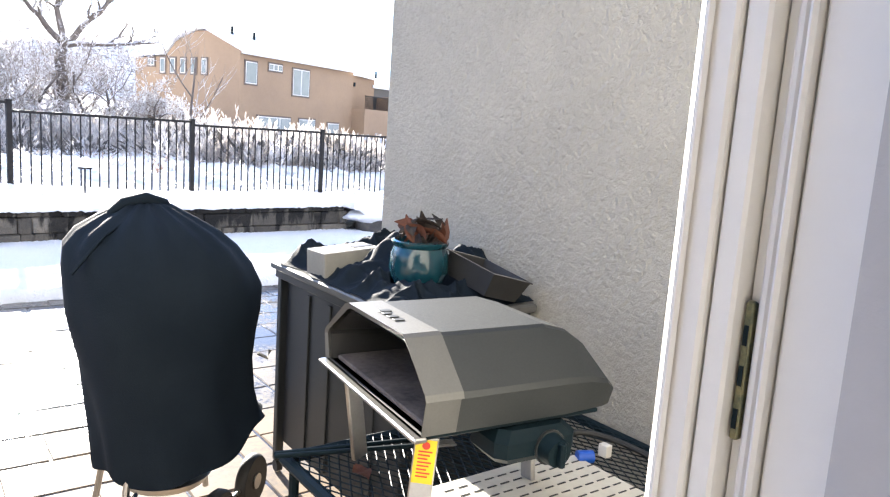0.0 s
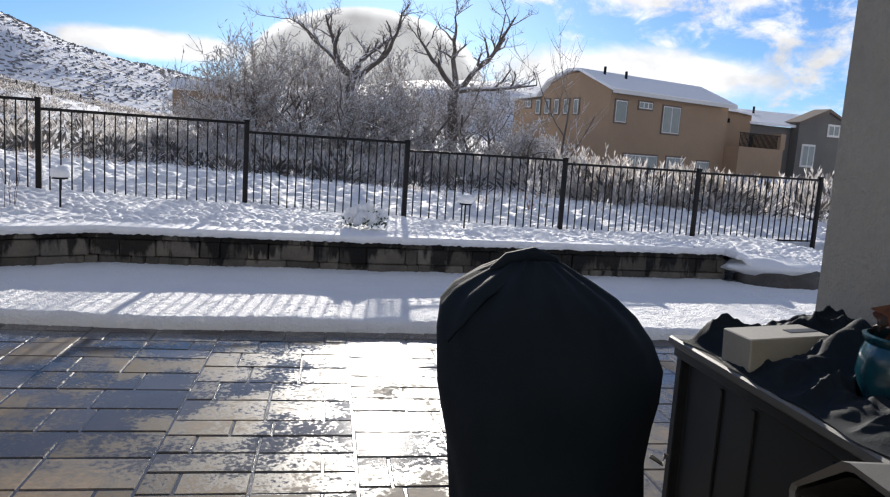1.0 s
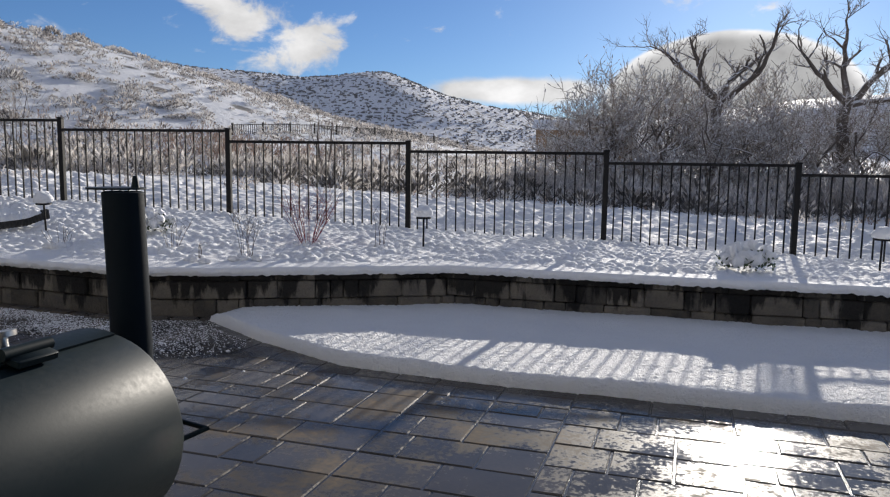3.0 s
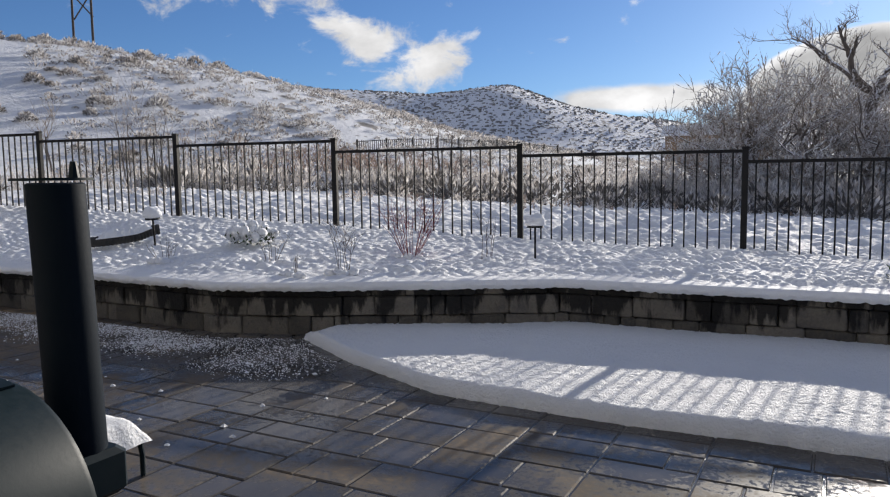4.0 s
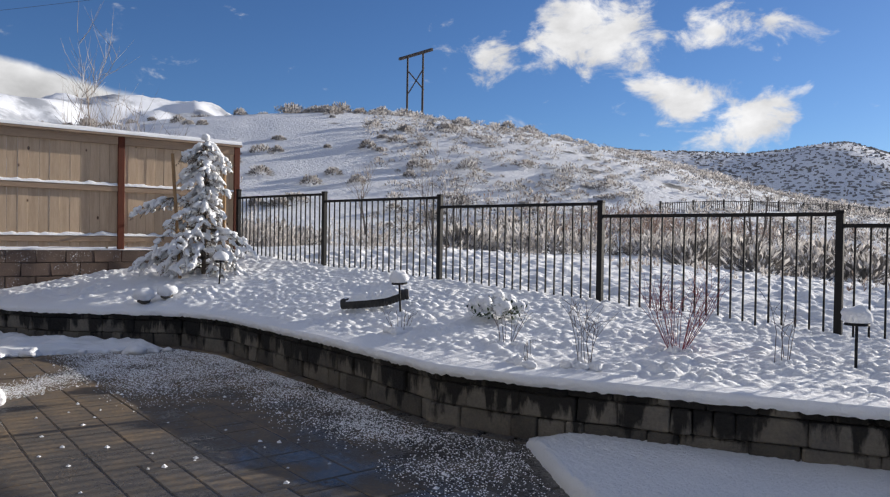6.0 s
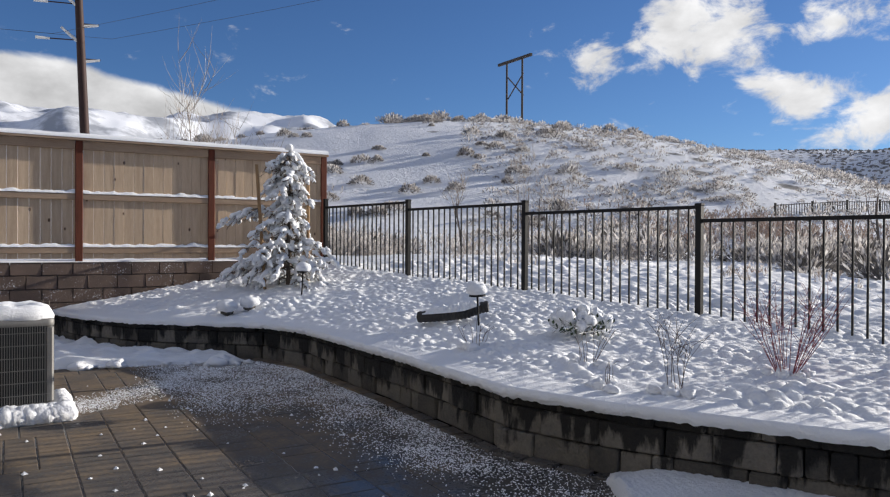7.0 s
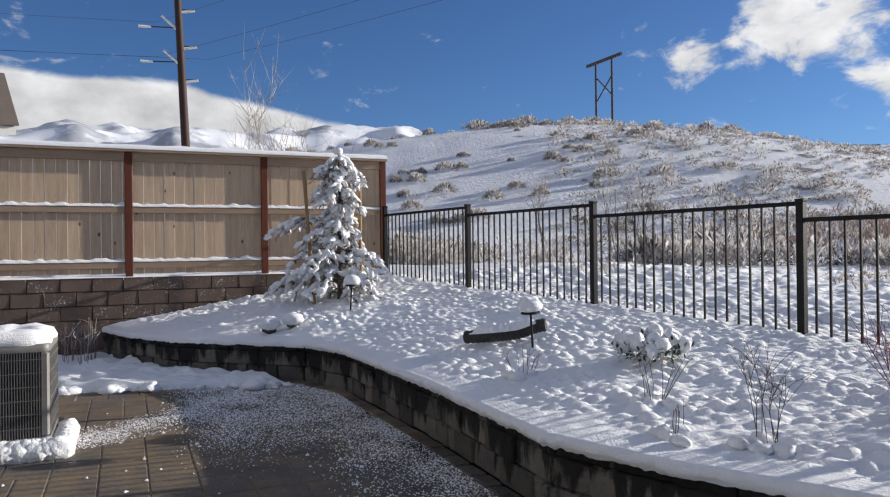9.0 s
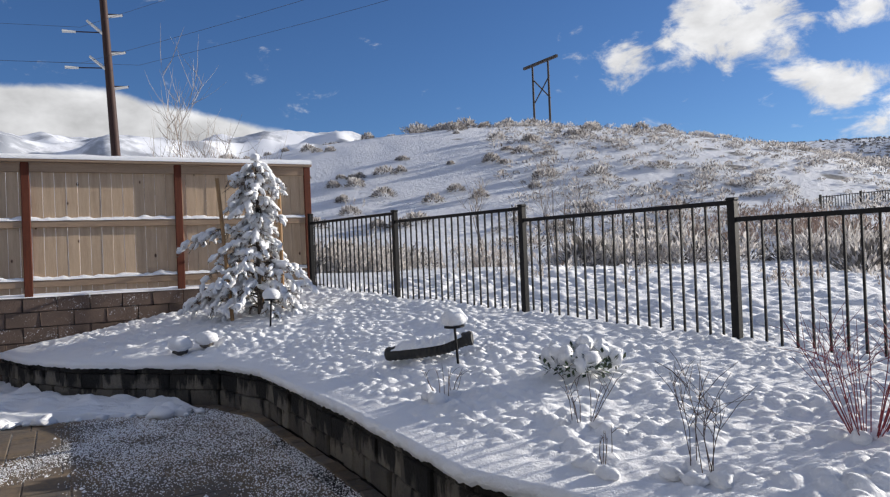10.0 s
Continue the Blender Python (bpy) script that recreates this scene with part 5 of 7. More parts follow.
def make_mesh_table():
    t = thing("mesh_table", "low black expanded-metal patio table", "table")
    x0, x1, y0, y1 = 1.42, 2.36, 1.12, 2.33
    for a, b in (((x0, y0), (x1, y0)), ((x0, y1), (x1, y1)), ((x0, y0), (x0, y1)), ((x1, y0), (x1, y1)), ((x0, 1.72), (x1, 1.72))):
        part("rim", MB().tube([(*a, TZ - 0.012), (*b, TZ - 0.012)], 0.016, 8), STEELB, t, smooth=40)
    lat = MB()
    s = 0.028
    for k in range(-80, 120):
        for sg in (1, -1):
            pts = []
            c = x0 + k * s
            for y in (y0, y1):
                pts.append((c + sg * 0.5 * (y - y0), y))
            (xa, ya), (xb, yb) = pts
            if xa > xb:
                (xa, ya), (xb, yb) = (xb, yb), (xa, ya)
            if xb <= x0 or xa >= x1 or xb - xa < 1e-6:
                continue
            f = lambda x: ya + (yb - ya) * (x - xa) / (xb - xa)
            u, v = max(xa, x0), min(xb, x1)
            lat.tube([(u, f(u), TZ), (v, f(v), TZ)], 0.0022, 4, cap=False)
    part("mesh_top", lat, STEELB, t)
    for x in (x0 + 0.02, x1 - 0.02):
        for y in (y0 + 0.02, y1 - 0.02):
            part("leg", MB().tube([(x, y, TZ - 0.02), (x, y, 0.0)], 0.014, 8), STEELB, t, smooth=40)
    w = thing("perforated_panel", "pale slotted metal panel lying on the mesh table", "panel")
    part("sheet", MB().box(1.62, 1.30, TZ + 0.004, 2.10, 1.98, TZ + 0.012, ch=0.002), WHITEPANEL, w)
    # open slots drawn as near-black bars lying on the sheet
    sl = MB().box(-0.014, -0.0022, 0, 0.014, 0.0022, 0.0012).mesh("slot", HOLLOWBLACK)
    for i in range(11):
        for j in range(18):
            part("slot", sl, HOLLOWBLACK, w, at=pose(1.65 + 0.042 * i + (0.021 if j % 2 else 0), 1.33 + 0.036 * j, TZ + 0.0121))


make_mesh_table()


def make_oven():
    o = thing("pizza_oven", "portable grey steel pizza oven with dark open mouth", "pizza oven", at=pose(1.415, 1.72, 0.885, 0, 0, -7))

    def sec(x, s=1.0, inset=0.0, drop=0.0):
        """The faceted cross-section at one place along the body."""
        i = inset
        pts = ((i, 0.0), (-0.012 + i, 0.072 * s), (-0.006 + i, 0.084 * s), (0.092 + i * 0.6, 0.168 * s - i), (0.106 + i * 0.5, 0.173 * s - i), (0.39 - i * 0.5, 0.170 * s - i), (0.41 - i * 0.6, 0.164 * s - i), (0.53 - i, 0.074 * s), (0.535 - i, 0.062 * s), (0.52 - i, 0.0))
        return [(x, y, z - drop) for y, z in pts]
    part("shell", MB().loft([sec(0.078, 0.985), sec(0.082, 1.0), sec(0.35, 1.0), sec(0.415, 0.93, 0.006), sec(0.465, 0.78, 0.012), sec(0.488, 0.55, 0.02)], cap0=False), OVENTOP, o, smooth=14)
    hood = part("hood", MB().loft([sec(0.006, 0.985, 0.008), sec(0.0, 1.015), sec(0.085, 1.02), sec(0.086, 1.0, 0.006)], cap0=False, cap1=False), GREYSTEEL, o, "pale grey front hood with a raised word mark drawn as bars", smooth=14)
    for k, (dy, h) in enumerate(((0.0, 0.024), (0.028, 0.024), (0.056, 0.02), (0.078, 0.03))):
        part("mark_bar", MB().box(0.03, 0.20 + dy, 0.1755, 0.03 + h, 0.216 + dy, 0.1775, ch=0.0006), OVENTOP, hood)
    # the shade inside the mouth is put into the lining's near-black colour
    part("mouth_cavity", MB().loft([sec(0.012, 0.965, 0.012), sec(0.40, 0.80, 0.03)], cap0=False), HOLLOWBLACK, o)
    part("baking_stone", MB().box(0.02, 0.03, 0.004, 0.40, 0.49, 0.016, ch=0.003), STONE, o, "stained baking stone")
    part("front_lip", MB().box(-0.016, -0.004, -0.012, 0.014, 0.528, -0.001, ch=0.003), STAINLESS, o, "bare steel front lip")
    part("floor_pan", MB().box(0.016, 0.008, -0.012, 0.45, 0.512, -0.001, ch=0.003), STEELB, o)
    part("burner_box", MB().box(0.165, -0.03, -0.085, 0.37, 0.10, -0.013, ch=0.02), STEELB, o)
    dial = part("dial", MB().tube([(0.29, -0.03, -0.052), (0.29, -0.065, -0.054)], [0.034, 0.029], 24), STEELB, o, smooth=40)
    part("dial_ring", MB().tube([(0.29, -0.028, -0.052), (0.29, -0.034, -0.052)], 0.038, 24), DARKSTEEL, dial, smooth=40)
    part("dial_grip", MB().box(0.283, -0.08, -0.08, 0.297, -0.063, -0.026, ch=0.003), STEELB, dial)
    drop = 0.885 - TZ - 0.012
    for k, (x, y, tilt, turn) in enumerate(((0.035, 0.035, 4, -30), (0.05, 0.47, -10, 20), (0.44, 0.26, 8, 90))):
        m = Matrix.Translation((x, y, -0.013)) @ pose(0, 0, 0, 0, 0, turn) @ pose(0, 0, 0, 0, tilt, 0)
        leg = part("leg", MB().box(-0.024, -0.007, -drop + 0.016, 0.024, 0.007, 0.0, ch=0.003), STAINLESS, o, "bare steel folding leg", at=m)
        if k == 0:
            lab = part("warning_label", MB().box(-0.021, -0.0085, -0.10, 0.021, -0.0072, -0.008), YELLOW, leg, "yellow warning label with unreadable small print")
            lm = MB()
            for q in range(8):
                lm.box(-0.014, -0.0095, -0.034 - 0.0075 * q, 0.014 - 0.004 * (q % 3), -0.0087, -0.031 - 0.0075 * q)
            lm.tube([(0, -0.0095, -0.020), (0, -0.0087, -0.020)], 0.008, 16)
            part("print_block", lm, REDINK, leg)
    g = thing("oven_tongs", "long dark metal grill tongs lying on the mesh table", "tongs", at=pose(1.50, 2.26, TZ + 0.015, 0, 0, -18))
    part("arm", MB().box(-0.13, -0.014, 0.0, 0.30, -0.002, 0.012, ch=0.003), STEELB, g)
    part("arm", MB().box(-0.13, 0.004, 0.002, 0.30, 0.016, 0.014, pose(0, 0, 0, 0, 0, 4), ch=0.003), STEELB, g)
    for k in range(3):
        part("tooth", MB().box(0.29, -0.02 + 0.014 * k, 0.0, 0.36, -0.012 + 0.014 * k, 0.008, ch=0.002), STAINLESS, g)
    h = thing("gas_hose", "black gas hose with a brass end and a blue cap", "hose")
    pts = [(2.09 + 0.19 * math.sin(0.2 * k), 2.01 + 0.03 * math.sin(0.5 * k) - 0.003 * k * k, TZ + 0.02 + 0.01 * math.sin(0.5 * k)) for k in range(15)]
    part("tube", MB().tube(pts, 0.009, 8), RUBBER, h, smooth=40)
    part("brass_end", MB().tube([(2.05, 2.00, TZ + 0.022), (2.095, 2.012, TZ + 0.022)], 0.008, 10), BRASS, h, "brass hose fitting", smooth=40)
    part("blue_cap", MB().tube([(2.09, 1.92, TZ + 0.016), (2.13, 1.90, TZ + 0.016)], 0.018, 14), BLUEPLASTIC, h, "bright blue plastic cap", smooth=40)
    part("tag", MB().box(2.16, 1.88, TZ + 0.01, 2.185, 1.91, TZ + 0.045, ch=0.002), WHITETRIM, h, "white paper tag")
    for k, (x, y) in enumerate(((1.53, 2.12), (1.63, 3.0), (1.55, 2.95), (1.72, 2.9), (1.60, 2.86), (1.48, 3.05), (1.66, 3.08))):
        z = TZ + 0.006 if k == 0 else 0.004
        tagged(part("fallen_leaf", MB().grid(3, 5, lambda u, v: ((u - 0.5) * 0.05 * math.sin(math.pi * min(0.97, v + 0.03)), 0.07 * (v - 0.5), 0.004 + 0.012 * abs(u - 0.5) + 0.008 * abs(math.sin(5 * v)))), DEADLEAF, smooth=60, at=pose(x, y, z, 0, 0, 70 * k)), "curled dead red-brown leaf on the ground", "leaf", "fallen leaves")


make_oven()


# ---- planting bed ----
def on_bed(x, y):
    return bed_z(x, y) + 0.01


def make_path_light(x, y, lean=0.0):
    z = on_bed(x, y)
    p = thing("path_light", "black garden path light with a rounded cap of snow", "garden light", at=pose(x, y, z, lean, lean * 0.5, 0), group="path lights")
    part("stem", MB().tube([(0, 0, -0.12), (0, 0, 0.30)], 0.011, 8), IRON, p, smooth=40)
    part("hat", MB().tube([(0, 0, 0.285), (0, 0, 0.30), (0, 0, 0.325)], [0.085, 0.08, 0.02], 20), IRON, p, smooth=40)
    part("snow_cap", MB().blob((0, 0, 0.345), (0.105, 0.105, 0.085), int(x * 7), 0.25, 16, 10, 0.55), SNOW, p, "domed cap of snow", smooth=180)
    return p


for lx, ly, ll in ((-2.13, 9.74, 0), (2.54, 10.88, 1), (-6.22, 8.61, 5), (-9.65, 8.0, -4)):
    make_path_light(lx, ly, ll)


def twigs(mb, x, y, z, n, h, spread, seed, r0=0.0031, forks=2, rise=1.0):
    rnd = random.Random(seed)
    for _ in range(n):
        a, s = rnd.uniform(0, 2 * math.pi), rnd.uniform(0.15, 1) * spread
        hh = h * rnd.uniform(0.55, 1.0)
        p0 = Vector((x + 0.05 * math.cos(a), y + 0.05 * math.sin(a), z - 0.05))
        p2 = Vector((x + s * math.cos(a), y + s * math.sin(a), z + hh * rise))
        p1 = p0.lerp(p2, 0.5) + Vector((rnd.uniform(-1, 1), rnd.uniform(-1, 1), 0.5)) * 0.06 * h
        mb.tube([p0, p1, p2], [r0, r0 * 0.8, r0 * 0.35], 4, cap=False)
        for k in range(forks):
            b = p1.lerp(p2, rnd.uniform(0.0, 0.8))
            e = b + Vector((rnd.uniform(-1, 1), rnd.uniform(-1, 1), rnd.uniform(0.3, 1.2))) * 0.32 * h
            mb.tube([b, b.lerp(e, 0.5) + Vector((0, 0, 0.015)), e], [r0 * 0.6, r0 * 0.5, r0 * 0.3], 3, cap=False)


def make_twig_plant(name, label, x, y, n, h, spread, material, seed, forks=2):
    z = on_bed(x, y)
    t = thing(name, label, "shrub")
    mb = MB()
    twigs(mb, x, y, z, n, h, spread, seed, forks=forks)
    tagged(part("stem", mb, material, t), kind="stuff")
    sn = MB()
    rnd = random.Random(seed + 1)
    for k in range(6):
        sn.blob((x + rnd.uniform(-0.1, 0.1), y + rnd.uniform(-0.1, 0.1), z - 0.02), (rnd.uniform(0.03, 0.07), rnd.uniform(0.03, 0.07), rnd.uniform(0.03, 0.05)), seed + k, 0.4, 10, 7, 0.4)
    part("snow_at_base", sn, SNOW, t, smooth=180)


make_twig_plant("dogwood_bush", "bare red-stemmed dogwood bush standing in the snow", -3.25, 9.2, 30, 0.60, 0.40, REDTWIG, 1, 3)
make_twig_plant("bare_bush", "bare brown twiggy bush standing in the snow", -3.40, 8.27, 8, 0.52, 0.2, BROWNTWIG, 2, 5)
make_twig_plant("bare_bush", "small sparse bare twigs poking from the snow", -4.31, 8.33, 8, 0.28, 0.24, BROWNTWIG, 3, 2)
make_twig_plant("bare_bush", "few dark bare twigs beside a garden light", -5.5, 8.11, 9, 0.24, 0.22, BROWNTWIG, 4, 1)
make_twig_plant("bare_bush", "thin tall bare twig near the iron fence", -2.52, 9.43, 5, 0.5, 0.12, BROWNTWIG, 5, 2)
make_twig_plant("bare_bush", "tiny bare twigs in the snow by the wall", -3.75, 8.05, 5, 0.16, 0.08, BROWNTWIG, 6, 1)


def make_snow_shrub(x, y, w, seed):
    z = on_bed(x, y)
    s = thing("snowy_shrub", "small evergreen shrub almost buried under lumps of snow", "shrub")
    lf, sn = MB(), MB()
    rnd = random.Random(seed)
    for k in range(260):
        a, r = rnd.uniform(0, 6.28), w * math.sqrt(rnd.random())
        p = Vector((x + r * math.cos(a), y + r * math.sin(a), z + rnd.uniform(0, 0.2) * (1 - 0.4 * r / w)))
        d = Vector((rnd.uniform(-1, 1), rnd.uniform(-1, 1), rnd.uniform(0, 1))) * 0.05
        e = d.cross(Vector((0.3, 0.2, 1))).normalized() * 0.014
        o = len(lf.v)
        lf.v += [tuple(p), tuple(p + d * 0.5 + e), tuple(p + d), tuple(p + d * 0.5 - e)]
        lf.f.append((o, o + 1, o + 2, o + 3))
    for k in range(30):
        a, r = rnd.uniform(0, 6.28), w * 0.85 * math.sqrt(rnd.random())
        sn.blob((x + r * math.cos(a), y + r * math.sin(a), z + 0.04 + rnd.uniform(0.3, 1.0) * 0.22 * (1 - 0.5 * r / w)), (rnd.uniform(0.035, 0.075), rnd.uniform(0.035, 0.075), rnd.uniform(0.04, 0.065)), seed + k, 0.5, 10, 7)
    part("foliage", lf, GREENLEAF, s)
    tagged(part("snow_load", sn, SNOW, s, smooth=180), kind="stuff")


make_snow_shrub(-5.15, 9.0, 0.30, 10)
make_snow_shrub(1.15, 9.72, 0.27, 40)


def make_log():
    g = thing("drain_pipe", "black corrugated pipe lying half under snow in the bed", "pipe")
    pts = []
    for k in range(37):
        t = k / 36
        x, y = lerp(-6.85, -6.4, t), lerp(8.27, 8.88, t)
        pts.append((x + 0.05 * math.sin(5 * t), y, on_bed(x, y) + 0.06 + 0.05 * smooth01(0.6, 1.0, t)))
    part("pipe", MB().tube(pts, [0.055 + 0.007 * (k % 2) for k in range(37)], 12), PIPE, g, smooth=30)
    cv = []
    for k, p in enumerate(pts[2:33]):
        w = 0.075 + 0.03 * noise.noise(Vector((k * 0.45, 2, 0)))
        h = (0.055 + 0.035 * noise.noise(Vector((k * 0.5, 7, 0)))) * smooth01(0, 5, k) * smooth01(31, 25, k)
        cv.append([(p[0] - 0.8 * w * c, p[1] + 0.6 * w * c, p[2] + 0.03 + 0.02 * (1 - abs(c)) + h * (1 - c * c) ** 0.5) for c in [q / 5 - 1 for q in range(11)]])
    part("snow_cover", MB().loft(cv, closed=False, cap0=False, cap1=False), SNOW, g, smooth=180)


make_log()
for k, (x, y, s) in enumerate(((-9.55, 6.98, 0.15), (-9.5, 7.25, 0.14))):
    z = on_bed(x, y)
    rk = thing("garden_rock", "small dark rock capped with snow in the bed", "rock", group="bed rocks")
    part("stone", MB().blob((x, y, z + 0.03), (s * 0.55, s * 0.55, s * 0.45), k + 2, 0.3, 12, 8), ROCK, rk, smooth=60)
    part("snow_cap", MB().blob((x - 0.01, y, z + 0.085), (s * 0.95, s * 0.9, s * 0.55), k + 5, 0.25, 14, 9), SNOW, rk, smooth=180)
er = thing("edge_rock", "dark boulder at the wall's end under thick snow", "rock")
part("stone", MB().blob((6.1, 9.2, 0.14), (0.55, 0.35, 0.17), 3, 0.3, 20, 12), ROCK, er, smooth=60)
part("snow_cap", MB().blob((6.0, 9.25, 0.26), (0.62, 0.36, 0.13), 8, 0.3, 22, 12, 0.3), SNOW, er, smooth=180)


# ---- young spruce with stakes ----
def make_spruce():
    x, y = -10.45, 8.08
    z = on_bed(x, y) - 0.05
    t = thing("young_spruce", "young spruce tree with drooping branches loaded with snow", "tree", at=pose(x, y, z))
    rnd = random.Random(21)
    H = 2.02
    part("trunk", MB().tube([(0, 0, -0.1), (0.01, 0.0, 0.8), (-0.02, 0.02, 1.5), (0.03, 0.0, H)], [0.035, 0.028, 0.018, 0.006], 8), BARK, t, smooth=40)
    nd, sn, wd = MB(), MB(), MB()
    REACH = [(0.0, 0.62), (0.12, 0.66), (0.3, 0.56), (0.45, 0.46), (0.56, 0.22), (0.66, 0.20), (0.72, 0.34), (0.85, 0.36), (0.93, 0.24), (1.0, 0.08)]

    def tongue(a, b, r, sag=0.0):
        """A soft ridge of snow that narrows at both ends."""
        pts, rad = [], []
        seed = rnd.randrange(999)
        for i in range(6):
            u = i / 5
            pts.append(a.lerp(b, u) + Vector((rnd.uniform(-1, 1) * 0.008, rnd.uniform(-1, 1) * 0.008, 0.014 - sag * u * u + rnd.uniform(-0.006, 0.006))))
            rad.append(r * (0.25, 0.8, 1.0, 0.95, 0.8, 0.35)[i] * rnd.uniform(0.75, 1.2))
        o = len(sn.v)
        sn.tube(pts, rad, 8)
        for i in range(o, len(sn.v)):
            q = Vector(sn.v[i])
            sn.v[i] = tuple(q + noise.noise_vector(q * 26 + Vector((seed, 0, 0))) * r * 0.55)
    for k in range(84):
        h = H * (0.05 + 0.92 * (k / 84) ** 1.1) + rnd.uniform(-0.05, 0.05)
        L = max(0.1, table(REACH, h / H) * rnd.uniform(0.55, 1.3))
        a = k * 2.4 + rnd.uniform(-0.6, 0.6)
        d = Vector((math.cos(a), math.sin(a), 0))
        if k in (6, 7, 9, 30, 31):
            L, h, d = (0.98 if k % 2 else 0.85), (0.98 if k > 20 else 0.27) + 0.06 * (k % 2), Vector((-0.55 + 0.1 * (k % 2), -0.83, 0)).normalized()
        droop = rnd.uniform(0.25, 0.7) * L
        pts = [Vector((0, 0, h)) + d * (L * q) + Vector((0, 0, 0.22 * L * math.sin(q * 2) - droop * q * q)) for q in (0, 0.2, 0.4, 0.6, 0.8, 1.0)]
        wd.tube(pts, [0.011, 0.009, 0.008, 0.006, 0.005, 0.003], 4, cap=False)
        side = Vector((-d.y, d.x, 0))

        def at(u):
            i = min(4, int(u * 5))
            return pts[i].lerp(pts[i + 1], u * 5 - i)
        for q in range(int(13 * L / 0.6) + 4):
            u = rnd.uniform(0.12, 1)
            p = at(u)
            e = p + side * rnd.uniform(-1, 1) * 0.20 * (1.15 - 0.6 * u) + d * rnd.uniform(0, 0.12) - Vector((0, 0, rnd.uniform(0.02, 0.13)))
            wd.tube([p, e], [0.004, 0.002], 3, cap=False)
            for s in range(16):
                b = p.lerp(e, s / 15)
                dd = Vector((rnd.uniform(-1, 1), rnd.uniform(-1, 1), rnd.uniform(-1, 0.3))).normalized() * 0.045
                w = dd.cross(Vector((0.1, 0.3, 1))).normalized() * 0.007
                o = len(nd.v)
                nd.v += [tuple(b - w), tuple(b + w), tuple(b + dd)]
                nd.f.append((o, o + 1, o + 2))
            if rnd.random() < 0.6:
                tongue(p.lerp(e, 0.2), e + (e - p) * 0.05, rnd.uniform(0.02, 0.038), 0.015)
        u = rnd.uniform(0.15, 0.4)
        while u < 0.98:
            v = min(1.0, u + rnd.uniform(0.08, 0.18) / L)
            if rnd.random() < 0.9:
                tongue(at(u), at(v), rnd.uniform(0.028, 0.05), 0.02 if v == 1.0 else 0.0)
            u = v + rnd.uniform(-0.02, 0.05)
    sn.blob((0.03, 0, H + 0.0), (0.06, 0.06, 0.05), 3, 0.4, 9, 7)
    part("bough", wd, BARK, t)
    part("foliage", nd, NEEDLE, t, "dusty brown-green needles")
    tagged(part("snow_load", sn, SNOW, t, smooth=180), "clumps of snow on every branch", kind="stuff")
    for k, (dx, dy, h, lean) in enumerate(((0.05, -0.36, 1.75, 4), (0.0, 0.30, 1.75, 0), (-0.2, 0.08, 1.7, 0))):
        s = thing("tree_stake", "round wooden stake tied beside the young spruce", "stake", at=pose(x + dx, y + dy, z, lean, 0, 0), group="tree stakes")
        part("pole", MB().tube([(0, 0, -0.2), (0, 0, h)], 0.024, 10), STAKE, s, smooth=40)


make_spruce()

# ---- snow on the ground by the block wall, frost grains on the paving ----
sp = MB()


def snow_patch(u, v):
    x = lerp(-12.12, -8.9, u)
    yb = table([(-12.2, 5.1), (-11.2, 5.4), (-10.3, 5.9), (-9.55, 6.7), (-8.9, 7.2)], x)
    y0 = table([(-12.2, 3.0), (-10.5, 3.2), (-9.6, 4.4), (-9.3, 5.6), (-9.1, 6.5), (-8.9, 7.0)], x)
    y = lerp(y0, yb, v)
    e = min(v * 3, (1 - u) * 2.5)
    h = smooth01(0, 0.45, e) * (0.08 + 0.10 * abs(noise.noise(Vector((x * 2.4, y * 2.4, 0)))) + 0.06 * abs(noise.noise(Vector((x * 6, y * 6, 3)))) + 0.015 * noise.noise(Vector((x * 16, y * 16, 3))))
    return x + 0.06 * noise.noise(Vector((x * 3, y * 3, 9))), y, h - 0.012


tagged(part("snow_patch", sp.grid(90, 70, snow_patch), SNOW, smooth=180), "heaped snow on the ground beside the block wall", "snow", kind="structure")
clods = MB()
crnd = random.Random(5)
for k in range(90):
    u = crnd.random()
    x = lerp(-10.6, -8.75, u)
    y = table([(-10.6, 3.2), (-9.6, 4.3), (-9.3, 5.5), (-9.1, 6.4), (-8.7, 6.95)], x) + crnd.uniform(-0.22, 0.3)
    q = crnd.choice((0.02, 0.03, 0.05, 0.09)) * crnd.uniform(0.7, 1.2)
    clods.blob((x, y, q * 0.3), (q * crnd.uniform(0.9, 1.6), q * crnd.uniform(0.9, 1.4), q * 0.6), k, 0.5, 10, 7, 0.3)
tagged(part("snow_clods", clods, SNOW, smooth=180), "clods of broken snow along the rim of the heap", "snow", kind="stuff")
for k, (x, y) in enumerate(((-11.3, 4.75), (-11.0, 4.95), (-11.5, 5.0))):
    t = thing("dry_stalks", "thin bare dry stalks against the block wall", "plant", group="dry stalks")
    mb = MB()
    twigs(mb, x, y, 0.1, 9, 0.55, 0.16, 60 + k, 0.004, 2)
    tagged(part("stem", mb, TWIG, t), kind="stuff")


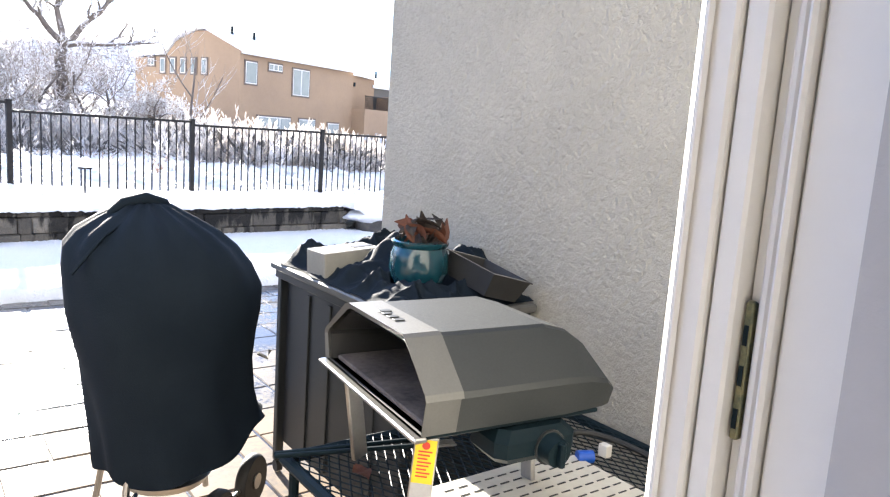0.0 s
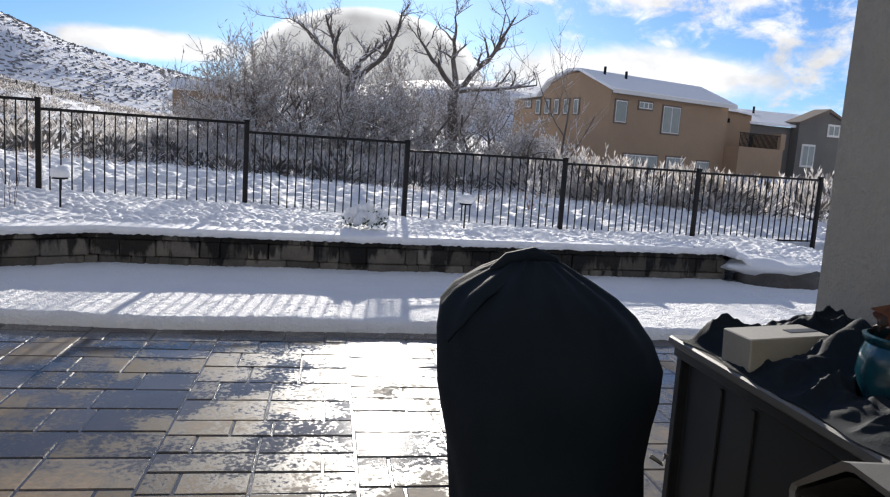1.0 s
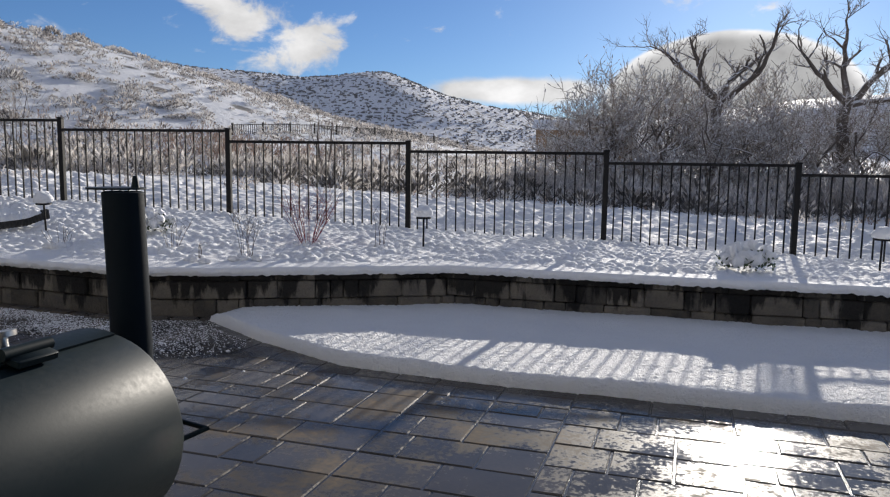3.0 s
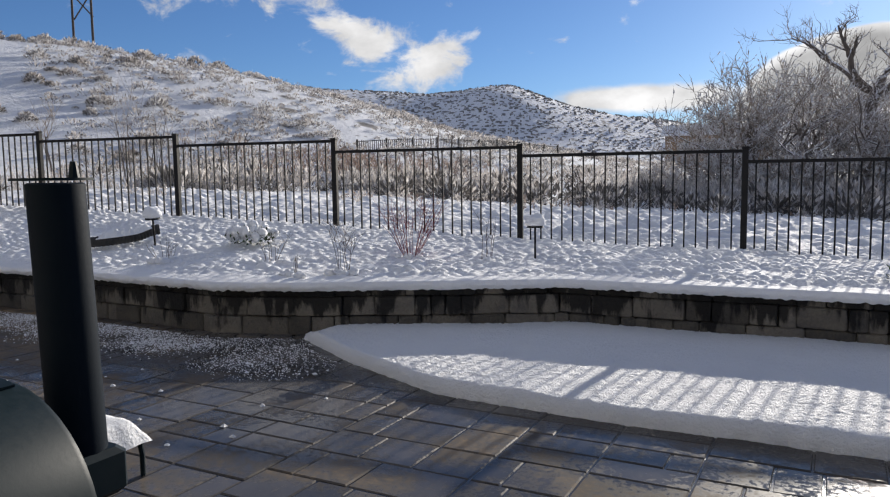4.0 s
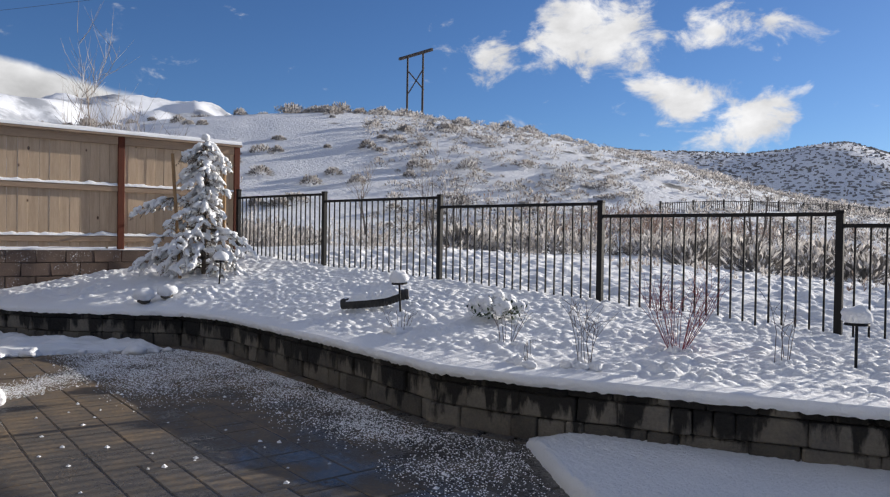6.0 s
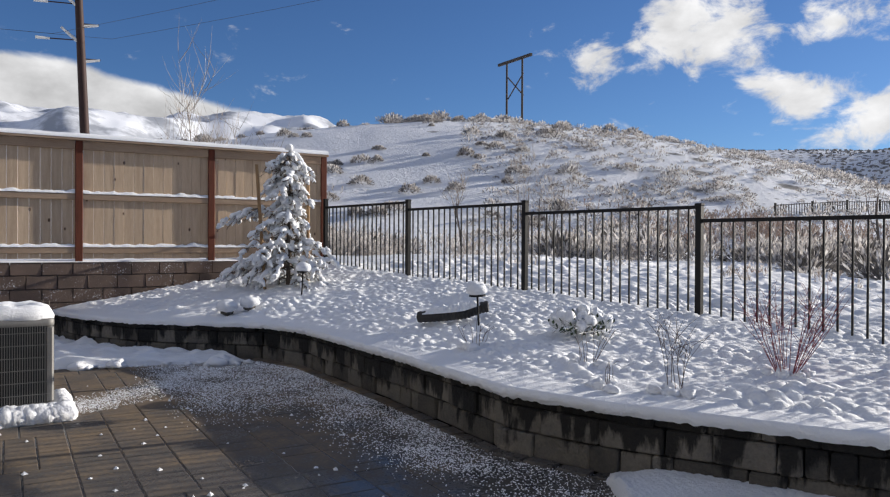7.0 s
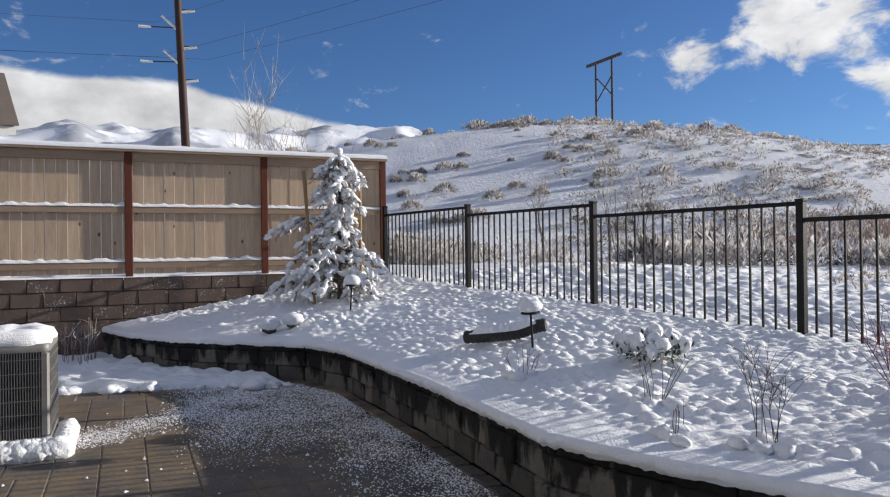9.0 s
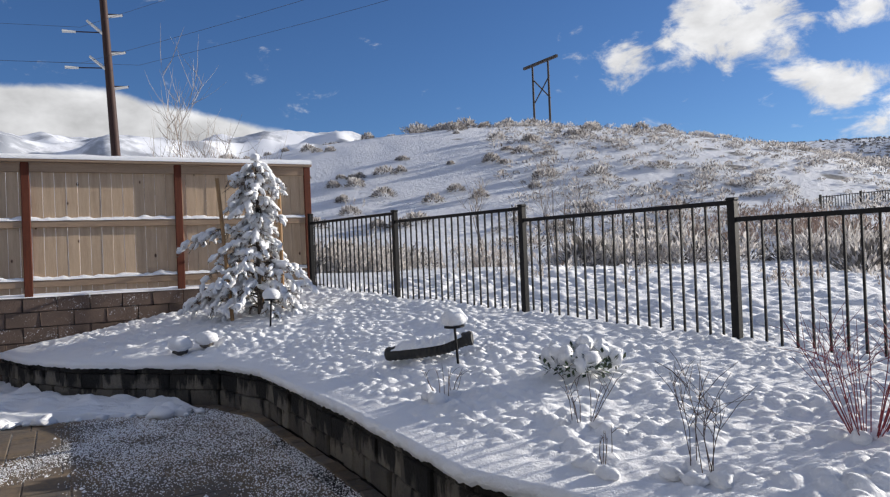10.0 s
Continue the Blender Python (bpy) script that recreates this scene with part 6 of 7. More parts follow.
def make_frost():
    """Loose grains and crumbs of snow strewn on the paving."""
    rnd = random.Random(31)
    mb = MB()

    def crumb(x, y, s):
        o = len(mb.v)
        a = rnd.uniform(0, 6.28)
        pts = [(x + s * math.cos(a + q), y + s * math.sin(a + q) * rnd.uniform(0.6, 1), 0.001) for q in (0, 1.57, 3.14, 4.71)]
        mb.v.extend(pts + [(x + rnd.uniform(-0.2, 0.2) * s, y, 0.002 + s * rnd.uniform(0.35, 0.8))])
        mb.f.extend([(o, o + 1, o + 4), (o + 1, o + 2, o + 4), (o + 2, o + 3, o + 4), (o + 3, o, o + 4)])
    n = 0
    while n < 36000:
        x, y = rnd.uniform(-9.6, -1.5), rnd.uniform(4.7, 7.75)
        if y > wall_y(x) - 0.05:
            continue
        near_wall = smooth01(1.1, 0.1, wall_y(x) - y) if x < -3.4 else 0.0
        left = smooth01(-5.6, -8.0, x) * smooth01(5.7, 6.3, y)
        edge = max(0, 1 - abs(math.hypot(x + 9.3, y - 4.3) - 2.15) / 0.4) if x < -6.6 else 0.0
        tip = max(0, 1 - math.hypot((x + 3.2), (y - 7.1)) / 0.7) * 0.6
        d = max(0.9 * left, near_wall * 0.8 * smooth01(-3.0, -4.4, x) , edge, tip)
        d *= 0.35 + 1.1 * max(0, 0.45 + noise.noise(Vector((x * 2.2, y * 2.2, 0))))
        if x > -3.2 and y > table([(-3.45, 7.6), (-2.75, 7.2), (-2.2, 6.95), (-1.65, 6.7)], x):
            continue
        if rnd.random() < d:
            crumb(x, y, rnd.uniform(0.003, 0.0085))
            n += 1
    for k in range(120):
        x, y = rnd.uniform(-8.5, -2.2), rnd.uniform(4.2, 7.0)
        crumb(x, y, rnd.uniform(0.012, 0.026))
    tagged(part("frost_grains", mb, SNOW), "loose crumbs of frost and snow strewn over the pavers", "snow", kind="stuff")


make_frost()


def make_border():
    rnd = random.Random(17)
    total, at = path_walk(WALL)
    b = thing("border_pavers", "row of small border pavers along the stone wall", "paving", kind="structure")
    ms = [chamfer_block(l, 0.11, 0.06, 0.006, i).mesh("border_paver", PAVER) for i, l in enumerate((0.2, 0.22, 0.24))]
    s = 3.4
    while s < 9.6:
        p, a = at(s)
        nrm = Vector((math.sin(a), -math.cos(a)))
        q = p + nrm * 0.075
        part("border_paver", ms[rnd.randrange(3)], PAVER, b, at=pose(q.x, q.y, -0.014 + rnd.uniform(0, 0.006), 0, 0, math.degrees(a) + rnd.uniform(-3, 3)))
        s += 0.245


make_border()


# ---- trees beyond the fence ----
def grow(limb, twig, p, d, length, r, depth, rnd, gnarl=0.35, up=0.15, stop=0.015, kids=(2, 4), frost=None):
    """A branch in bent segments, with smaller branches growing from it."""
    n = 4 if depth > 1 else 3
    pts, rad = [p.copy()], [r]
    q, dd = p.copy(), d.copy()
    for i in range(n):
        dd = (dd + Vector((rnd.uniform(-1, 1), rnd.uniform(-1, 1), rnd.uniform(-0.7, 1))) * gnarl + Vector((0, 0, up * 0.5))).normalized()
        q = q + dd * (length / n)
        pts.append(q.copy())
        rad.append(r * (1 - 0.75 * (i + 1) / n) if depth <= 1 else r * (1 - 0.45 * (i + 1) / n))
    (limb if r > 0.022 else twig).tube(pts, rad, 6 if r > 0.035 else (4 if r > 0.015 else 3), cap=False)
    if frost is not None and depth <= 1:
        for _ in range(3 if depth else 2):
            i = rnd.randrange(n)
            b = pts[i].lerp(pts[i + 1], rnd.random())
            t = rnd.uniform(0, 6.28)
            w = Vector((math.cos(t), math.sin(t), rnd.uniform(-0.3, 0.3))) * rnd.uniform(0.012, 0.03)
            l = (pts[i + 1] - pts[i]).normalized() * rnd.uniform(0.04, 0.09)
            o = len(frost.v)
            frost.v += [tuple(b - l), tuple(b + w), tuple(b + l), tuple(b - w)]
            frost.f.append((o, o + 1, o + 2, o + 3))
    if depth <= 0:
        return
    for _ in range(rnd.randint(*kids)):
        u = rnd.uniform(0.25, 1.0)
        i = min(n - 1, int(u * n))
        b = pts[i].lerp(pts[i + 1], u * n - i)
        nd = (dd * 0.5 + Vector((rnd.uniform(-1, 1), rnd.uniform(-1, 1), rnd.uniform(-0.35, 1)))).normalized()
        grow(limb, twig, b, nd, length * rnd.uniform(0.45, 0.75), max(stop, rad[i] * rnd.uniform(0.4, 0.65)), depth - 1, rnd, gnarl, up, stop, kids, frost)


LIMB = mat("snowy_limb", (0.17, 0.145, 0.13), (0.10, 0.085, 0.075), rough=0.9, scale=3, fine=20, bump=0.4)


def top_snow(mt):
    """Snow lying on the upper side of limbs."""
    nt = mt.node_tree
    b = nt.nodes["Principled BSDF"]
    src = b.inputs["Base Color"].links[0].from_socket
    geo = nt.nodes.new("ShaderNodeNewGeometry")
    sep = nt.nodes.new("ShaderNodeSeparateXYZ")
    nt.links.new(geo.outputs["True Normal"], sep.inputs[0])
    n = N(nt, "ShaderNodeTexNoise", Scale=2.5, Detail=3.0)
    nt.links.new(geo.outputs["Position"], n.inputs["Vector"])
    a = N(nt, "ShaderNodeMath", op="ADD")
    nt.links.new(sep.outputs[2], a.inputs[0])
    nt.links.new(n.outputs["Fac"], a.inputs[1])
    mr = N(nt, "ShaderNodeMapRange")
    mr.inputs["From Min"].default_value, mr.inputs["From Max"].default_value = 0.86, 1.08
    nt.links.new(a.outputs[0], mr.inputs["Value"])
    mix = N(nt, "ShaderNodeMix")
    mix.data_type = "RGBA"
    mix.inputs[7].default_value = (0.78, 0.8, 0.84, 1)
    nt.links.new(mr.outputs[0], mix.inputs[0])
    nt.links.new(src, mix.inputs[6])
    nt.links.new(mix.outputs[2], b.inputs["Base Color"])
    return mt


RIME = mat("white_rime", (0.86, 0.86, 0.88), (0.66, 0.65, 0.65), rough=0.85, scale=2.0, fine=20, bump=0.0, vary=0.15, island=True)
FROSTTWIG = mat("rimed_twig", (0.46, 0.43, 0.40), (0.20, 0.165, 0.14), rough=0.9, scale=2.0, fine=20, bump=0.0, vary=0.35, island=True)
top_snow(LIMB)
top_snow(TWIG)


def make_tree(name, label, az, r, h, spread, stems, depth, seed, r0=0.13, kids=(3, 5), gnarl=0.33, up=0.18, foot=0.15, wide=1.0, twig_mat=None, place=None, stop=0.015):
    p = place or polar(az, r, eye=(0.68, 1.8) if az < 110 else EYE0)
    p.z -= 0.1
    rnd = random.Random(seed)
    t = thing(name, label, "tree", at=Matrix.Translation(p))
    limbs, twig, rime = [], MB(), MB()
    for s in range(stems):
        limb = MB()
        limbs.append(limb)
        a = 2 * math.pi * (s + rnd.random()) / stems
        k = spread * rnd.uniform(0.4, 1.15)
        d = Vector((math.cos(a) * k, math.sin(a) * k, 1)).normalized()
        grow(limb, twig, Vector((foot * math.cos(a), foot * math.sin(a), 0)), d, h * rnd.uniform(0.42, 0.66), r0 * rnd.uniform(0.7, 1.0), depth, rnd, gnarl, up, stop, kids, rime if stop > 0.008 else None)
    # full height as wanted
    zs = sorted(v[2] for mb in (*limbs, twig) for v in mb.v)
    f = h / zs[-max(1, len(zs) // 400)]
    for mb in (*limbs, twig, rime):
        mb.v = [(x * wide * f ** 0.8, y * wide * f ** 0.8, max(-0.15, z * f)) for x, y, z in mb.v]
    for limb in limbs:
        if limb.v:
            part("trunk", limb, LIMB, t, smooth=60)
    part("crown", twig, twig_mat or TWIG, t, "tangle of frosted bare twigs")
    if rime.v:
        part("frost", rime, RIME, t, "white frost clinging to the twigs")


def make_old_tree(az, r, h, fork, limbs, seed):
    """A trunk that forks high into a few thick gnarled limbs with short twiggy ends."""
    p = polar(az, r, eye=(0.68, 1.8))
    rnd = random.Random(seed)
    t = thing("cottonwood_tree", "old bare tree with thick gnarled snowy limbs", "tree", at=Matrix.Translation(p))
    trunk, limb, twig = MB(), MB(), MB()
    top = Vector((0.2, 0, fork))
    trunk.tube([(0, 0, -0.3), (0.12, 0.1, fork * 0.45), (0.0, 0.0, fork * 0.8), top], [0.26, 0.21, 0.18, 0.14], 9, cap=False)
    side = Vector((math.sin(radians(az)), -math.cos(radians(az)), 0))
    away = Vector((math.cos(radians(az)), math.sin(radians(az)), 0))
    for k, (u, v, L) in enumerate(limbs):
        d = (side * u + Vector((0, 0, v)) + away * rnd.uniform(-0.5, 0.5)).normalized()
        q, pts, rad = top - Vector((0, 0, rnd.uniform(0, 0.5))), [], []
        n = 9
        for i in range(n + 1):
            pts.append(q.copy())
            rad.append(0.14 * (1 - 0.78 * i / n))
            d = (d + Vector((rnd.uniform(-1, 1), rnd.uniform(-1, 1), rnd.uniform(-0.7, 0.9))) * 0.30).normalized()
            q = q + d * (L / n)
        limb.tube(pts, rad, 7, cap=False)
        for _ in range(9):
            i = rnd.randint(3, n)
            e = (d * 0.5 + Vector((rnd.uniform(-1, 1), rnd.uniform(-1, 1), rnd.uniform(-0.2, 1.1)))).normalized()
            grow(limb, twig, pts[i], e, L * rnd.uniform(0.14, 0.36), max(0.024, rad[i] * 0.6), 2, rnd, 0.4, 0.12, 0.009, (3, 5))
    reach = max(v[2] for v in limb.v + twig.v)
    for mb in (limb, twig):
        mb.v = [(x, y, fork + (z - fork) * (h - fork) / (reach - fork)) for x, y, z in mb.v]
    part("trunk", trunk, LIMB, t, smooth=60)
    part("limb", limb, LIMB, t, smooth=60)
    part("crown", twig, TWIG, t, "short bare twigs at the limb ends")


make_old_tree(88.6, 28.5, 6.9, 3.7, ((-1.0, 0.35, 3.8), (-0.6, 0.8, 3.3), (0.3, 1.0, 2.7), (0.9, 0.5, 3.7)), 5)
make_old_tree(80.6, 28.5, 7.3, 3.4, ((-0.7, 0.75, 3.1), (-0.15, 1.0, 3.5), (0.5, 0.9, 4.1), (0.95, 0.5, 3.3)), 12)
for k, (az, r, h, st) in enumerate(((98.6, 29.9, 3.96, 4), (97.0, 28.6, 4.78, 5), (93.6, 28.6, 4.78, 5), (86.2, 29.2, 4.91, 5), (83.4, 27.9, 4.78, 5), (79.2, 28.6, 4.5, 5), (76.6, 27.2, 3.42, 4), (90.4, 27.2, 4.5, 5), (95.2, 29.9, 4.78, 5), (73.8, 27.2, 2.46, 4), (84.8, 32.0, 4.78, 5), (91.8, 32.0, 4.78, 5), (88.2, 30.6, 4.64, 5), (81.4, 31.3, 4.64, 5))):
    make_tree("thicket_tree", "low spreading bare tree thick with frosted twigs", az, r, h, 1.1, st, 4, 100 + k, 0.075, (3, 5), 0.5, 0.03, foot=0.35, stop=0.0085)
for k in range(15):
    az, r = 75.0 + 1.7 * k, 25.8 + 2.0 * ((k * 7) % 5) / 4
    make_tree("undergrowth_bush", "dense frosted twiggy bush under the bare trees", az, r, 1.7 + 0.6 * ((k * 3) % 4) / 3, 1.6, 9, 3, 300 + k, 0.02, (4, 5), 0.5, 0.02, foot=0.6, twig_mat=FROSTTWIG if k % 3 == 0 else TWIG, stop=0.0085)
make_tree("bare_sapling", "slender bare sapling with few upright branches", 72.2, 24, 5.4, 0.10, 1, 3, 31, 0.05, (4, 6), 0.12, 0.5, stop=0.007)
make_tree("bare_sapling", "slender bare sapling rising behind the wooden fence", 165.3, 19, 6.1, 0.3, 2, 3, 32, 0.04, (5, 7), 0.16, 0.5, place=Vector((-18.3, 8.8, 0.5)), stop=0.007)
make_tree("bare_sapling", "multi-stemmed bare shrub with tall thin shoots", 140.5, 28, 4.6, 0.25, 9, 2, 33, 0.03, (3, 5), 0.10, 0.4, foot=0.5, stop=0.007)
make_tree("bare_sapling", "slender bare sapling with few upright branches", 146.0, 27, 3.2, 0.15, 1, 3, 34, 0.05, (4, 6), 0.2, 0.5, stop=0.007)
make_tree("bare_sapling", "thin leaning bare sapling in the field", 117.5, 30, 3.6, 0.3, 2, 2, 35, 0.05, (3, 5), 0.2, 0.3, stop=0.007)


# ---- brush on the land ----
def make_brush():
    rnd = random.Random(77)
    pale, sage, straw = MB(), MB(), MB()

    def blade(mb, b, d, w):
        t = rnd.uniform(0, 6.28)
        wv = Vector((math.cos(t), math.sin(t), rnd.uniform(-0.4, 0.4))) * w
        m = b + d * 0.62
        o = len(mb.v)
        mb.v += [tuple(b), tuple(m + wv), tuple(b + d), tuple(m - wv)]
        mb.f.append((o, o + 1, o + 2, o + 3))

    def plumes(mb, p, h, w, n, k):
        """Feathery frosted shoots standing close together."""
        for _ in range(n):
            a, q = rnd.uniform(0, 6.28), math.sqrt(rnd.random())
            foot = p + Vector((math.cos(a), math.sin(a), 0)) * w * q
            lean = Vector((math.cos(a) * q * 0.4 + rnd.uniform(-0.2, 0.2), math.sin(a) * q * 0.4 + rnd.uniform(-0.2, 0.2), 1))
            hh = h * (1 - 0.45 * q * q) * rnd.uniform(0.7, 1.1)
            for i in range(k):
                u = rnd.random() ** 0.75
                d = (lean + Vector((rnd.uniform(-1, 1), rnd.uniform(-1, 1), rnd.uniform(-0.2, 0.3))) * 0.55) * (0.13 * h + 0.05)
                blade(mb, foot + lean * (hh * u * 0.88), d, 0.008 + 0.014 * h * rnd.uniform(0.5, 1))

    def dome(p, h, w, n, frost):
        """A rounded sage bush with frost on its upper side."""
        for _ in range(n):
            a, e = rnd.uniform(0, 6.28), math.asin(rnd.random() ** 0.9)
            n3 = Vector((math.cos(a) * math.cos(e), math.sin(a) * math.cos(e), math.sin(e)))
            k = rnd.uniform(0.6, 0.92) * (1 + 0.25 * noise.noise(n3 * 1.8 + p))
            b = p + Vector((n3.x * w, n3.y * w, n3.z * h)) * k
            d = (n3 + Vector((rnd.uniform(-1, 1), rnd.uniform(-1, 1), rnd.uniform(0, 1.2))) * 0.5) * (0.22 * h + 0.05)
            blade(pale if rnd.random() < frost * (0.35 + n3.z) else sage, b, d, 0.018 + 0.045 * h * rnd.uniform(0.5, 1))
    # frosted band past the trodden snow
    for _ in range(1400):
        az = rnd.uniform(46, 162)
        near = table([(48, 15), (70, 16), (88, 18.5), (100, 21), (115, 23), (150, 23), (160, 21)], az)
        r = near + abs(rnd.gauss(0, 1)) * 6.0
        p = polar(az, r)
        s, d = along(p.x, p.y)
        f = noise.noise(Vector((p.x * 0.3, p.y * 0.3, 2)))
        if d < 3.2 or f < 0.02:
            continue
        h = rnd.uniform(0.4, 1.0) * (1 + 0.5 * f) * (1.3 if az < 74 and r > 18 else 1)
        if rnd.random() < 0.2:
            dome(p - Vector((0, 0, 0.06)), h * 0.8, h * rnd.uniform(0.7, 1.1), 110, 0.45)
        else:
            plumes(pale, p - Vector((0, 0, 0.06)), h, h * rnd.uniform(0.45, 0.8), 10 if r < 27 else 6, 18 if r < 27 else 10)
    # taller frosted bushes before the trees
    for _ in range(85):
        az = rnd.uniform(66, 100)
        p = polar(az, rnd.uniform(20, 25.5))
        h = rnd.uniform(0.7, 1.4)
        plumes(pale, p - Vector((0, 0, 0.1)), h, h * rnd.uniform(0.4, 0.65), 14, 22)
    for _ in range(70):
        p = polar(rnd.uniform(74, 122), rnd.uniform(16, 24))
        s, d = along(p.x, p.y)
        if d > 4:
            h = rnd.uniform(0.25, 0.6)
            dome(p - Vector((0, 0, 0.06)), h, h * rnd.uniform(1.0, 1.8), 200, 0.35)
    # low tufts and stubble in the trodden snow
    for _ in range(150):
        p = polar(rnd.uniform(56, 155), rnd.uniform(12, 20))
        s, d = along(p.x, p.y)
        if d > 2.2:
            h = rnd.uniform(0.12, 0.34)
            plumes(pale if rnd.random() < 0.8 else straw, p - Vector((0, 0, 0.05)), h, h * 0.8, 5, 7)
    # dry reddish grass below the hill
    for _ in range(130):
        az, r = rnd.gauss(125, 5), rnd.uniform(32, 42)
        p = polar(az, r)
        plumes(straw, p - Vector((0, 0, 0.05)), rnd.uniform(0.6, 1.3), 0.7, 8, 8)
    # sage on the hill: large and single on the smooth left flank, small and close on the other
    for _ in range(170):
        az, r = rnd.uniform(139, 172), rnd.uniform(34, 86)
        p = polar(az, r)
        if noise.noise(Vector((p.x * 0.12, p.y * 0.12, 6))) < -0.12:
            continue
        h = rnd.uniform(0.3, 0.85) * (1.1 if r > 65 else 0.8)
        dome(p - Vector((0, 0, 0.10)), h, h * rnd.uniform(0.9, 1.6), 420, 0.65)
    for _ in range(30):
        az = rnd.uniform(124, 160)
        p = polar(az, rnd.uniform(76, 88))
        h = rnd.uniform(0.5, 0.95)
        dome(p - Vector((0, 0, 0.12)), h, h * rnd.uniform(0.9, 1.6), 480, 0.65)
    for _ in range(2600):
        az = rnd.uniform(100, 147)
        r = 31 + 60 * rnd.random() ** 0.75
        p = polar(az, r)
        f = noise.noise(Vector((p.x * 0.09, p.y * 0.09, 6)))
        if rnd.random() > 0.75 + 0.9 * f:
            continue
        h = 0.16 + 0.5 * rnd.random() ** 2
        dome(p - Vector((0, 0, 0.05)), h, h * rnd.uniform(1.0, 1.8), 80, 0.65)
    # rounded scrub standing thick on the far hills
    far = MB()
    for _ in range(8200):
        az = rnd.uniform(98, 137)
        r = 140 + 400 * rnd.random() ** 0.7
        p = polar(az, r)
        if rnd.random() > 0.75 + 0.9 * noise.noise(Vector((p.x * 0.022, p.y * 0.022, 6))):
            continue
        w, h = (0.35 + 0.8 * rnd.random() ** 2) * (0.6 + 0.5 * r / 540), rnd.uniform(0.4, 1.0) * (0.6 + 0.5 * r / 540)
        o = len(far.v)
        for z, k in ((-0.25, 1.0), (0.65, 0.85)):
            for q in range(6):
                t = 6.283 * q / 6 + z
                g = k * rnd.uniform(0.7, 1.2)
                far.v.append((p.x + w * g * math.cos(t), p.y + w * g * math.sin(t), p.z + h * z * rnd.uniform(0.8, 1.2)))
        far.v.append((p.x, p.y, p.z + h))
        for q in range(6):
            j = (q + 1) % 6
            far.f.append((o + q, o + j, o + 6 + j, o + 6 + q))
        far.f += [(o + 6 + q, o + 6 + (q + 1) % 6, o + 12) for q in range(6)]
    tagged(part("hill_scrub", far, SCRUB), "dark rounded scrub spread over the far snowy hills", "brush", kind="stuff")
    tagged(part("frosted_brush", pale, BRUSH), "pale frosted brush and grass in the open field", "brush", kind="stuff")
    tagged(part("sagebrush", sage, SAGE), "grey frosted sagebrush dotted over the snowy hill", "brush", kind="stuff")
    tagged(part("dry_grass", straw, STRAW), "dry reddish-brown grass below the snowy hill", "grass", kind="stuff")


STRAW = mat("dry_grass", (0.34, 0.22, 0.15), (0.52, 0.44, 0.38), rough=0.9, scale=0.8, fine=14, bump=0.0, vary=0.35, island=True)


def let_light_through(mt, amount):
    nt = mt.node_tree
    b = nt.nodes["Principled BSDF"]
    out = nt.nodes["Material Output"]
    tr = nt.nodes.new("ShaderNodeBsdfTranslucent")
    nt.links.new(b.inputs["Base Color"].links[0].from_socket, tr.inputs["Color"])
    mx = nt.nodes.new("ShaderNodeMixShader")
    mx.inputs[0].default_value = amount
    nt.links.new(b.outputs[0], mx.inputs[1])
    nt.links.new(tr.outputs[0], mx.inputs[2])
    nt.links.new(mx.outputs[0], out.inputs["Surface"])


let_light_through(BRUSH, 0.35)
let_light_through(SAGE, 0.15)
make_brush()


# ---- houses ----
def window(parent, w, h, m, trim, split=1, depth=0.10, name="window"):
    wd = part(name, MB().box(-w / 2 - 0.10, -0.05, -h / 2 - 0.10, w / 2 + 0.10, 0.0, h / 2 + 0.10, ch=0.01), trim, parent, at=m)
    part("frame", MB().box(-w / 2, -0.075, -h / 2, w / 2, -0.052, h / 2), WHITETRIM, wd, "white window frame")
    for k in range(split):
        a, b = -w / 2 + w * k / split + 0.05, -w / 2 + w * (k + 1) / split - 0.05
        part("pane", MB().box(a, -0.085, -h / 2 + 0.06, b, -0.078, h / 2 - 0.06), PANE, wd)


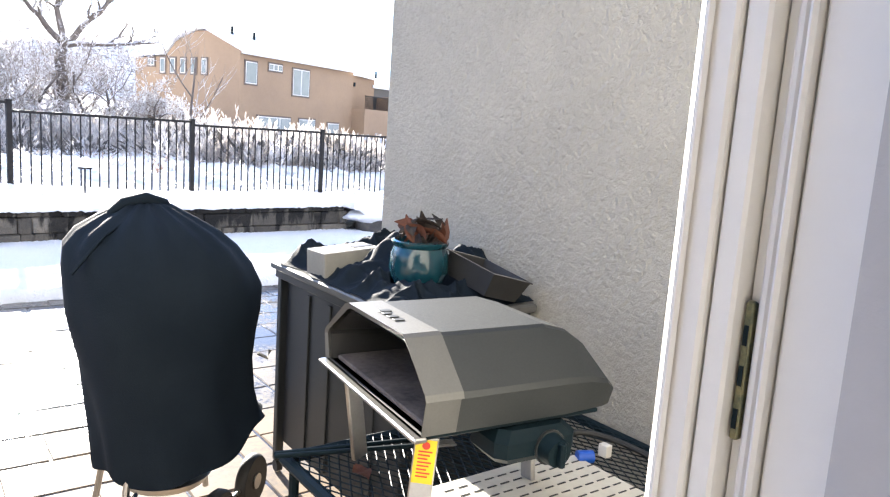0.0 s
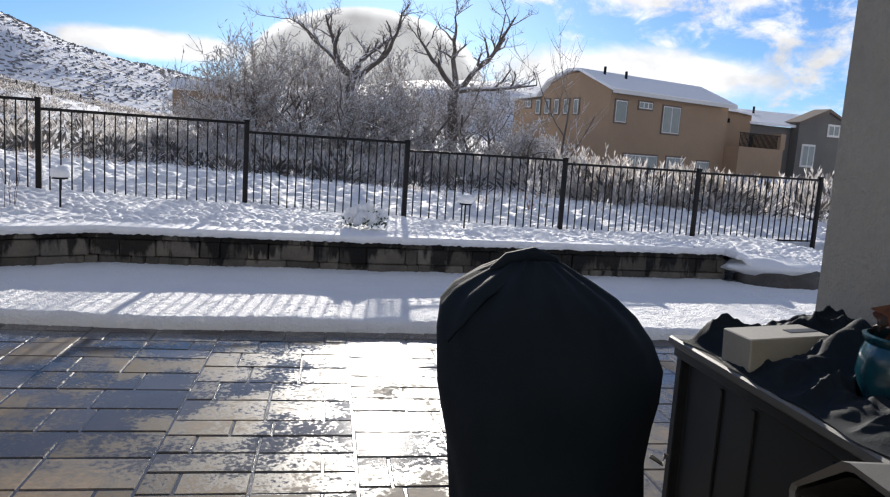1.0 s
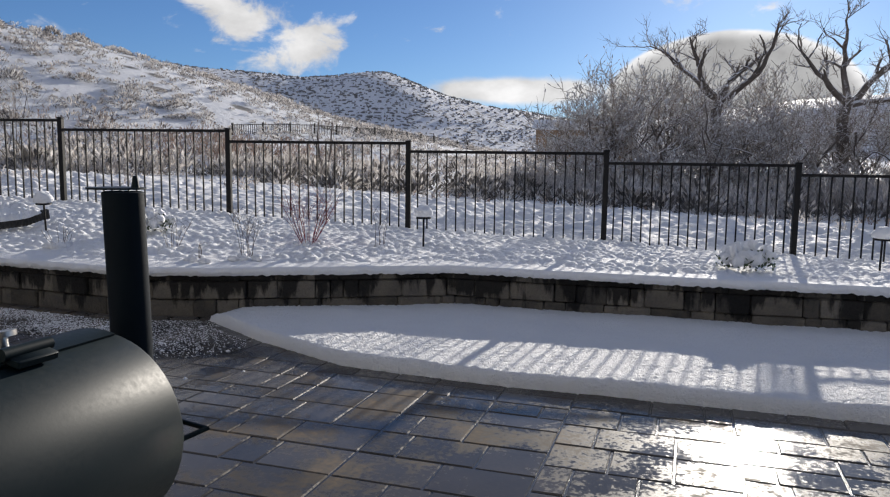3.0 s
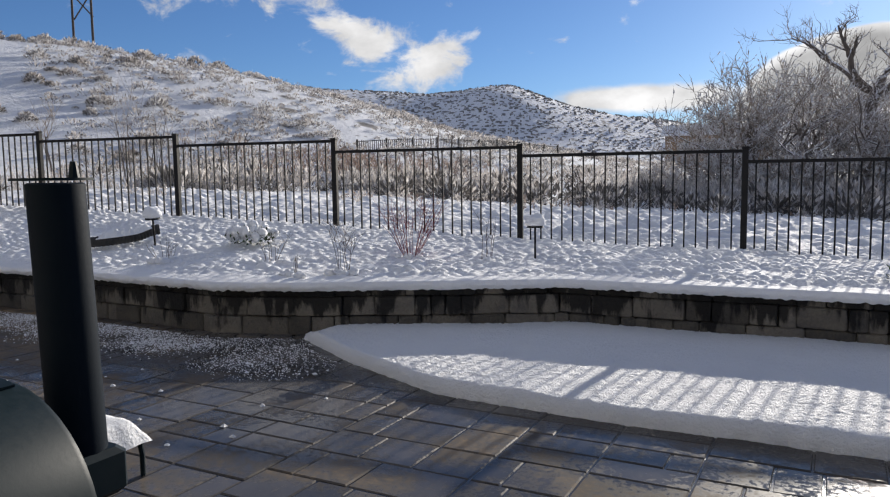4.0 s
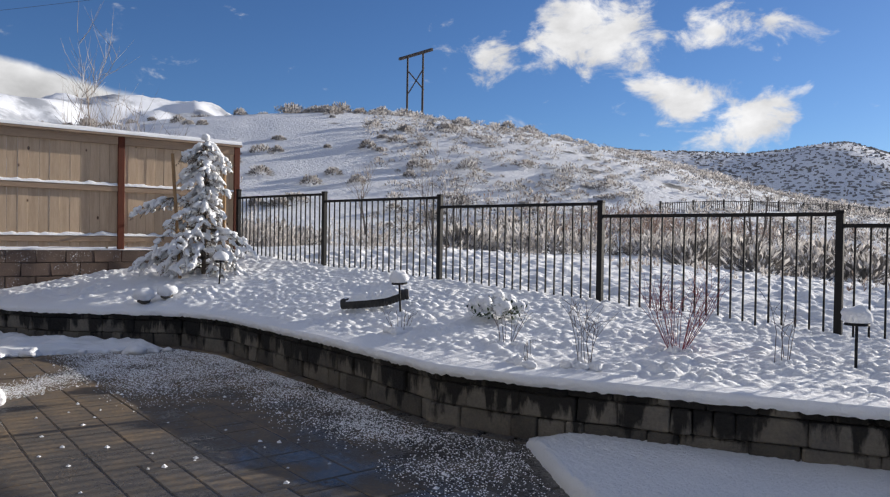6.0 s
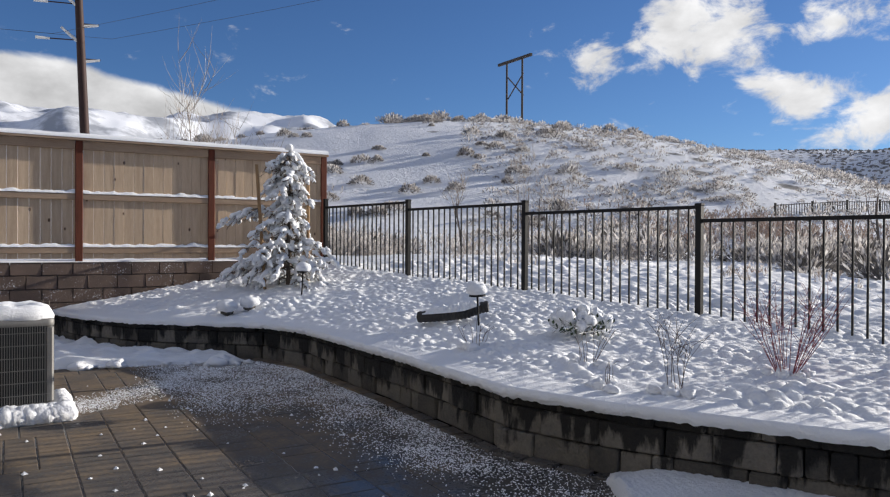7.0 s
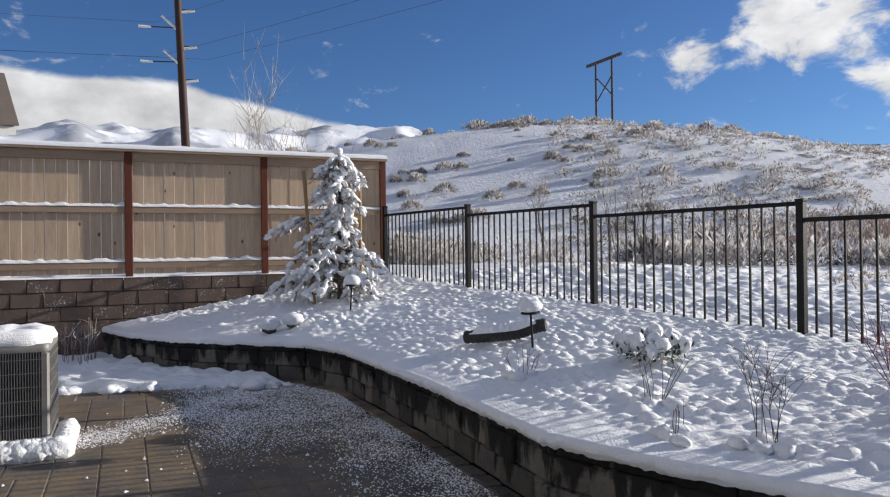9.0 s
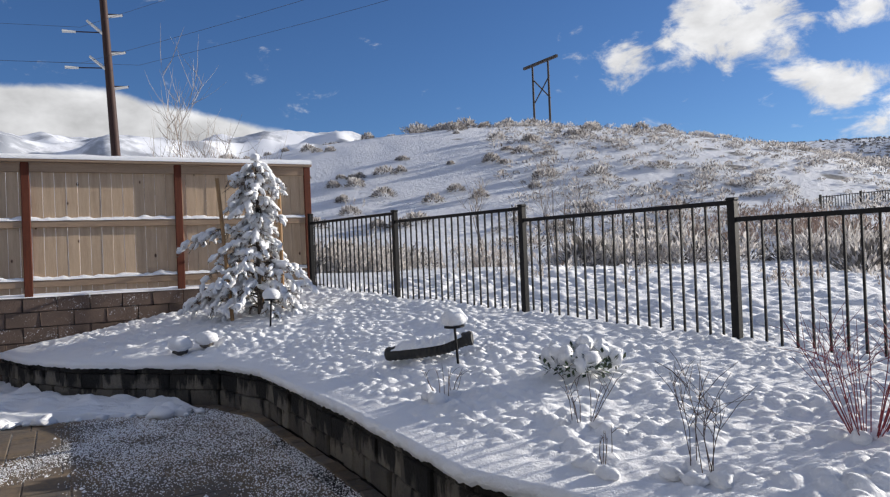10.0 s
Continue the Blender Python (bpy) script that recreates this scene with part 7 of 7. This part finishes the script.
def make_far_house():
    c0 = polar(69.0, 48, 0, eye=(0.72, 1.22))
    a = 25.0
    h = thing("tan_house", "two-storey tan stucco house with a snow-covered roof", "house", at=pose(c0.x, c0.y, 0, 0, 0, a))
    L, D, E = 11.9, 9.5, 5.55
    ry, rz = 3.4, 6.85
    end = [(0, 0, -1), (0, D, -1), (0, D, 5.0), (0, 6.6, 5.15), (0, 5.6, 6.1), (0, ry + 0.4, rz - 0.1), (0, ry - 0.6, rz - 0.1), (0, 0, E)]
    part("wall", MB().loft([[(x, y, z) for _, y, z in end] for x in (0, L)]), HOUSE, h)
    part("wing", MB().box(L + 0.003, 1.2, -1, L + 4.6, D, 5.35), HOUSE, h)
    rf = MB()
    over = 0.45
    prof = [(-over, E - 0.06), (ry - 0.6, rz), (ry + 0.4, rz), (5.7, 6.2), (6.7, 5.27), (D + over, 5.05)]
    rf.loft([[(x, y, z) for y, z in prof] + [(x, y, z + 0.16) for y, z in reversed(prof)] for x in (-0.35, L + 0.3)])
    roof = part("roof", rf, SNOW, h, "roof under smooth snow", smooth=20)
    rp = [(-over + 1.2, 5.42), (4.5, 6.25), (D + over, 5.3)]
    part("roof", MB().loft([[(x, y, z - (x - L) * 0.06) for y, z in rp] + [(x, y, z + 0.16 - (x - L) * 0.06) for y, z in reversed(rp)] for x in (L + 0.302, L + 5.0)]), SNOW, h, "roof under smooth snow")
    part("fascia", MB().box(-0.35, -over - 0.06, E - 0.2, L + 0.3, -over - 0.003, E + 0.05), WHITETRIM, h)
    for x, y, z in ((1.5, 2.2, 6.9), (3.2, 1.9, 6.75)):
        part("roof_vent", MB().tube([(x, y, z - 0.7), (x, y, z + 0.35)], 0.09, 10), STEELB, roof)
    for x, y in ((1.1, 1.4), (1.3, 0.6), (2.3, 0.8), (3.6, 2.6)):
        part("roof_tile_gap", MB().box(x, y, E + 0.09 + (y + over) * 0.335, x + 0.45, y + 0.12, E + 0.16 + (y + over) * 0.335), STEELB, roof)
    window(h, 1.0, 1.35, pose(0.95, -0.003, 4.3), BROWNTRIM)
    window(h, 1.25, 0.42, pose(3.2, -0.003, 4.85), BROWNTRIM, 3)
    window(h, 1.7, 1.75, pose(5.8, -0.003, 4.1), BROWNTRIM, 2)
    window(h, 3.2, 1.5, pose(3.2, -0.003, 0.9), BROWNTRIM, 3)
    window(h, 1.7, 1.9, pose(6.6, -0.003, 0.7), BROWNTRIM, 2)
    window(h, 1.3, 1.0, pose(9.6, -0.003, 1.0), BROWNTRIM, 1)
    window(h, 0.8, 2.0, pose(L + 0.8, 1.197, 4.0), WHITETRIM, 1, name="balcony_door")
    for k in range(5):
        window(h, 0.42, 0.95, pose(-0.003, 3.0 + 0.95 * k, 4.55, 0, 0, -90), BROWNTRIM)
    window(h, 0.6, 0.45, pose(-0.003, 7.9, 4.75, 0, 0, -90), BROWNTRIM, 2)
    part("balcony", MB().box(L + 0.006, -1.2, -1, L + 5.4, 1.197, 2.75), HOUSE, h)
    part("balcony_pier", MB().box(L + 4.9, -1.25, 2.753, L + 5.5, 1.1, 3.9), HOUSE, h)
    for k in range(31):
        part("baluster", MB().box(L + 0.15 + 0.15 * k, -1.12, 2.753, L + 0.18 + 0.15 * k, -1.08, 3.7), IRON, h)
    part("balcony_rail", MB().box(L + 0.1, -1.14, 3.703, L + 4.9, -1.06, 3.76), IRON, h)
    part("wall_lamp", MB().box(L + 1.7, 1.09, 4.5, L + 1.85, 1.195, 4.8), STEELB, h)


make_far_house()


def make_hidden_house():
    c0 = polar(101.3, 95, 0, eye=(0.72, 1.22))
    h = thing("tan_house", "distant tan stucco house half hidden by bare trees", "house", at=pose(c0.x, c0.y, 0, 0, 0, 8))
    part("wall", MB().loft([[(x, 0, -1), (x, 8, -1), (x, 8, 5.9), (x, 0, 5.9)] for x in (0, 12)]), HOUSE, h)
    part("roof", MB().loft([[(x, -0.5, 5.9), (x, 4, 7.2), (x, 8.5, 5.9), (x, 4, 7.4), (x, -0.5, 6.1)] for x in (-0.5, 12.5)]), SNOW, h, "roof under smooth snow")
    for x in (2.0, 5.0, 8.5):
        window(h, 1.2, 1.3, pose(x, -0.003, 4.4), BROWNTRIM)


make_hidden_house()


def make_grey_house():
    c0 = polar(59.2, 62, 0, eye=(0.72, 1.22))
    h = thing("grey_house", "grey two-storey house with white-framed windows and snowy roof", "house", at=pose(c0.x, c0.y, 0, 0, 0, 12))
    part("wall", MB().loft([[(x, 0, -1), (x, 9, -1), (x, 9, 4.6), (x, 0, 4.6)] for x in (0, 9)]), HOUSE2, h)
    part("gable", MB().loft([[(4.2, y, -1), (9.5, y, -1), (9.5, y, 5.0), (6.9, y, 6.0), (4.2, y, 5.0)] for y in (-0.8, -0.003)]), HOUSE2, h)
    part("roof", MB().loft([[(x, -0.5, 4.603), (x, 4.5, 5.9), (x, 9.4, 4.603), (x, 4.5, 6.1), (x, -0.5, 4.8)] for x in (-0.4, 9.4)]), SNOW, h, "roof under smooth snow")
    part("verge", MB().loft([[(3.9, y, 4.85), (6.9, y, 6.02), (9.8, y, 4.85), (9.8, y, 5.05), (6.9, y, 6.25), (3.9, y, 5.05)] for y in (-1.1, 0.5)]), BROWNTRIM, h)
    window(h, 1.2, 1.8, pose(2.9, -0.003, 2.4), WHITETRIM, 1)
    window(h, 1.2, 1.6, pose(5.4, -0.803, 2.5), WHITETRIM, 2)
    window(h, 1.1, 0.8, pose(7.8, -0.803, 4.6), WHITETRIM, 2)
    part("roof_vent", MB().tube([(2.6, 2.5, 5.2), (2.6, 2.5, 6.2)], 0.09, 8), STEELB, h)


make_grey_house()


def make_near_house():
    h = thing("neighbour_house", "neighbouring house with a dark tiled roof edge and cream eave", "house", at=pose(-22.0, 2.95, 0, 0, 0, 11))
    part("wall", MB().loft([[(-0.4, y, -0.5), (-0.4, y, 4.75), (-4.6, y, 6.75), (-9.2, y, 4.75), (-9.2, y, -0.5)] for y in (-0.35, -9)]), HOUSE, h)
    part("eave", MB().loft([[(0, y, 4.72), (-4.6, y, 6.92), (-9.8, y, 4.72), (-9.8, y, 4.5), (-4.6, y, 6.7), (0, y, 4.5)] for y in (0.0, -9.3)]), WHITETRIM, h)
    part("roof", MB().loft([[(0.08, y, 4.78), (-4.6, y, 7.02), (-9.9, y, 4.78), (-9.9, y, 4.725), (-4.6, y, 6.925), (0.08, y, 4.725)] for y in (0.06, -9.36)]), BROWNTRIM, h)


make_near_house()


# ---- power line ----
def make_poles():
    p = Vector((-108.0, 13.6, 0))
    z0 = land(p.x, p.y)
    s = thing("steel_pole", "tall rust-brown steel power pole with frosted insulator arms", "power pole", at=pose(p.x, p.y, z0 - 0.5, 2.4, 0, 0))
    part("mast", MB().tube([(0, 0, 0), (0, 0, 46 - z0)], [0.62, 0.42], 14), CORTEN, s, smooth=40)
    for z, sgn in ((37.5, 1), (35.2, -1), (32.6, 1), (30.2, -1), (27.9, 1), (25.6, -1)):
        z -= z0 - 0.0
        y = -sgn
        part("arm", MB().tube([(0, 0, z), (0, 2.2 * y, z + (0.35 if sgn < 0 else 2.0))], [0.22, 0.17], 8), WHITETRIM, s, "pale frosted insulator arm", smooth=40)
        if sgn > 0:
            part("insulator", MB().tube([(0, 3.6 * y, z + 0.4), (0, 5.2 * y, z + 0.42)], [0.16, 0.2], 8), WHITETRIM, s, "pale frosted insulator", smooth=40)
        part("brace", MB().tube([(0, 0, z + (0.4 if sgn < 0 else 0.5)), (0, 4.6 * y * (1 if sgn > 0 else 0.5), z + 0.4)], 0.08, 6), CORTEN, s, smooth=40)
    w = thing("power_lines", "thin sagging power lines between the poles", "cable")
    tgt = Vector((-9.0, 65.5, 0))
    for dy, z in ((-4.0, 33.0), (3.0, 28.6), (-4.0, 28.3)):
        a, b = Vector((p.x, p.y + dy, z)), Vector((tgt.x, tgt.y + dy, z + 1))
        part("cable", MB().tube([a.lerp(b, k / 14) - Vector((0, 0, 1.5 * math.sin(math.pi * k / 14))) for k in range(15)], 0.02, 4), POLEWOOD, w)
        e = Vector((-120, -160, z + 4))
        part("cable", MB().tube([a.lerp(e, k / 10) - Vector((0, 0, 3.0 * math.sin(math.pi * k / 10))) for k in range(11)], 0.02, 4), POLEWOOD, w)
    q = polar(143.5, 92)
    top = 24.1 - q.z + 0.6
    hf = thing("h_frame_pole", "wooden H-frame power pole with cross bracing on the ridge", "power pole", at=pose(q.x, q.y, q.z - 0.6, 0, 0, 143.5 - 90 - 52))
    for x in (-1.55, 1.55):
        part("post", MB().tube([(x, 0, 0), (x, 0, top)], [0.15, 0.12], 10), POLEWOOD, hf, smooth=40)
    part("crossarm", MB().box(-3.3, -0.14, top - 0.2, 3.3, 0.14, top + 0.12), POLEWOOD, hf)
    for sg in (1, -1):
        part("brace", MB().tube([(-1.55 * sg, 0.17, top - 4.6), (1.55 * sg, 0.17, top - 1.9)], 0.08, 6), POLEWOOD, hf, smooth=40)
    for az, r, hgt, w2 in ((118.9, 330, 17, 4.9), (106.0, 700, 12, 3)):
        q = polar(az, r)
        t = thing("lattice_tower", "distant frosted transmission tower below the hills", "power pole", at=pose(q.x, q.y, q.z - 1, 0, 0, az - 90), group="distant towers")
        for x in (-w2, 0, w2):
            part("post", MB().tube([(x, 0, 0), (x, 0, hgt * (1 if x else 0.85))], 0.16, 6), POLEWOOD, t)
        part("crossarm", MB().box(-w2 * 1.3, -0.12, hgt * 0.62, w2 * 1.3, 0.12, hgt * 0.64), POLEWOOD, t)
        for sg in (1, -1):
            part("brace", MB().tube([(-w2 * sg, 0, hgt * 0.35), (w2 * sg, 0, hgt * 0.6)], 0.1, 5), POLEWOOD, t)


make_poles()


# ---- far iron fence in the field ----
def make_far_fence():
    f = thing("far_fence", "distant dark iron fence crossing the snowy field", "fence")

    def where(az, el):
        return min((polar(az, 40 + 0.5 * k) for k in range(90)), key=lambda q: abs(math.degrees(math.atan2(q.z - 1.42, math.hypot(q.x - 0.2, q.y - 3.8))) - el))
    a, b = where(124.5, 2.1), where(106.0, 1.6)
    n = 190
    pk = MB()
    for k in range(n):
        q = a.lerp(b, k / (n - 1))
        z = land(q.x, q.y)
        wd = 0.045 if k % 14 == 0 else 0.014
        pk.box(q.x - wd, q.y - wd, z - 0.1, q.x + wd, q.y + wd, z + (0.62 if k % 14 else 0.70))
    tagged(part("picket_run", pk, IRON, f), kind="stuff")
    part("rail", MB().tube([Vector((q.x, q.y, land(q.x, q.y) + 0.58)) for q in [a.lerp(b, k / 40) for k in range(41)]], 0.022, 4), IRON, f)


make_far_fence()
